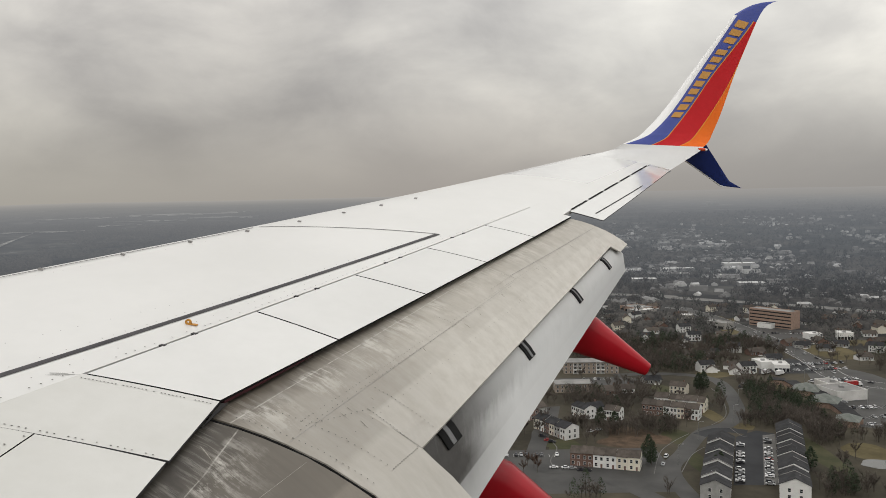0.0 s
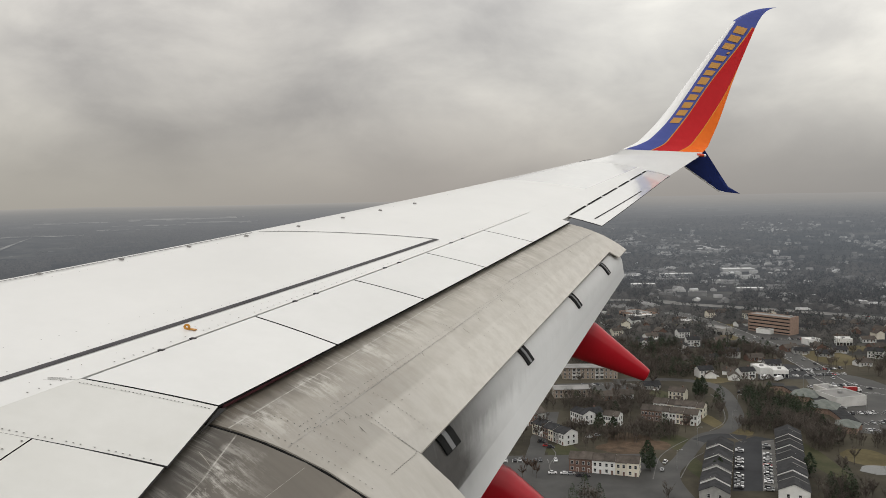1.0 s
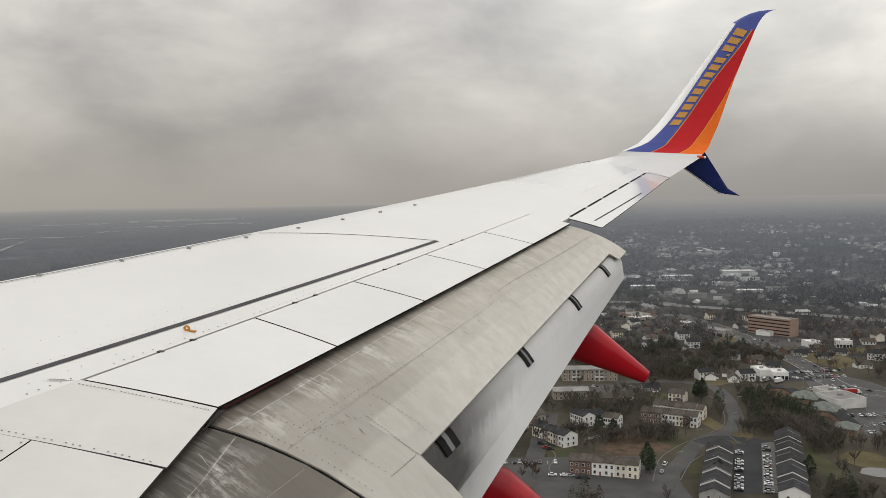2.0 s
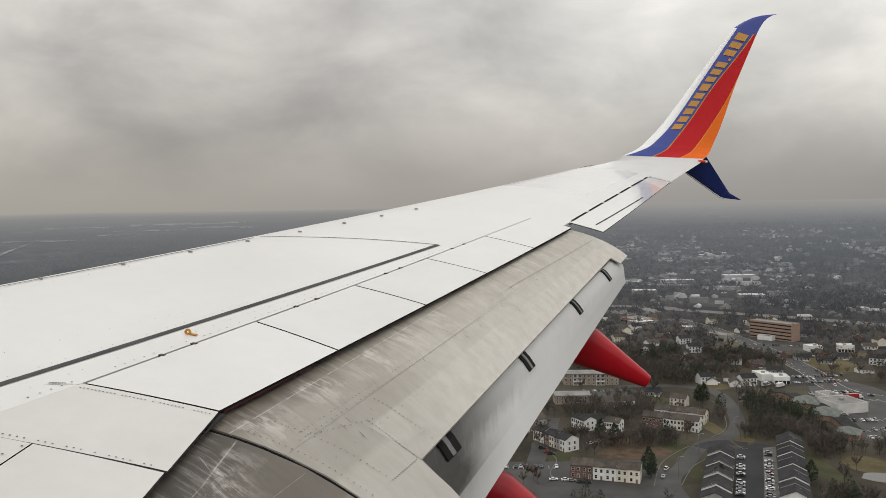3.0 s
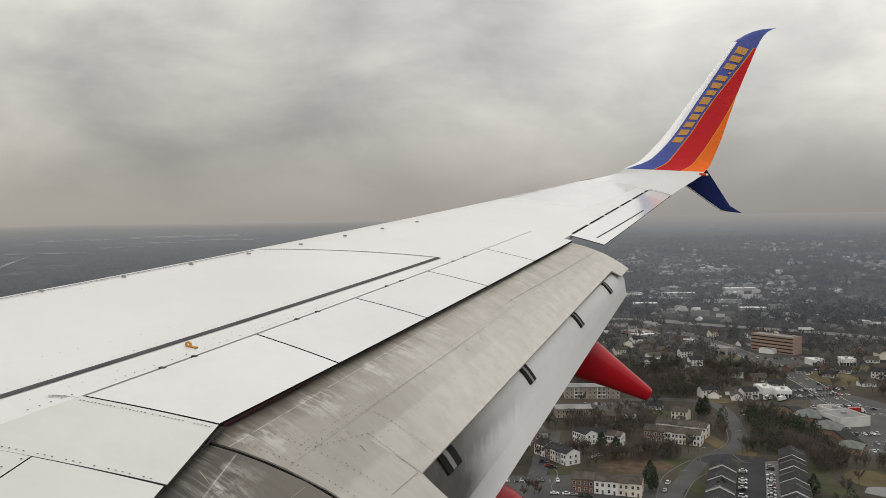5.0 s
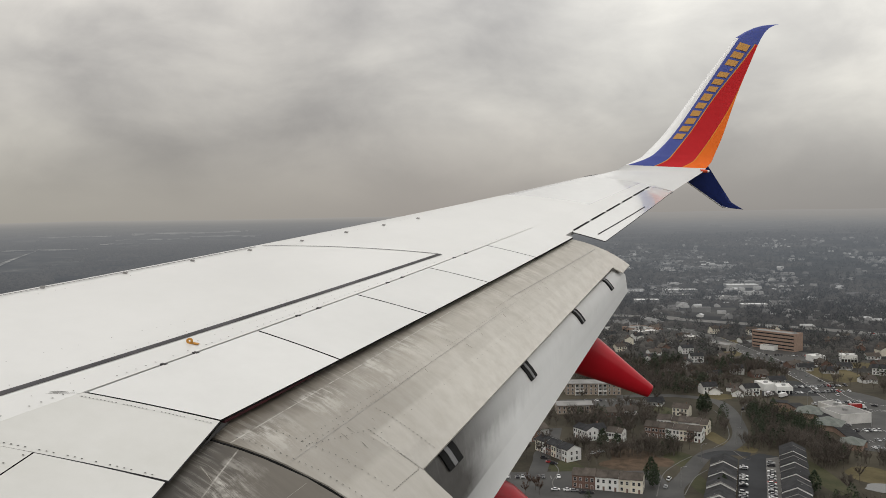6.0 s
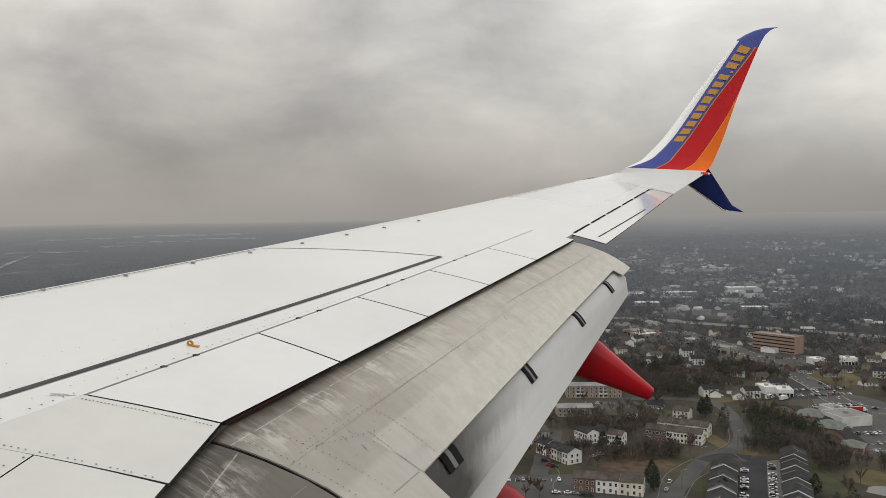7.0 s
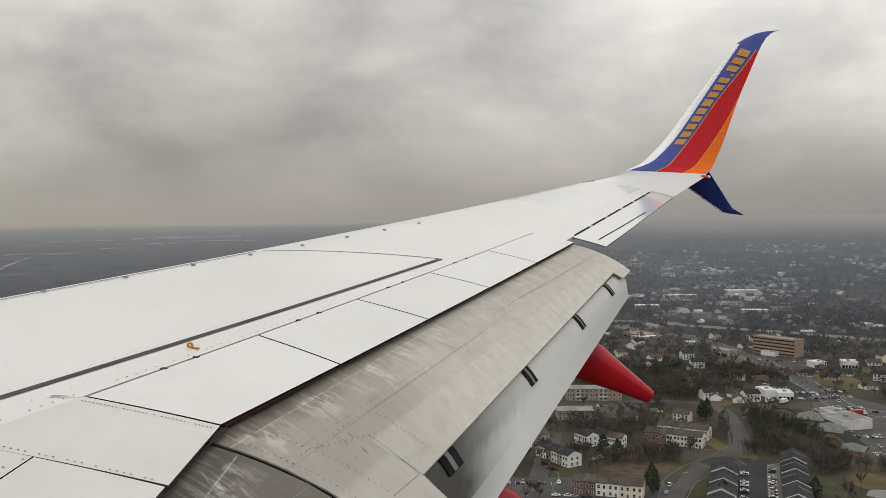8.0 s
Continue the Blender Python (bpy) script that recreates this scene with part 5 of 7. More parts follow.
def gable_body(g, x0, x1, d, h, peak, mi=0):
    return g.add([(x0, 0, 0), (x1, 0, 0), (x1, d, 0), (x0, d, 0), (x0, 0, h), (x1, 0, h), (x1, d, h), (x0, d, h), (x0, d / 2, peak), (x1, d / 2, peak)],
                 [(3, 2, 1, 0), (0, 1, 5, 4), (2, 3, 7, 6), (1, 2, 6, 9, 5), (3, 0, 4, 8, 7), (4, 5, 9, 8), (6, 7, 8, 9)], mi)


def gable_roof(g, x0, x1, d, h, peak, out=0.4, thick=0.22):
    s = (peak - h) / (d / 2)
    for sign in (0, 1):
        y0, y1 = (-out, d / 2) if not sign else (d + out, d / 2)
        z0 = h - out * s
        a = [(x0, y0, z0), (x1, y0, z0), (x1, y1, peak), (x0, y1, peak)]
        g.loft([[(x, y, z + 0.03) for x, y, z in a], [(x, y, z + thick) for x, y, z in a]])
    return g


def frame_of(p0, p1):
    dx, dy = p1[0] - p0[0], p1[1] - p0[1]
    return pose(p0[0], p0[1], 0, 0, 0, math.degrees(math.atan2(dy, dx))), math.hypot(dx, dy)


def townhouses(p0, p1, units, storeys, depth, walls, roof, label, garages=False, step=0.0, dormers=False, parapets=False):
    m, length = frame_of(p0, p1)
    row = thing("townhouse_row", m, label, "townhouses", "townhouse rows")
    keep((m @ Vector((0, depth / 2, 0)))[:2], (m @ Vector((length, depth / 2, 0)))[:2], depth * 0.75)
    keep((m @ Vector((0, -10, 0)))[:2], (m @ Vector((length, -10, 0)))[:2], 10)
    w = length / units
    for u in range(units):
        x0, x1 = u * w, (u + 1) * w
        sh = step * (u % 2) + rng.uniform(-0.1, 0.1)
        h = storeys * 3.05 + 0.5 + sh
        peak = h + depth * 0.23
        mat = walls[u % len(walls)]
        body = part("house_wall", gable_body(Geo(), x0 + 0.02, x1 - 0.02, depth, h, peak), mat, row)
        part("roof", gable_roof(Geo(), x0 - (0.3 if u == 0 else -0.03), x1 + (0.3 if u == units - 1 else -0.03), depth, h, peak), roof, row)
        for s in range(storeys):
            z = 1.7 + 3.05 * s
            for f in (0.27, 0.73):
                x = x0 + w * f
                if s == 0 and f > 0.5:
                    if garages:
                        part("garage_door", GARAGE, None, body, at=pose(x, -0.05, 1.15))
                    else:
                        part("door", DOOR, None, body, at=pose(x, -0.05, 1.15))
                else:
                    part("window", WINDOW, None, body, at=pose(x, -0.05, z))
        if dormers and u % 2 == 0:
            g = Geo().add([(x0 + w * 0.2, -0.5, h - 0.1), (x0 + w * 0.8, -0.5, h - 0.1), (x0 + w * 0.5, -0.5, h + 2.0), (x0 + w * 0.2, depth * 0.35, h - 0.1), (x0 + w * 0.8, depth * 0.35, h - 0.1), (x0 + w * 0.5, depth * 0.35, h + 2.0)], [(0, 1, 2), (5, 4, 3), (0, 2, 5, 3), (1, 4, 5, 2), (0, 3, 4, 1)])
            part("front_gable", g, mat, row)
        if parapets and u:
            g = Geo()
            ends = ((0.0, h), (depth / 2, peak)) if u % 3 else ((0.0, h), (depth / 2, peak), (depth, h))
            if u % 3 == 1:
                ends = ((depth / 2, peak), (depth, h))
            for (y0, z0), (y1, z1) in zip(ends, ends[1:]):
                g.loft([[(x0 - 0.12, y, z + 0.1), (x0 + 0.12, y, z + 0.1), (x0 + 0.12, y, z + 0.5), (x0 - 0.12, y, z + 0.5)] for y, z in ((y0, z0), (y1, z1))])
            part("parapet", g, FLAT_ROOF, row, "pale fire wall between two roofs")
        if u % 2:
            part("roof_vent", VENT, None, row, at=pose(x0 + w * 0.3, depth * 0.66, peak - depth * 0.09))
    for x, turn in ((length + 0.05, 90), (-0.05, -90)):
        for s in range(storeys):
            for f in (0.3, 0.68):
                part("window", WINDOW, None, row, at=pose(x - (0.02 if turn > 0 else -0.02), depth * f, 1.7 + 3.05 * s, 0, 0, turn))
    return row


def apartments(p0, p1, storeys, depth, wall, label, columns=True, gable=False):
    m, length = frame_of(p0, p1)
    block = thing("apartment_block", m, label, "apartment block", "apartment blocks")
    keep((m @ Vector((0, depth / 2, 0)))[:2], (m @ Vector((length, depth / 2, 0)))[:2], depth * 0.75)
    h = storeys * 2.8 + 0.5
    halves = max(1, round(length / 34))
    for i in range(halves):
        x0, x1 = length * i / halves, length * (i + 1) / halves - 0.05
        sh = 0.5 * (i % 2)
        body = part("house_wall", gable_body(Geo(), x0, x1, depth, h + sh, h + sh + (2.2 if gable else 0.7)), wall, block)
        part("roof", gable_roof(Geo(), x0 - 0.4, x1 + 0.1, depth, h + sh, h + sh + (2.2 if gable else 0.7), 0.9, 0.3), SHINGLE if gable else FLAT_ROOF, block)
        n = max(3, round((x1 - x0) / 3.4))
        for k in range(n):
            x = x0 + (k + 0.5) * (x1 - x0) / n
            bay = columns and k % 5 in (2, 3)
            for s in range(storeys):
                part("window", WINDOW_WIDE if bay else WINDOW, None, body, at=pose(x, -0.05, 1.5 + 2.8 * s))
                if bay:
                    part("balcony", Geo().box((x, -0.7, 0.2 + 2.8 * s), (3.0, 1.3, 0.18)).box((x, -1.3, 0.75 + 2.8 * s), (3.0, 0.08, 0.9)), TRIM if s % 2 else SIDING_GREY, block)
            if bay:
                part("column", Geo().box((x - 1.6, -1.35, (h + sh) / 2), (0.35, 0.35, h + sh)), TRIM, block)
        for f in (0.3, 0.7):
            for s in range(storeys):
                if i == halves - 1:
                    part("window", WINDOW, None, block, at=pose(x1 + 0.05, depth * f, 1.5 + 2.8 * s, 0, 0, 90))
                if i == 0:
                    part("window", WINDOW, None, block, at=pose(x0 - 0.05, depth * f, 1.5 + 2.8 * s, 0, 0, -90))
    return block


CREAM, WHITES, GREYS = [SIDING_CREAM], [SIDING_WHITE], [SIDING_GREY, SIDING_CREAM]
townhouses((155, 601), (193, 597), 6, 3, 12, [BRICK, SIDING_WHITE, BRICK, SIDING_CREAM, SIDING_WHITE, BRICK], SHINGLE, "brick and cream townhouses with small front gables", True, 0.0, True)
townhouses((196, 599), (237, 602), 6, 3, 12, [BRICK, BRICK_TAN, SIDING_GREY], SHINGLE, "grey and brick townhouses with small front gables", True, 0.0, True)
townhouses((127, 562), (151, 527), 6, 3, 12, CREAM, SHINGLE, "cream-sided townhouses with charcoal shingle roofs", False, 0.5)
townhouses((170, 532), (208, 549), 6, 3, 12, [SIDING_GREY], SHINGLE, "grey-sided townhouses with charcoal shingle roofs", False, 0.6)
townhouses((211, 553), (238, 565), 4, 3, 12, CREAM, SHINGLE, "cream-sided townhouses with charcoal shingle roofs", False, 0.4)
townhouses((240, 569), (266, 582), 4, 3, 12, CREAM, SHINGLE, "cream-sided townhouses with charcoal shingle roofs", False, 0.4)
townhouses((194, 512), (223, 519), 5, 2, 10, [SIDING_GREY, BRICK, SIDING_CREAM, SIDING_WHITE, SIDING_GREY], SHINGLE_BROWN, "low townhouses in mixed siding and brick", False, 0.4)
townhouses((229, 535), (281, 560), 8, 2, 10, [SIDING_GREY, SIDING_WHITE, BRICK, SIDING_CREAM, BRICK_TAN], SHINGLE_BROWN, "low townhouses in mixed siding and brick", False, 0.5)
townhouses((246, 486), (280, 503), 6, 2, 10, [SIDING_WHITE, BRICK, SIDING_GREY], SHINGLE_BROWN, "low townhouses in mixed siding and brick", False, 0.5)
townhouses((116, 600), (136, 592), 3, 2, 11, GREYS, SHINGLE, "grey-sided houses above the pine belt", False, 0.3)
townhouses((280, 413), (313, 401), 6, 2, 10, [BRICK, BRICK, SIDING_WHITE, SIDING_WHITE, SIDING_CREAM, SIDING_CREAM], SHINGLE_BROWN, "brick and white townhouses with brown roofs", False, 0.3)
townhouses((269, 481), (284, 455), 6, 2, 10, [SIDING_CREAM, SIDING_WHITE, BRICK, SIDING_CREAM, SIDING_GREY, SIDING_WHITE], SHINGLE, "cream-sided townhouses with slate-grey roofs", False, 0.3)
townhouses((340, 506), (370, 489), 8, 2, 10, [BRICK, BRICK, BRICK, SIDING_WHITE, SIDING_WHITE, SIDING_CREAM, BRICK, SIDING_WHITE], SHINGLE_BROWN, "dark brick and white townhouses with brown roofs", False, 0.2)
townhouses((352, 523), (379, 506), 7, 2, 10, [SIDING_WHITE, SIDING_WHITE, SIDING_CREAM, SIDING_GREY], SHINGLE_BROWN, "white-sided townhouses with brown roofs", False, 0.2)
townhouses((296, 508), (302, 496), 3, 2, 9, WHITES, SHINGLE, "small white-sided townhouses among trees", False, 0.2)
townhouses((314, 495), (322, 490), 3, 2, 9, WHITES, SHINGLE_BROWN, "small white-sided townhouses among trees", False, 0.2)
townhouses((343, 358), (372, 434), 9, 2, 13, [SIDING_GREY, SIDING_WHITE], SHINGLE, "long townhouse row with stepped slate-grey roofs", False, 0.8, parapets=True)
townhouses((404, 457), (366, 360), 10, 2, 13, [SIDING_GREY, SIDING_WHITE], SHINGLE, "long townhouse row with stepped slate-grey roofs", False, 0.8, parapets=True)

apartments((128, 664), (170, 662), 3, 14, BRICK_TAN, "tan brick apartment block with white columns")
apartments((173, 661), (237, 667), 3, 14, BRICK_TAN, "tan brick apartment block with white columns")
apartments((309, 626), (351, 623), 3, 14, BRICK_TAN, "tan brick apartment block with white columns")
apartments((294, 566), (320, 566), 2, 13, BRICK_TAN, "low tan brick apartment block with a grey roof", False)
apartments((226, 786), (246, 728), 3, 15, BRICK_TAN, "tan brick apartment block with a pale grey roof", False)
apartments((268, 770), (281, 700), 3, 15, BRICK_TAN, "tan brick apartment block with a pale grey roof", False)
apartments((160, 834), (214, 800), 2, 14, BRICK, "brown brick apartment block with a pale grey roof", False)
apartments((625, 520), (690, 512), 2, 13, BRICK, "dark brick garden apartments with white balconies", True, True)
apartments((640, 470), (700, 462), 2, 13, BRICK, "dark brick garden apartments with white balconies", True, True)
apartments((735, 470), (742, 580), 2, 13, BRICK, "dark brick garden apartments with white balconies", True, True)


def block_building(name, p0, p1, depth, h, wall, roof, label, category, bands=0, units=0, band_mat=None):
    m, length = frame_of(p0, p1)
    m = Matrix.Translation((0, 0, max(far_height(*polar(*p0)) - 2.0, 0.0) if polar(*p0)[0] > RIM else 0.0)) @ m
    ob = thing(name, m, label, category)
    keep((m @ Vector((0, depth / 2, 0)))[:2], (m @ Vector((length, depth / 2, 0)))[:2], depth * 0.7)
    g = Geo().box((length / 2, depth / 2, h / 2), (length, depth, h))
    body = part("house_wall", g, wall, ob)
    g = Geo()
    for c, s in (((length / 2, 0.2, h + 0.3), (length, 0.4, 0.7)), ((length / 2, depth - 0.2, h + 0.3), (length, 0.4, 0.7)), ((0.2, depth / 2, h + 0.3), (0.4, depth - 0.8, 0.7)), ((length - 0.2, depth / 2, h + 0.3), (0.4, depth - 0.8, 0.7))):
        g.box(c, s)
    part("parapet", g, band_mat or wall, ob)
    part("roof", Geo().box((length / 2, depth / 2, h + 0.06), (length - 0.8, depth - 0.8, 0.12)), roof, ob)
    for i in range(max(1, round(length * depth / 500))):
        part("roof_unit", Geo().box((0, 0, 0.7), (2.6, 2.0, 1.3)).box((0, 0, 1.4), (2.0, 1.4, 0.2)), TRIM if i % 2 else STEEL, ob, "metal rooftop unit", at=pose(rng.uniform(4, length - 4), rng.uniform(4, depth - 4), h + 0.1))
    for s in range(bands):
        z = (s + 0.55) * h / bands
        part("window", Geo().box((length / 2, -0.03, z), (length - 1.2, 0.12, 1.15)), GLASS, body, "dark ribbon of windows")
        part("window", Geo().box((-0.03, depth / 2, z), (0.12, depth - 1.2, 1.15)), GLASS, body, "dark ribbon of windows")
    for i in range(units):
        x = (i + 0.5) * length / units
        part("shop_front", Geo().box((x, -0.04, 1.5), (length / units * 0.8, 0.1, 2.6)), GLASS, body, "dark shop window")
    return ob


block_building("brick_office", (532, 836), (559, 798), 15, 17, BRICK_ORANGE, FLAT_ROOF, "orange brick office block with ribbon windows", "office building", 5)
block_building("entrance_canopy", (533, 818), (543, 807), 8, 4, SIDING_WHITE, FLAT_ROOF, "white entrance canopy of a brick office", "canopy")
block_building("strip_mall", (578, 508), (606, 414), 22, 6, CONCRETE, TAN_ROOF, "long strip mall with a tan flat roof", "shop building", 0, 10)
block_building("office", (488, 402), (522, 400), 22, 8, BRICK, TAN_ROOF, "brown brick office with a flat tan roof", "office building", 2)
block_building("store", (472, 525), (494, 529), 22, 6, LIGHT_ROOF, FLAT_ROOF, "white flat-roofed store in a parking lot", "shop")
block_building("store", (480, 548), (491, 550), 20, 5, LIGHT_ROOF, FLAT_ROOF, "white low wing of a store", "shop")
block_building("truck_shop", (462, 626), (472, 627), 16, 5, SIDING_WHITE, LIGHT_ROOF, "white truck workshop with a pale flat roof", "workshop")
block_building("truck_shop", (468, 616), (479, 614), 16, 5, SIDING_WHITE, LIGHT_ROOF, "white truck workshop with a pale flat roof", "workshop", 0, 4)
block_building("barn", (577, 741), (590, 737), 12, 6, SIDING_WHITE, LIGHT_ROOF, "long white shed with a pale roof", "shed", 0, 5)
block_building("shop", (553, 743), (565, 745), 12, 5, SIDING_WHITE, LIGHT_ROOF, "small white shop with a pale roof", "shop", 0, 3)
block_building("red_fronted_shop", (426, 960), (442, 931), 26, 5, BRICK_ORANGE, FLAT_ROOF, "low shop with a red front and a pale roof", "shop", 0, 4)
block_building("red_fronted_shop", (434, 914), (460, 924), 18, 5, CONCRETE, LIGHT_ROOF, "low shop with a pale roof", "shop", 0, 4)
block_building("shop", (470, 869), (481, 864), 14, 6, CONCRETE, LIGHT_ROOF, "pale low shop among trees", "shop", 0, 3)
block_building("shop", (484, 830), (496, 808), 14, 6, CONCRETE, FLAT_ROOF, "pale low shop among trees", "shop", 0, 3)


def brick_hall():
    """A chain of low brick wings and pavilions with hipped grey-green roofs."""
    ob = thing("brick_hall", pose(0, 0, 0), "low brick hall with hipped grey-green roofs", "hall")
    spots_at = [(447, 577), (457, 572), (457, 553), (462, 548), (461, 531), (460, 517), (458, 497), (454, 474)]
    for i, (p, q) in enumerate(zip(spots_at, spots_at[1:])):
        m, length = frame_of(p, q)
        keep(p, q, 12)
        keep((p[0], p[1] - 16), (q[0], q[1] - 16), 11)
        part("house_wall", Geo().box((length / 2, 4, 1.7), (length, 8, 3.4)), BRICK_ORANGE, ob, at=m)
        part("roof", Geo().box((length / 2, 4, 3.6), (length + 0.6, 9, 0.35)), SHINGLE, ob, at=m)
    for p, r, h in (((462, 548), 9, 6.5), ((460, 517), 9, 6.5), ((453, 473), 7, 5.0)):
        w = part("house_wall", Geo().box((0, 0, 1.9), (1.7 * r, 1.7 * r, 3.8)), BRICK_ORANGE, ob, at=pose(*p, 0, 0, 0, -35))
        part("roof", Geo().loft([[(-r, -r, 3.8), (r, -r, 3.8), (r, r, 3.8), (-r, r, 3.8)], [(-0.3, -0.3, 3.8 + h * 0.62), (0.3, -0.3, 3.8 + h * 0.62), (0.3, 0.3, 3.8 + h * 0.62), (-0.3, 0.3, 3.8 + h * 0.62)]]), HIP_ROOF, w, "grey-green hipped roof")


brick_hall()
block_building("lot_store", (158, 413), (172, 416), 7, 4, BRICK_TAN, BRICK_ORANGE, "low store with a red roof by the parking lot", "shop", 0, 4)
block_building("school", (330, 1500), (470, 1480), 50, 11, FAR_TAN, FAR_TAN, "wide tan school with a flat roof", "school")
for i, (x, y, l, d, h) in enumerate(((505, 1235, 60, 40, 8), (560, 1290, 80, 45, 9), (640, 1260, 60, 40, 8), (590, 1380, 90, 40, 9), (700, 1330, 60, 30, 8), (480, 1330, 50, 30, 7), (720, 1450, 90, 50, 9), (480, 1700, 70, 40, 9), (590, 1760, 60, 40, 8), (640, 1160, 60, 34, 7), (560, 1130, 40, 26, 7), (690, 1180, 50, 30, 8), (560, 1850, 90, 40, 9), (760, 1700, 90, 40, 9), (860, 1600, 70, 40, 8))):
    block_building("warehouse", (x, y), (x + l * 0.6, y - 6), d * 0.6, h * 0.8, FAR_WALL, FAR_WHITE if i % 3 == 0 else FAR_ROOF, "pale low warehouse with a flat grey roof", "warehouse")

tower = thing("water_tower", pose(528, 1552, 0), "tall pale concrete tower above far trees", "tower")
part("shaft", Geo().tube([(0, 0, 0), (0, 0, 30), (0, 0, 42)], [4.2, 3.8, 3.8], 14), FAR_TOWER, tower, smooth=40)
part("cap", Geo().tube([(0, 0, 42), (0, 0, 43), (0, 0, 44.5)], [4.6, 4.6, 2.6], 14), FAR_TOWER, tower, smooth=40)
keep((528, 1540), (528, 1560), 14)


# ---- detached houses ----
def house(w, d, storeys, wall, roof, label):
    ob = thing("house", pose(0, 0, -200), label, "house", "detached houses")
    h = storeys * 2.7 + 0.4
    part("house_wall", gable_body(Geo(), -w / 2, w / 2, d, h, h + d * 0.3), wall, ob)
    part("roof", gable_roof(Geo(), -w / 2 - 0.4, w / 2 + 0.4, d, h, h + d * 0.3), roof, ob)
    part("chimney", Geo().box((w * 0.25, d * 0.7, h + d * 0.2), (0.8, 0.8, 3.4)), BRICK, ob)
    for s in range(storeys):
        for x in (-w * 0.36, -w * 0.12, w * 0.14, w * 0.36):
            if s == 0 and x == w * 0.14:
                part("door", DOOR, None, ob, at=pose(x, -0.05, 1.15))
            else:
                part("window", WINDOW, None, ob, at=pose(x, -0.05, 1.6 + 2.7 * s))
    part("porch", gable_roof(Geo(), 0, w * 0.3, 3.0, 2.6, 3.2, 0.2), roof, ob, at=pose(0, -3.0, 0))
    part("porch_deck", Geo().box((w * 0.15, -1.5, 0.15), (w * 0.3, 3, 0.3)), TRIM, ob)
    return ob


KINDS = [house(12, 8.5, 2, SIDING_WHITE, SHINGLE, "white-sided two-storey house with a charcoal roof"),
         house(14, 9, 1, BRICK, SHINGLE_BROWN, "low brick house with a brown shingle roof"),
         house(11, 8, 2, SIDING_CREAM, SHINGLE_BROWN, "cream-sided two-storey house with a brown roof"),
         house(13, 8, 1, SIDING_GREY, SHINGLE, "low grey-sided house with a charcoal roof"),
         house(13, 8, 1, SIDING_WHITE, SHINGLE_BROWN, "low white-sided house with a brown roof")]
rng = random.Random(12)
spots = []
SET_HOUSES = (((376, 554), 2, -35), ((419, 621), 0, 12), ((426, 623), 4, 80), ((441, 614), 4, 75), ((448, 613), 0, 10), ((444, 682), 3, 20), ((368, 586), 3, 8), ((342, 561), 4, 0), ((332, 557), 1, 10), ((436, 724), 0, 70), ((481, 765), 4, 0),
              ((423, 796), 4, 20), ((529, 705), 3, -10), ((527, 718), 1, 20), ((613, 752), 4, 0), ((580, 680), 0, -30), ((557, 650), 4, 20), ((564, 706), 3, 0), ((312, 514), 3, 20), ((450, 753), 0, 0), ((480, 679), 1, 10), ((455, 799), 0, 10), ((484, 654), 3, 0))


def free_spot(x, y, gap):
    return is_clear(x, y, 6) and all((x - a) ** 2 + (y - b) ** 2 > gap * gap for a, b in spots)


for _ in range(4000):
    if len(spots) >= 84:
        break
    y = rng.uniform(620, 1010)
    x = rng.uniform(HX + 20, HX + 0.56 * y) if y > 720 else rng.uniform(HX + 0.28 * y, HX + 0.56 * y)
    if polar(x, y)[0] < 1005 and free_spot(x, y, 23):
        spots.append((x, y))
for _ in range(800):
    if len(spots) >= 96:
        break
    x, y = rng.uniform(415, 760), rng.uniform(560, 720)
    if free_spot(x, y, 24):
        spots.append((x, y))
placed = [(x, y, kind, turn) for (x, y), kind, turn in SET_HOUSES]
taken = [(x, y) for x, y, _, _ in placed]
placed += [(x, y, i % 5, rng.choice((0, 0, 90, -90, 180)) + rng.uniform(-25, 25)) for i, (x, y) in enumerate(spots) if all((x - a) ** 2 + (y - b) ** 2 > 400 for a, b in taken)]
spots += taken
first = set()
for x, y, kind_at, turn in placed:
    m = pose(x, y, 0, 0, 0, turn)
    kind = KINDS[kind_at]
    if kind_at not in first:
        first.add(kind_at)
        kind.matrix_basis = m
    else:
        copy_thing(kind, m)

# the far suburb: past counting, one joined mesh
far = Geo()
for _ in range(9000):
    if len(far.f) > 14000:
        break
    y = rng.uniform(900, 2500)
    x = HX + rng.uniform(-0.15 * y + 60, 0.60 * y + 60)
    r, az = polar(x, y)
    town = noise.noise(Vector((x * 0.0045, y * 0.0028, 11)))
    if r < 1020 or rng.random() > (1300 / r) ** 1.5 * (1.6 if town > 0.08 else 0.16) or not is_clear(x, y, 8):
        continue
    w, d, h = rng.uniform(7.5, 13), rng.uniform(6, 9), rng.choice((2.8, 2.8, 5.2))
    if town > 0.12 and rng.random() < 0.22 and r > 1150:
        # a long low shop or shed with a flat roof
        w, d, h = rng.uniform(14, 34), rng.uniform(9, 17), rng.uniform(3.5, 5.5)
        z = far_height(r, az) - 0.5
        a = rng.uniform(-0.3, 0.3)
        far.box((x, y, z + h / 2), (w, d, h), 0, a)
        far.box((x, y, z + h + 0.15), (w + 0.6, d + 0.6, 0.3), 3, a)
        continue
    a = rng.uniform(0, 3.1416)
    ca, sa = math.cos(a), math.sin(a)
    s = Geo()
    gable_body(s, -w / 2, w / 2, d, h, h + d * 0.28, rng.choice((0, 0, 1, 2)))
    nf = len(s.f)
    s.m = [s.m[0]] * (nf - 2) + [3, 3]
    far.add([(x + px * ca - py * sa, y + px * sa + py * ca, pz + far_height(r, az) - 0.5) for px, py, pz in s.v], s.f)
    far.m[-nf:] = s.m
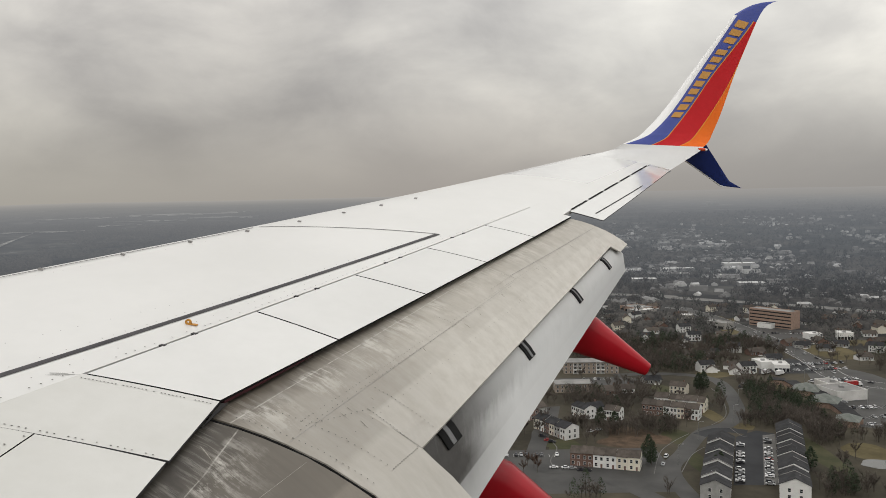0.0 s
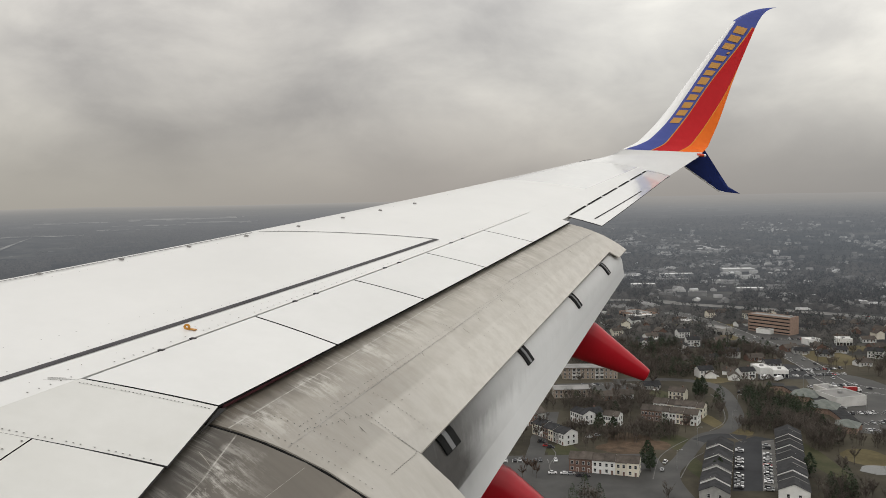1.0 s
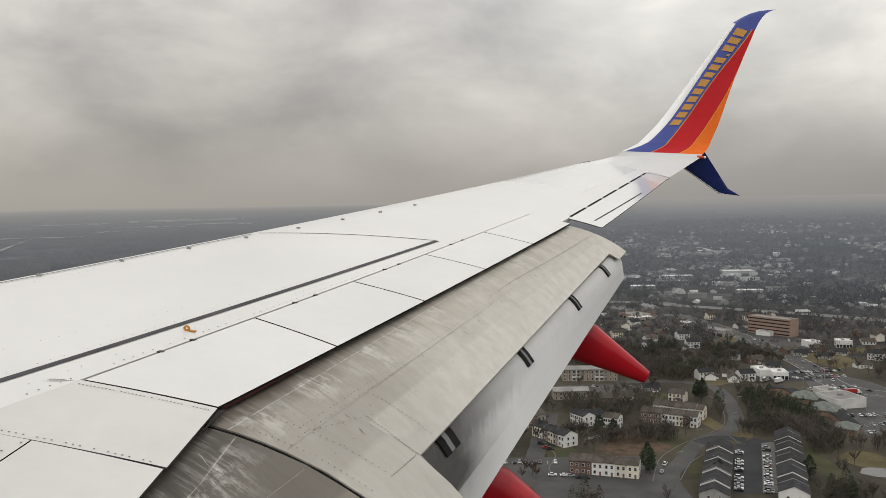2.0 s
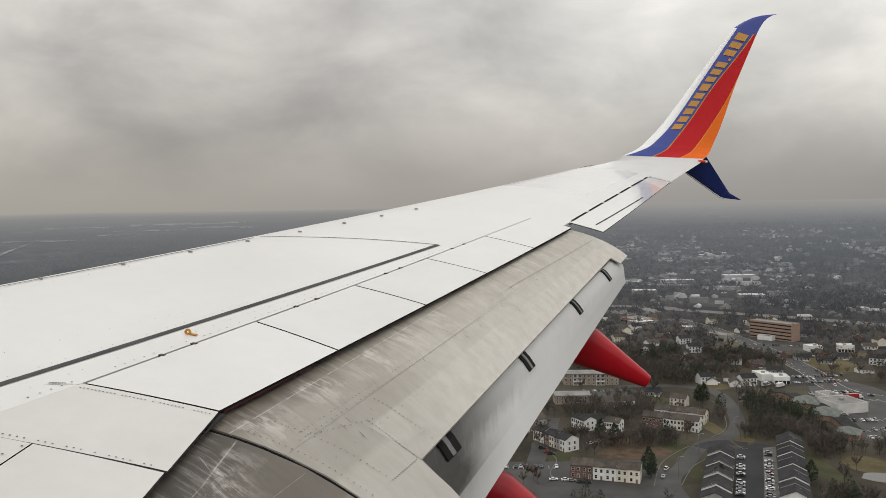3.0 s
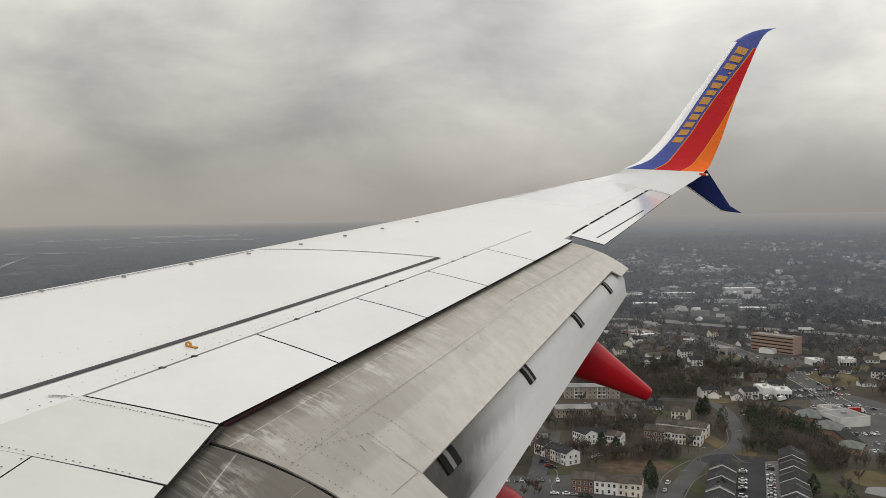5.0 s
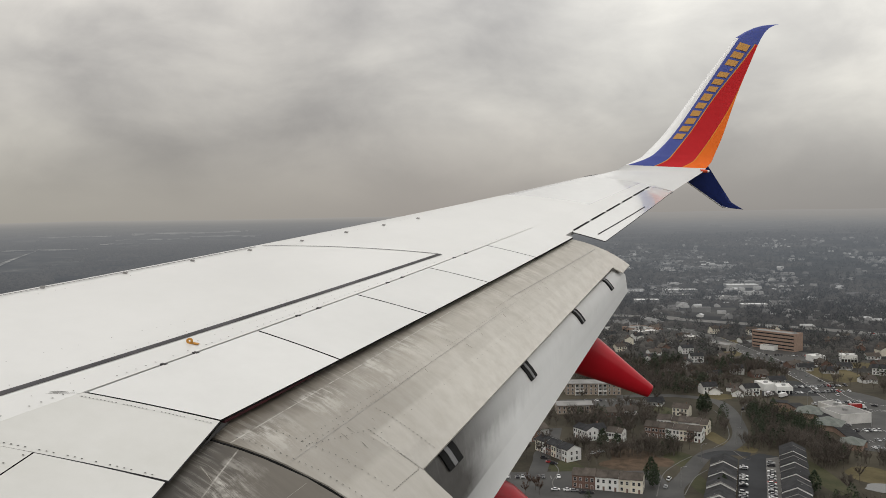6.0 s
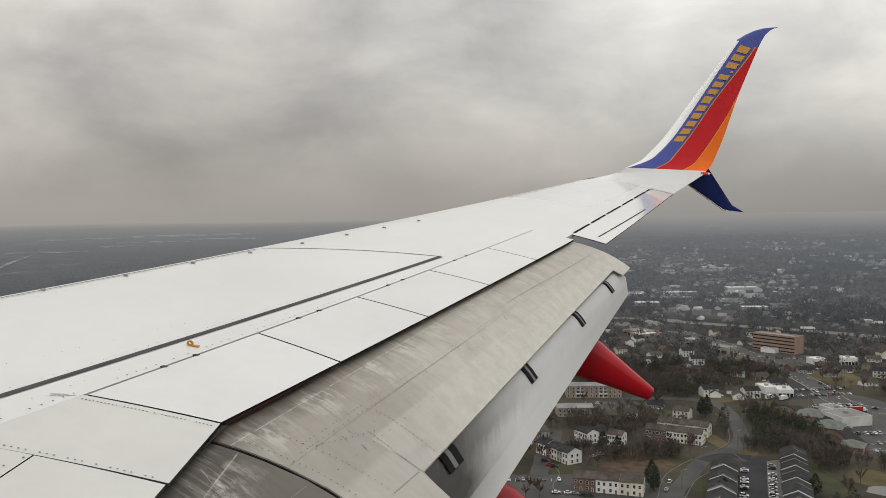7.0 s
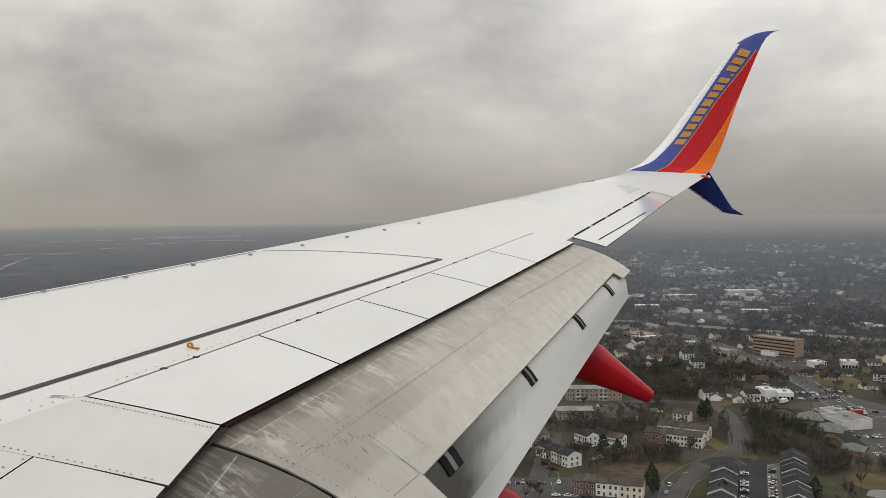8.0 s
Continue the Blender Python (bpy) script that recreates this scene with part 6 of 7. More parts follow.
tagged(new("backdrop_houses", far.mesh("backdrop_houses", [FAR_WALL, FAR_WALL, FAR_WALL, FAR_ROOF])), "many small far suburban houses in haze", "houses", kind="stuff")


# ---- the overhead road sign ----
sign = thing("road_sign", pose(88, 484, 0, 0, 0, -8), "large green overhead road sign on a steel gantry", "road sign")
part("post", Geo().tube([(11, 0, 0), (11, 0, 8.5)], [0.3, 0.25], 8), STEEL, sign)
part("arm", Geo().tube([(11, 0, 7.9), (-5, 0, 7.9)], [0.18, 0.16], 6).tube([(11, 0, 6.6), (-5, 0, 6.6)], [0.18, 0.16], 6), STEEL, sign)
panel = part("sign_panel", Geo().box((0.5, -0.35, 7.4), (9.6, 0.12, 6.0)), SIGN_GREEN, sign, "green sign panel")
part("border", Geo().box((0.5, -0.43, 10.25), (9.3, 0.03, 0.12)).box((0.5, -0.43, 4.55), (9.3, 0.03, 0.12)).box((-4.1, -0.43, 7.4), (0.12, 0.03, 5.6)).box((5.1, -0.43, 7.4), (0.12, 0.03, 5.6)), TRIM, panel, "white border")
for x, z, w in ((-2.0, 9.4, 2.6), (2.6, 9.4, 1.6), (-2.2, 8.0, 2.8), (2.4, 8.0, 2.6), (-2.0, 6.9, 2.0), (2.6, 6.9, 2.4)):
    part("text_bar", Geo().box((x, -0.43, z), (w, 0.03, 0.4)), TRIM, panel, "plain white bar of unreadable writing")
for x in (-2.4, 2.6):
    part("arrow", Geo().add([(x - 0.15, -0.44, 5.0), (x + 0.15, -0.44, 5.0), (x + 0.15, -0.44, 5.8), (x + 0.5, -0.44, 5.8), (x, -0.44, 6.3), (x - 0.5, -0.44, 5.8), (x - 0.15, -0.44, 5.8)], [(0, 1, 2, 6), (5, 2, 3, 4)]), TRIM, panel, "white arrow", fix=False)
for x in (-3, -0.7, 1.7, 4.0):
    part("sign_lamp", Geo().box((x, -1.3, 4.1), (0.8, 0.5, 0.25)).box((x, -0.8, 4.2), (0.08, 1.0, 0.08)), STEEL, sign, "small sign lamp on an arm")
for x, y in ((72, 492), (60, 560), (92, 520), (40, 610), (118, 440), (335, 411), (358, 451), (390, 485), (407, 524), (501, 607), (503, 607), (488, 518), (514, 686), (515, 762), (474, 578)):
    p = thing("street_lamp", pose(x, y, 0), "thin grey steel lamp post beside the road", "street lamp", "street lamps")
    part("pole", Geo().tube([(0, 0, 0), (0, 0, 10)], [0.16, 0.1], 6), STEEL, p)
    part("arm", Geo().tube([(0, 0, 9.8), (1.2, 0, 10.4), (2.2, 0, 10.4)], [0.08, 0.07, 0.06], 5), STEEL, p)
    part("lamp_head", Geo().box((2.5, 0, 10.35), (0.9, 0.35, 0.18)), STEEL, p)


# ---- vehicles ----
def hull(profile, half, taper=1.0):
    """A body from a side outline (x, z), its upper points drawn in."""
    top = max(z for _, z in profile)
    rings = []
    for s in (-1, -0.86, 0.86, 1):
        k = 1.0 if abs(s) < 0.9 else 0.97
        rings.append([(x * k, s * half * (1 if z < top * 0.6 else taper), z if abs(s) < 0.9 else min(z, top - 0.05)) for x, z in profile])
    return Geo().loft(rings)


WHEEL = Geo().tube([(0, -0.11, 0), (0, 0.11, 0)], [0.33, 0.33], 10).mesh("wheel", [RUBBER])
HEADLIGHT = Geo().box((0, 0, 0), (0.08, 0.4, 0.16)).mesh("headlight", [LENS_CLEAR])


def car(paint_mat, label, van=False):
    ob = thing("car", pose(0, 0, -300), label, "car", "parked and driven cars")
    hgt = 1.75 if van else 1.42
    part("body", hull([(-2.2, 0.3), (2.2, 0.3), (2.25, 0.62), (2.0, 0.82), (1.0, 0.93), (-1.9, 0.96), (-2.2, 0.85)], 0.9), paint_mat, ob, smooth=30)
    part("cabin", hull([(-1.95 if van else -1.6, 0.94), (1.0, 0.92), (0.35, hgt - 0.06), (-1.6 if van else -1.0, hgt - 0.06)], 0.78, 0.85), GLASS, ob, "dark car windows")
    part("car_roof", Geo().box(((-0.65 if van else -0.33), 0, hgt - 0.02), (1.95 if van else 1.4, 1.25, 0.07)), paint_mat, ob)
    for x in (-1.35, 1.35):
        for y in (-0.82, 0.82):
            part("wheel", WHEEL, None, ob, at=pose(x, y, 0.33))
    for y in (-0.6, 0.6):
        part("headlight", HEADLIGHT, None, ob, at=pose(2.2, y, 0.66))
    return ob


CARS = [car(CAR_WHITE, "white car with dark windows on asphalt"), car(CAR_DARK, "black car with dark windows on asphalt"), car(CAR_SILVER, "silver car with dark windows on asphalt"), car(CAR_WHITE, "white van with dark windows on asphalt", True), car(CAR_DARK, "dark van with dark windows on asphalt", True), car(CAR_RED, "red car with dark windows on asphalt")]
WEIGHTS = [0, 0, 1, 1, 2, 2, 3, 4, 1, 2, 0, 4, 1, 0, 2, 5]
used = set()


def place_car(x, y, turn, which=None):
    i = rng.choice(WEIGHTS) if which is None else which
    m = pose(x, y, 0.16, 0, 0, turn)
    if i not in used:
        used.add(i)
        CARS[i].matrix_basis = m
    else:
        copy_thing(CARS[i], m)


def along(path, s):
    for a, b in zip(path, path[1:]):
        d = (b - a).length
        if s < d:
            return a + (b - a) * (s / d), math.degrees(math.atan2((b - a).y, (b - a).x))
        s -= d
    return path[-1], 0


place_car(107, 417, 104, 1)
place_car(98, 436, -76, 4)
for a, w in ((120, 3), (108, 0), (96, 2), (84, 1), (72, 0)):
    a = radians(a)
    place_car(2 + 60 * math.cos(a) - 0, 452 + 58 * math.sin(a), math.degrees(a) - 90, w)
for s, sh, w in ((150, -6, 1), (190, 3, 0), (215, -6, 2), (240, 3, 4), (262, -2, 1), (280, -6, 0), (300, 3, 2), (318, 6, 1), (335, 6, 5), (350, -6, 0), (372, 3, 3), (390, -6, 2), (412, 3, 1), (440, 6, 0), (470, -6, 2)):
    p, t = along(ms_path, s)
    n = Vector((-math.sin(radians(t)), math.cos(radians(t)), 0))
    place_car(p.x + n.x * sh, p.y + n.y * sh, t + (180 if sh > 0 else 0), w)
line_mesh = Geo().box((0, 0, 0), (0.16, 5.0, 0.02)).mesh("stall_line", [LINE_WHITE])
PARKING = (  # lot, first stall, direction in degrees, stalls, share taken
    (0, (176, 428), 8, 18, 0.45), (0, (182, 408), 8, 18, 0.5), (0, (200, 396), 4, 20, 0.4), (0, (235, 432), -4, 16, 0.7),
    (1, (243, 690), 88, 22, 0.7), (1, (259, 690), 88, 22, 0.6), (2, (246, 508), 20, 11, 0.6), (2, (250, 498), 20, 10, 0.6),
    (3, (355, 379), 69.6, 25, 0.5), (3, (369, 378), 69.2, 28, 0.55), (4, (471, 508), 2, 22, 0.75), (4, (470, 486), 4, 16, 0.7), (4, (465, 471), 4, 12, 0.6), (4, (480, 581), 8, 14, 0.5), (9, (484, 618), 4, 16, 0.9), (9, (491, 638), 4, 16, 0.9), (10, (318, 604), 2, 16, 0.35),
    (5, (566, 410), 100, 34, 0.6), (5, (582, 412), 100, 30, 0.5), (6, (480, 440), 0, 18, 0.6), (6, (482, 425), 0, 18, 0.5), (7, (655, 450), 84, 40, 0.6), (8, (520, 783), -12, 20, 0.7))
for i, (x, y), turn, n, share in PARKING:
    lot = lots[i][0]
    for k in range(n):
        d = radians(turn)
        px, py = x + 2.7 * k * math.cos(d), y + 2.7 * k * math.sin(d)
        if i != 3:
            part("stall_line", line_mesh, None, lot, at=pose(px - 1.35 * math.cos(d), py - 1.35 * math.sin(d), 0.15, 0, 0, turn))
        if rng.random() < share:
            place_car(px, py, turn + rng.choice((90, -90)))
for (x, y), t in (((332, 422), 60), ((327, 410), 70), ((271, 409), 0), ((277, 408), 0), ((280, 407), 0), ((284, 404), 0), ((287, 403), 0), ((272, 463), -20), ((274, 455), -15), ((276, 452), -15), ((301, 470), 10), ((306, 473), 10), ((425, 570), 60), ((431, 578), 0), ((435, 579), 0), ((602, 967), -8), ((626, 964), -8), ((692, 905), -8), ((516, 626), 10), ((471, 552), 30), ((472, 557), 30), ((475, 522), -40), ((467, 517), 0)):
    place_car(x, y, t)


def truck(x, y, turn, length, box_mat, label):
    ob = thing("truck", pose(x, y, 0.12, 0, 0, turn), label, "truck")
    part("cargo_box", Geo().box((-length / 2, 0, 2.35), (length, 2.5, 2.7)), box_mat, ob)
    part("cab", hull([(0.4, 0.7), (3.3, 0.7), (3.35, 1.6), (2.5, 1.9), (2.1, 3.0), (0.4, 3.1)], 1.15, 0.92), CAR_WHITE, ob, smooth=30)
    part("windscreen", Geo().add([(2.52, -0.95, 1.95), (2.52, 0.95, 1.95), (2.16, 0.9, 2.9), (2.16, -0.9, 2.9)], [(0, 1, 2, 3)]), GLASS, ob, fix=False)
    part("chassis", Geo().box((-length / 2 + 1.5, 0, 0.8), (length + 3.4, 1.0, 0.3)), RUBBER, ob)
    big = Geo().tube([(0, -0.16, 0), (0, 0.16, 0)], [0.5, 0.5], 10).mesh("wheel", [RUBBER])
    for wx in (-length + 1.2, -length + 2.5, -0.2, 2.4):
        for wy in (-1.05, 1.05):
            part("wheel", big, None, ob, at=pose(wx, wy, 0.5))
    return ob


truck(52, 430, -113, 11.0, CAR_SILVER, "white lorry with a long grey trailer")
truck(56, 481, -62, 6.5, CAR_WHITE, "white box van truck")
truck(*(652, 965), -8, 14.0, CAR_WHITE, "white lorry with a long white trailer on the motorway")
truck(*(460, 610), 40, 6.5, CAR_WHITE, "white box truck parked by a workshop")
truck(*(469, 606), 40, 6.5, CAR_WHITE, "white box truck parked by a workshop")
truck(*(484, 557), 10, 6.0, CAR_WHITE, "white box truck parked by a store")
truck(*(506, 566), 4, 9.0, CAR_RED, "white lorry with a red trailer")


# ---- trees ----
def trunk_tris(v, t, base, top, r0, r1, sides=4):
    d = (top - base).normalized()
    a = d.orthogonal().normalized()
    b = d.cross(a)
    o = len(v)
    for p, r in ((base, r0), (top, r1)):
        for j in range(sides):
            an = 6.2832 * j / sides
            v.append(p + r * (math.cos(an) * a + math.sin(an) * b))
    for j in range(sides):
        k = (j + 1) % sides
        t += [(o + j, o + k, o + sides + k), (o + j, o + sides + k, o + sides + j)]


def bare_tree(seed, h, spread, twigs, wide=0.16):
    """Trunk and limbs; a crown of fine twigs with gaps, as tris."""
    r = random.Random(seed)
    v, t = [], []
    trunk_tris(v, t, Vector((0, 0, -0.3)), Vector((0, 0, h * 0.45)), h * 0.018, h * 0.012)
    limbs = []
    for i in range(7):
        a = 6.2832 * (i + r.random()) / 7
        e = Vector((math.cos(a) * spread * r.uniform(0.35, 0.75), math.sin(a) * spread * r.uniform(0.35, 0.75), h * r.uniform(0.6, 0.92)))
        s = Vector((0, 0, h * r.uniform(0.25, 0.45)))
        trunk_tris(v, t, s, e, h * 0.009, h * 0.003, 3)
        limbs.append((s, e))
    cv, ct = [], []
    for _ in range(twigs):
        s, e = r.choice(limbs)
        p = s.lerp(e, r.uniform(0.35, 1.1))
        d = Vector((r.gauss(0, 1), r.gauss(0, 1), r.uniform(-0.1, 1.3))) + (e - s).normalized()
        d = d.normalized() * h * r.uniform(0.10, 0.24)
        n = d.cross(Vector((r.gauss(0, 1), r.gauss(0, 1), r.gauss(0, 1)))).normalized() * wide * r.uniform(0.6, 1.5)
        o = len(cv)
        cv += [p - n, p + n, p + d]
        ct.append((o, o + 1, o + 2))
    return (v, t), (cv, ct)


def pine_tree(seed, h, spread, layers, points):
    r = random.Random(seed)
    v, t = [], []
    trunk_tris(v, t, Vector((0, 0, -0.3)), Vector((0, 0, h * 0.8)), h * 0.015, h * 0.004)
    cv, ct = [], []
    for i in range(layers * points * 2):
        s = r.random() ** 0.8
        z = h * (0.16 + 0.82 * s)
        rad = spread * (math.sin(math.pi * (0.16 + 0.80 * s)) ** 0.9) * (0.55 + 0.45 * (1 - s)) * 1.35
        a = r.uniform(0, 6.2832)
        q = rad * math.sqrt(r.uniform(0.25, 1.0))
        c = Vector((math.cos(a) * q, math.sin(a) * q, z))
        size = spread * r.uniform(0.14, 0.28) * (1.15 - 0.5 * s)
        for _ in range(2):
            o = len(cv)
            for _ in range(3):
                d = Vector((r.gauss(0, 1), r.gauss(0, 1), r.gauss(0, 0.55)))
                cv.append(c + d.normalized() * size)
            ct.append((o, o + 1, o + 2))
    return (v, t), (cv, ct)


def tri_mesh(name, verts, tris, mats, index=None):
    me = bpy.data.meshes.new(name)
    verts, tris = np.asarray(verts, dtype=np.float32), np.asarray(tris, dtype=np.int32)
    me.vertices.add(len(verts))
    me.vertices.foreach_set("co", verts.ravel())
    me.loops.add(tris.size)
    me.loops.foreach_set("vertex_index", tris.ravel())
    me.polygons.add(len(tris))
    me.polygons.foreach_set("loop_start", np.arange(0, tris.size, 3, dtype=np.int32))
    for mt in mats:
        me.materials.append(mt)
    if index is not None:
        me.polygons.foreach_set("material_index", np.asarray(index, dtype=np.int32))
    me.update(calc_edges=True)
    return me


def woods(name, protos, places, mats, label, category="trees", height=None):
    """Very many trees as one mesh. places: x, y, scale, turn, kind."""
    V, T, M, o = [], [], [], 0
    packed = []
    for (tv, tt), (cv, ct) in protos:
        v = np.array([tuple(p) for p in tv + cv])
        t = np.array(list(tt) + [tuple(i + len(tv) for i in f) for f in ct])
        packed.append((v, t, np.array([0] * len(tt) + [1] * len(ct))))
    for x, y, s, turn, kind in places:
        v, t, m = packed[kind]
        c, sn = math.cos(turn) * s, math.sin(turn) * s
        V.append(np.stack([x + v[:, 0] * c - v[:, 1] * sn, y + v[:, 0] * sn + v[:, 1] * c, v[:, 2] * s + (height(*polar(x, y)) if height else 0.0)], 1))
        T.append(t + o)
        M.append(m)
        o += len(v)
    me = tri_mesh(name, np.concatenate(V), np.concatenate(T), mats, np.concatenate(M))
    return tagged(new(name, me), label, category, kind="stuff")


rng = random.Random(31)
BARE = [bare_tree(i, 12, 4.6, 150, 0.10) for i in range(5)]
BARE_FAR = [bare_tree(20 + i, 11, 5.0, 70, 0.26) for i in range(4)]
PINE = [pine_tree(40 + i, 15, 3.3, 9, 9) for i in range(4)]
PINE_FAR = [pine_tree(50 + i, 14, 4.4, 4, 4) for i in range(3)]


def hw_x(y):
    return float(np.interp(y, (280, 399, 470, 552, 720, 960), (138, 104, 84, 67, 30, -30)))


# the dark pine belt beside the highway
belt = []
for _ in range(4000):
    y = rng.uniform(360, 690)
    wide = 44 if y < 560 else 36
    x = hw_x(y) + rng.uniform(15, wide + 6 * noise.noise(Vector((y * 0.03, 0, 0))))
    if is_clear(x, y, 0.5) and all((x - b[0]) ** 2 + (y - b[1]) ** 2 > 7.0 for b in belt[-900:]):
        belt.append((x, y, rng.uniform(0.75, 1.15), rng.uniform(0, 6.28), rng.randrange(4)))
woods("pine_belt", PINE, belt, [BARK, NEEDLES], "dense dark green pine belt beside the highway", "pine wood")

mixed, pines, brush = [], [], []
# stands of trees: where they are dense, and where evergreens prevail
DENSE = [(418, 520, 26), (434, 511, 22), (420, 540, 20), (434, 483, 16), (325, 484, 30), (324, 529, 30), (339, 514, 24), (393, 646, 30), (429, 689, 26), (458, 767, 30), (402, 716, 26), (253, 403, 22)]
GREEN = [(444, 501, 14), (440, 508, 11), (419, 537, 10), (464, 767, 12), (448, 457, 9)]
OPEN = [(283, 433, 17), (349, 456, 8), (346, 414, 9), (440, 427, 16), (430, 404, 18), (424, 385, 22), (425, 420, 14), (412, 421, 15), (403, 400, 13), (546, 683, 30), (370, 569, 9), (418, 608, 14), (318, 450, 11), (335, 453, 8)]


def within(x, y, discs):
    return any((x - a) ** 2 + (y - b) ** 2 < r * r for a, b, r in discs)


for _ in range(26000):
    y = rng.uniform(360, 1030)
    x = HX + rng.uniform(-0.12 * y, 0.60 * y + 20)
    r, _ = polar(x, y)
    if r > RIM or x < hw_x(y) + 50 or within(x, y, OPEN):
        continue
    lush = noise.noise(Vector((x * 0.011, y * 0.011, 2))) + 0.5 * noise.noise(Vector((x * 0.04, y * 0.04, 5)))
    if within(x, y, DENSE):
        lush += 0.5
    if y > 700:
        lush += 0.12
    if lush < -0.02 + 0.5 * (rng.random() - 0.5):
        continue
    if not is_clear(x, y, 1.0) or any(abs(x - a) < 9 and -18 < y - b < 10 for a, b in taken) or any(abs(x - a) < 7 and -10 < y - b < 9 for a, b in spots):
        continue
    green = noise.noise(Vector((x * 0.016, y * 0.016, 17)))
    if within(x, y, GREEN) or rng.random() < (0.30 if green > 0.22 else 0.04):
        pines.append((x, y, rng.uniform(0.45, 0.95), rng.uniform(0, 6.28), rng.randrange(4)))
    else:
        mixed.append((x, y, rng.uniform(0.45, 0.95) if y < 620 else rng.uniform(0.5, 1.0), rng.uniform(0, 6.28), rng.randrange(5)))
for _ in range(900):
    a = rng.uniform(0, 6.28)
    if rng.random() < 0.4:
        continue
    q = 50 * math.sqrt(rng.random())
    x, y = 2 + q * math.cos(a), 452 + q * math.sin(a)
    if is_clear(x, y, 1.0):
        brush.append((x, y, rng.uniform(0.05, 0.15), rng.uniform(0, 6.28), rng.randrange(5)))
for _ in range(900):
    y = rng.uniform(360, 560)
    x = hw_x(y) + rng.uniform(-34, -12)
    if is_clear(x, y, 0.5):
        brush.append((x, y, rng.uniform(0.06, 0.17), rng.uniform(0, 6.28), rng.randrange(5)))
woods("bare_woods", BARE, mixed, [BARK, TWIGS], "grey-brown leafless winter trees among the houses", "bare trees")
woods("evergreens", PINE, pines, [BARK, NEEDLES], "scattered dark evergreens among the houses", "evergreens")
woods("brush", BARE, brush, [BARK, TWIGS_RED], "low russet leafless brush", "brush")

far_bare, far_pine = [], []
for _ in range(44000):
    y = rng.uniform(640, 2700)
    x = HX + rng.uniform(-0.1 * y, 0.62 * y + 60)
    r, _ = polar(x, y)
    if r < RIM or rng.random() > (1250 / r) ** 1.3 or not is_clear(x, y, 0) or open_land(x, y) or any(abs(x - a) < 7 and -10 < y - b < 9 for a, b in spots):
        continue
    dense = noise.noise(Vector((x * 0.006, y * 0.006, 4))) + 0.5 * noise.noise(Vector((x * 0.02, y * 0.02, 9)))
    if dense > -0.25 + 0.4 * (rng.random() - 0.5) and rng.random() < 0.32:
        (far_pine if rng.random() < 0.3 else far_bare).append((x, y, rng.uniform(0.7, 1.25) * (0.6 if x < HX + 60 else 1.0), rng.uniform(0, 6.28), rng.randrange(3)))
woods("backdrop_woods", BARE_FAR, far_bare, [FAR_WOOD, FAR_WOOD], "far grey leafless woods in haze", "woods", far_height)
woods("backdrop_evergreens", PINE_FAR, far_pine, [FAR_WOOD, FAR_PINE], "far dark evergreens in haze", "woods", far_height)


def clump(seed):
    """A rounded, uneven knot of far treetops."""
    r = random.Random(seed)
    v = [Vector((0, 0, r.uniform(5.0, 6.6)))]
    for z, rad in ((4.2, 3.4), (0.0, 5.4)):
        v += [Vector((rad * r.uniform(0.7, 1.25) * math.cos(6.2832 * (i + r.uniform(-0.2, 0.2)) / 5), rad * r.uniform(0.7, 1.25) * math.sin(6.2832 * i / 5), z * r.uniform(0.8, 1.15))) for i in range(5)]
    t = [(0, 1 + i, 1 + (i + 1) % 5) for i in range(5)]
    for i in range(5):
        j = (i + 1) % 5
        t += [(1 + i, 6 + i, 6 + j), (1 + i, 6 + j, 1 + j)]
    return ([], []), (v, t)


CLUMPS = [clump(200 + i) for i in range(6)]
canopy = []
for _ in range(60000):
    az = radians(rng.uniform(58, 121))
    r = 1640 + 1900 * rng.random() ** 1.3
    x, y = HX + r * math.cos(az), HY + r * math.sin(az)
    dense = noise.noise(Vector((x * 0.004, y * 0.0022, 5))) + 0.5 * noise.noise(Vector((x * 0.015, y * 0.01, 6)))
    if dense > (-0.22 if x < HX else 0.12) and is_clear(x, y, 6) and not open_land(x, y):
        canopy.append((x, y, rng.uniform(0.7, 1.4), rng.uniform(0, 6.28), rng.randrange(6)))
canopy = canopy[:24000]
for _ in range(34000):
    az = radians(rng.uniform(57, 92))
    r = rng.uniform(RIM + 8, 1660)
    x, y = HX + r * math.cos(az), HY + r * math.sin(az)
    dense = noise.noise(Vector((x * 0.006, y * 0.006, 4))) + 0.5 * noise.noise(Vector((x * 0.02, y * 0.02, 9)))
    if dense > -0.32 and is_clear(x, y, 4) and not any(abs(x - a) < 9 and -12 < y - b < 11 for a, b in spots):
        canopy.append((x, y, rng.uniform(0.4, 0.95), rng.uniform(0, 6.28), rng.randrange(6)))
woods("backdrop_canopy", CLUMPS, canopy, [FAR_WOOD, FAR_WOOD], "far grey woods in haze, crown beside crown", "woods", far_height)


# single trees near the townhouses and the lot
def tree(proto, label, crown_mat):
    (tv, tt), (cv, ct) = proto
    ob = thing("tree", pose(0, 0, -400), label, "tree", "single trees")
    part("trunk", tri_mesh("trunk", [tuple(p) for p in tv], tt, [BARK]), None, ob)
    part("crown", tri_mesh("crown", [tuple(p) for p in cv], ct, [crown_mat]), None, ob)
    return ob


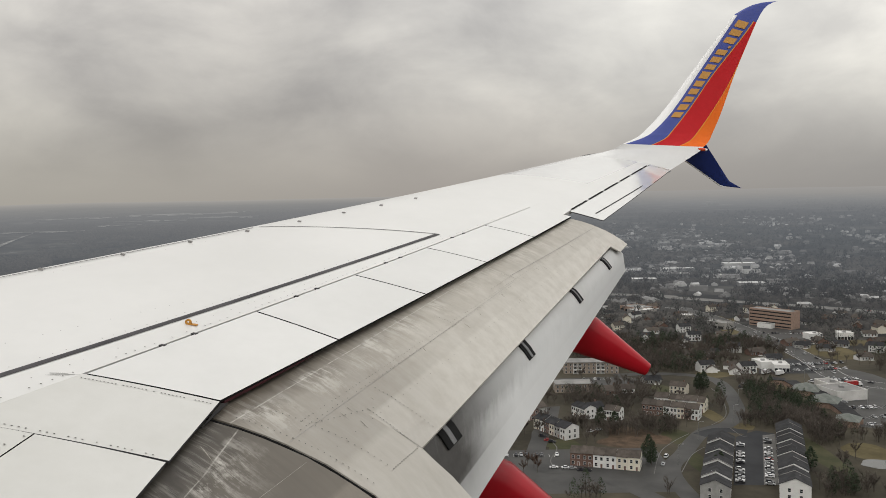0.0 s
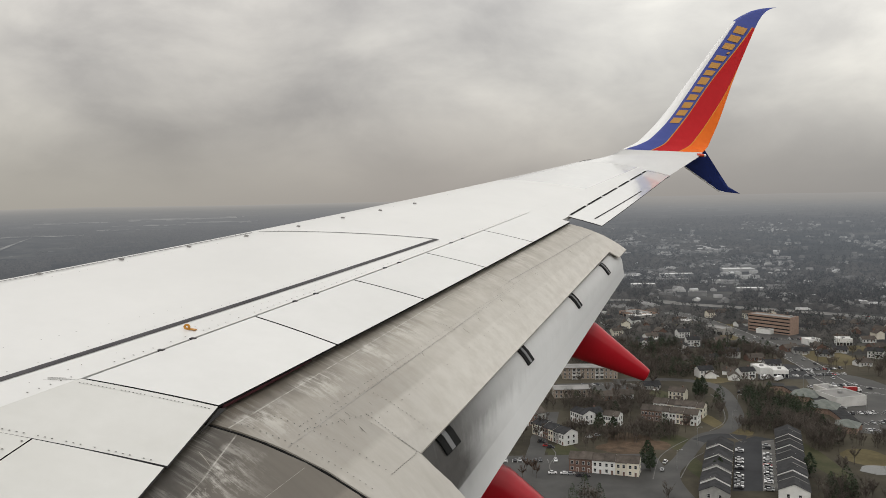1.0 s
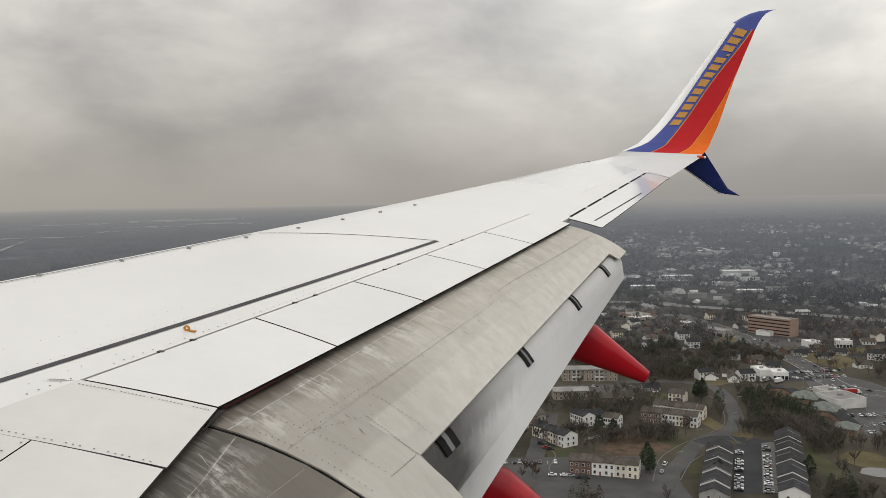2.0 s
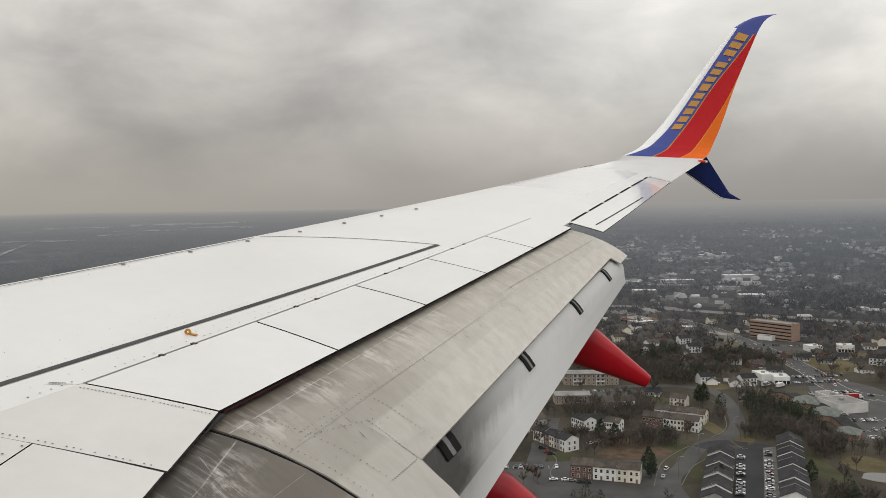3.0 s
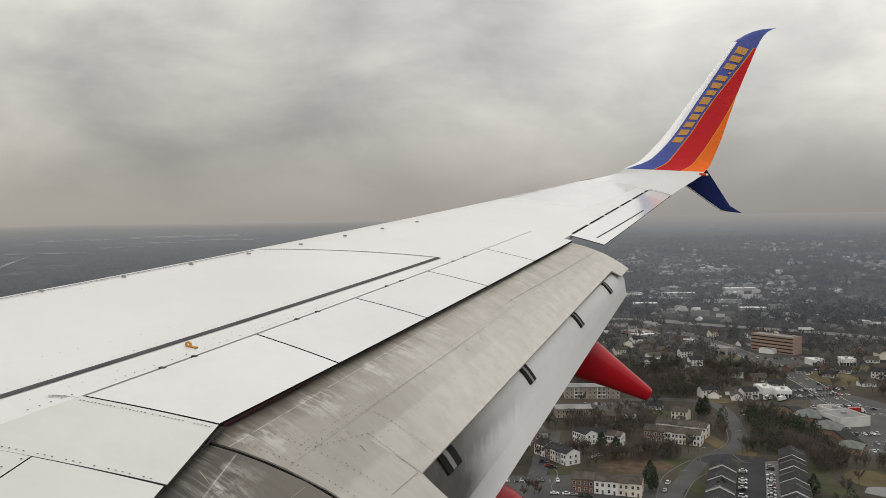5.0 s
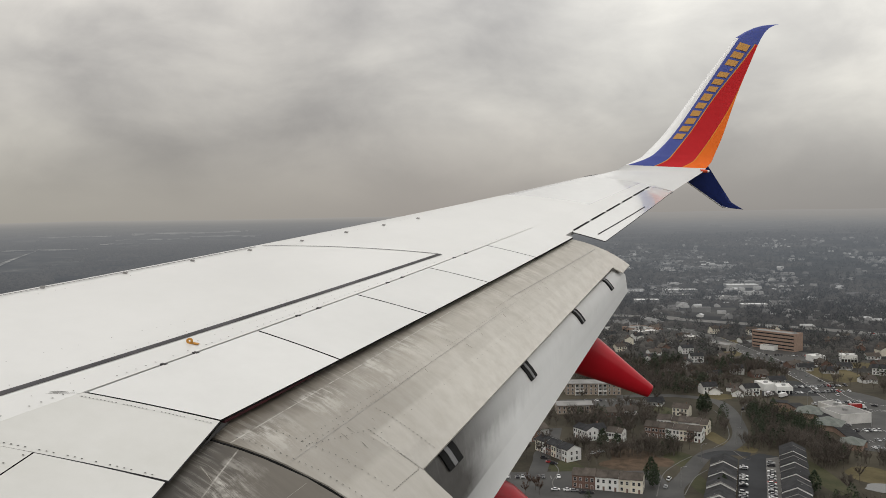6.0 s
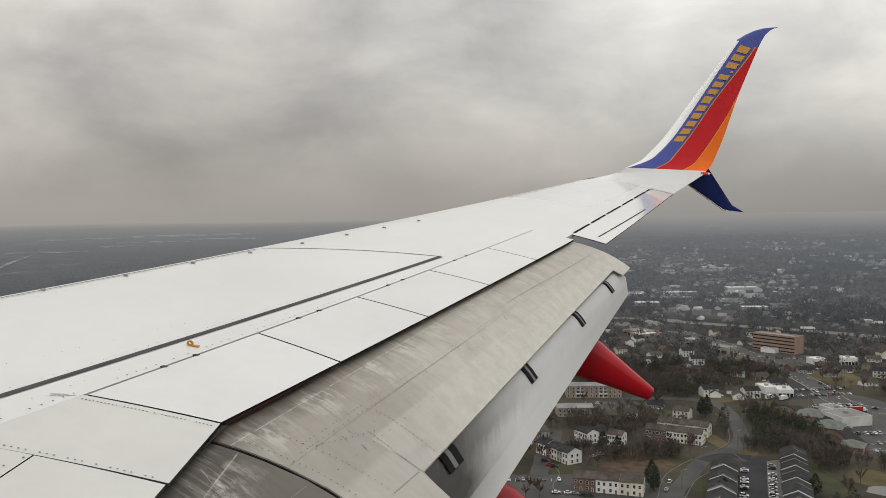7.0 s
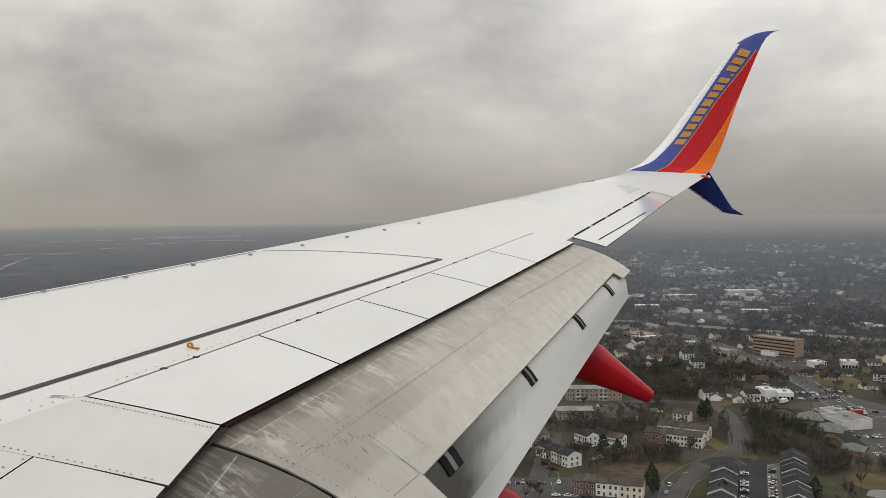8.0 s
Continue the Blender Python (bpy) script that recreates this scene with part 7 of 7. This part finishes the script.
SINGLE = [tree(bare_tree(70 + i, 11, 4.4, 260, 0.12), "leafless grey-brown tree on winter grass", TWIGS) for i in range(3)]
SINGLE += [tree(bare_tree(80, 8, 3.6, 240, 0.11), "small leafless russet tree beside a parking lot", TWIGS_RED)]
SINGLE += [tree(pine_tree(90 + i, 13, 3.2, 20, 14), "dark green pine standing beside townhouses", NEEDLES) for i in range(2)]
set_down = set()
rng = random.Random(77)
TREES = [(163, 515, 0), (170, 512, 1), (160, 508, 2), (176, 516, 0), (186, 512, 4), (181, 508, 5), (190, 506, 4), (196, 503, 5), (203, 504, 4), (209, 500, 5), (214, 502, 4), (200, 498, 5), (219, 498, 4), (207, 494, 4), (194, 496, 5),
         (230, 480, 0), (240, 476, 1), (236, 470, 3), (250, 470, 2), (226, 472, 0), (220, 468, 3), (262, 466, 1), (244, 462, 0), (256, 458, 3), (270, 462, 0), (148, 506, 2), (150, 512, 1), (225, 530, 0), (286, 540, 1), (243, 524, 2), (300, 488, 3), (276, 480, 0), (292, 470, 1), (308, 476, 4), (315, 470, 5), (300, 452, 3),
         (145, 590, 0), (246, 606, 1), (318, 600, 0), (348, 640, 1), (283, 600, 2), (298, 655, 0), (334, 660, 2), (205, 655, 1), (180, 652, 0), (120, 582, 4), (114, 590, 5)]
for (x, y), k in (((321, 410), 4), ((321, 415), 5), ((393, 558), 5), ((396, 560), 4), ((393, 562), 4), ((351, 394), 4), ((348, 392), 5), ((261, 410), 3), ((258, 413), 3), ((262, 403), 3), ((255, 403), 3), ((364, 487), 2), ((359, 476), 0), ((334, 551), 1), ((369, 590), 0), ((396, 396), 5), ((412, 395), 1), ((427, 413), 2), ((429, 434), 0), ((542, 634), 1), ((541, 674), 0), ((562, 682), 2), ((525, 666), 0)):
    TREES.append((x, y, k))
for x, y, k in TREES:
    m = pose(x, y, 0, 0, 0, rng.uniform(0, 360)) @ Matrix.Scale(rng.uniform(0.8, 1.15), 4)
    if k not in set_down:
        set_down.add(k)
        SINGLE[k].matrix_basis = m
    else:
        other = copy_thing(SINGLE[k], pose(0, 0, 0))
        other.matrix_basis = m
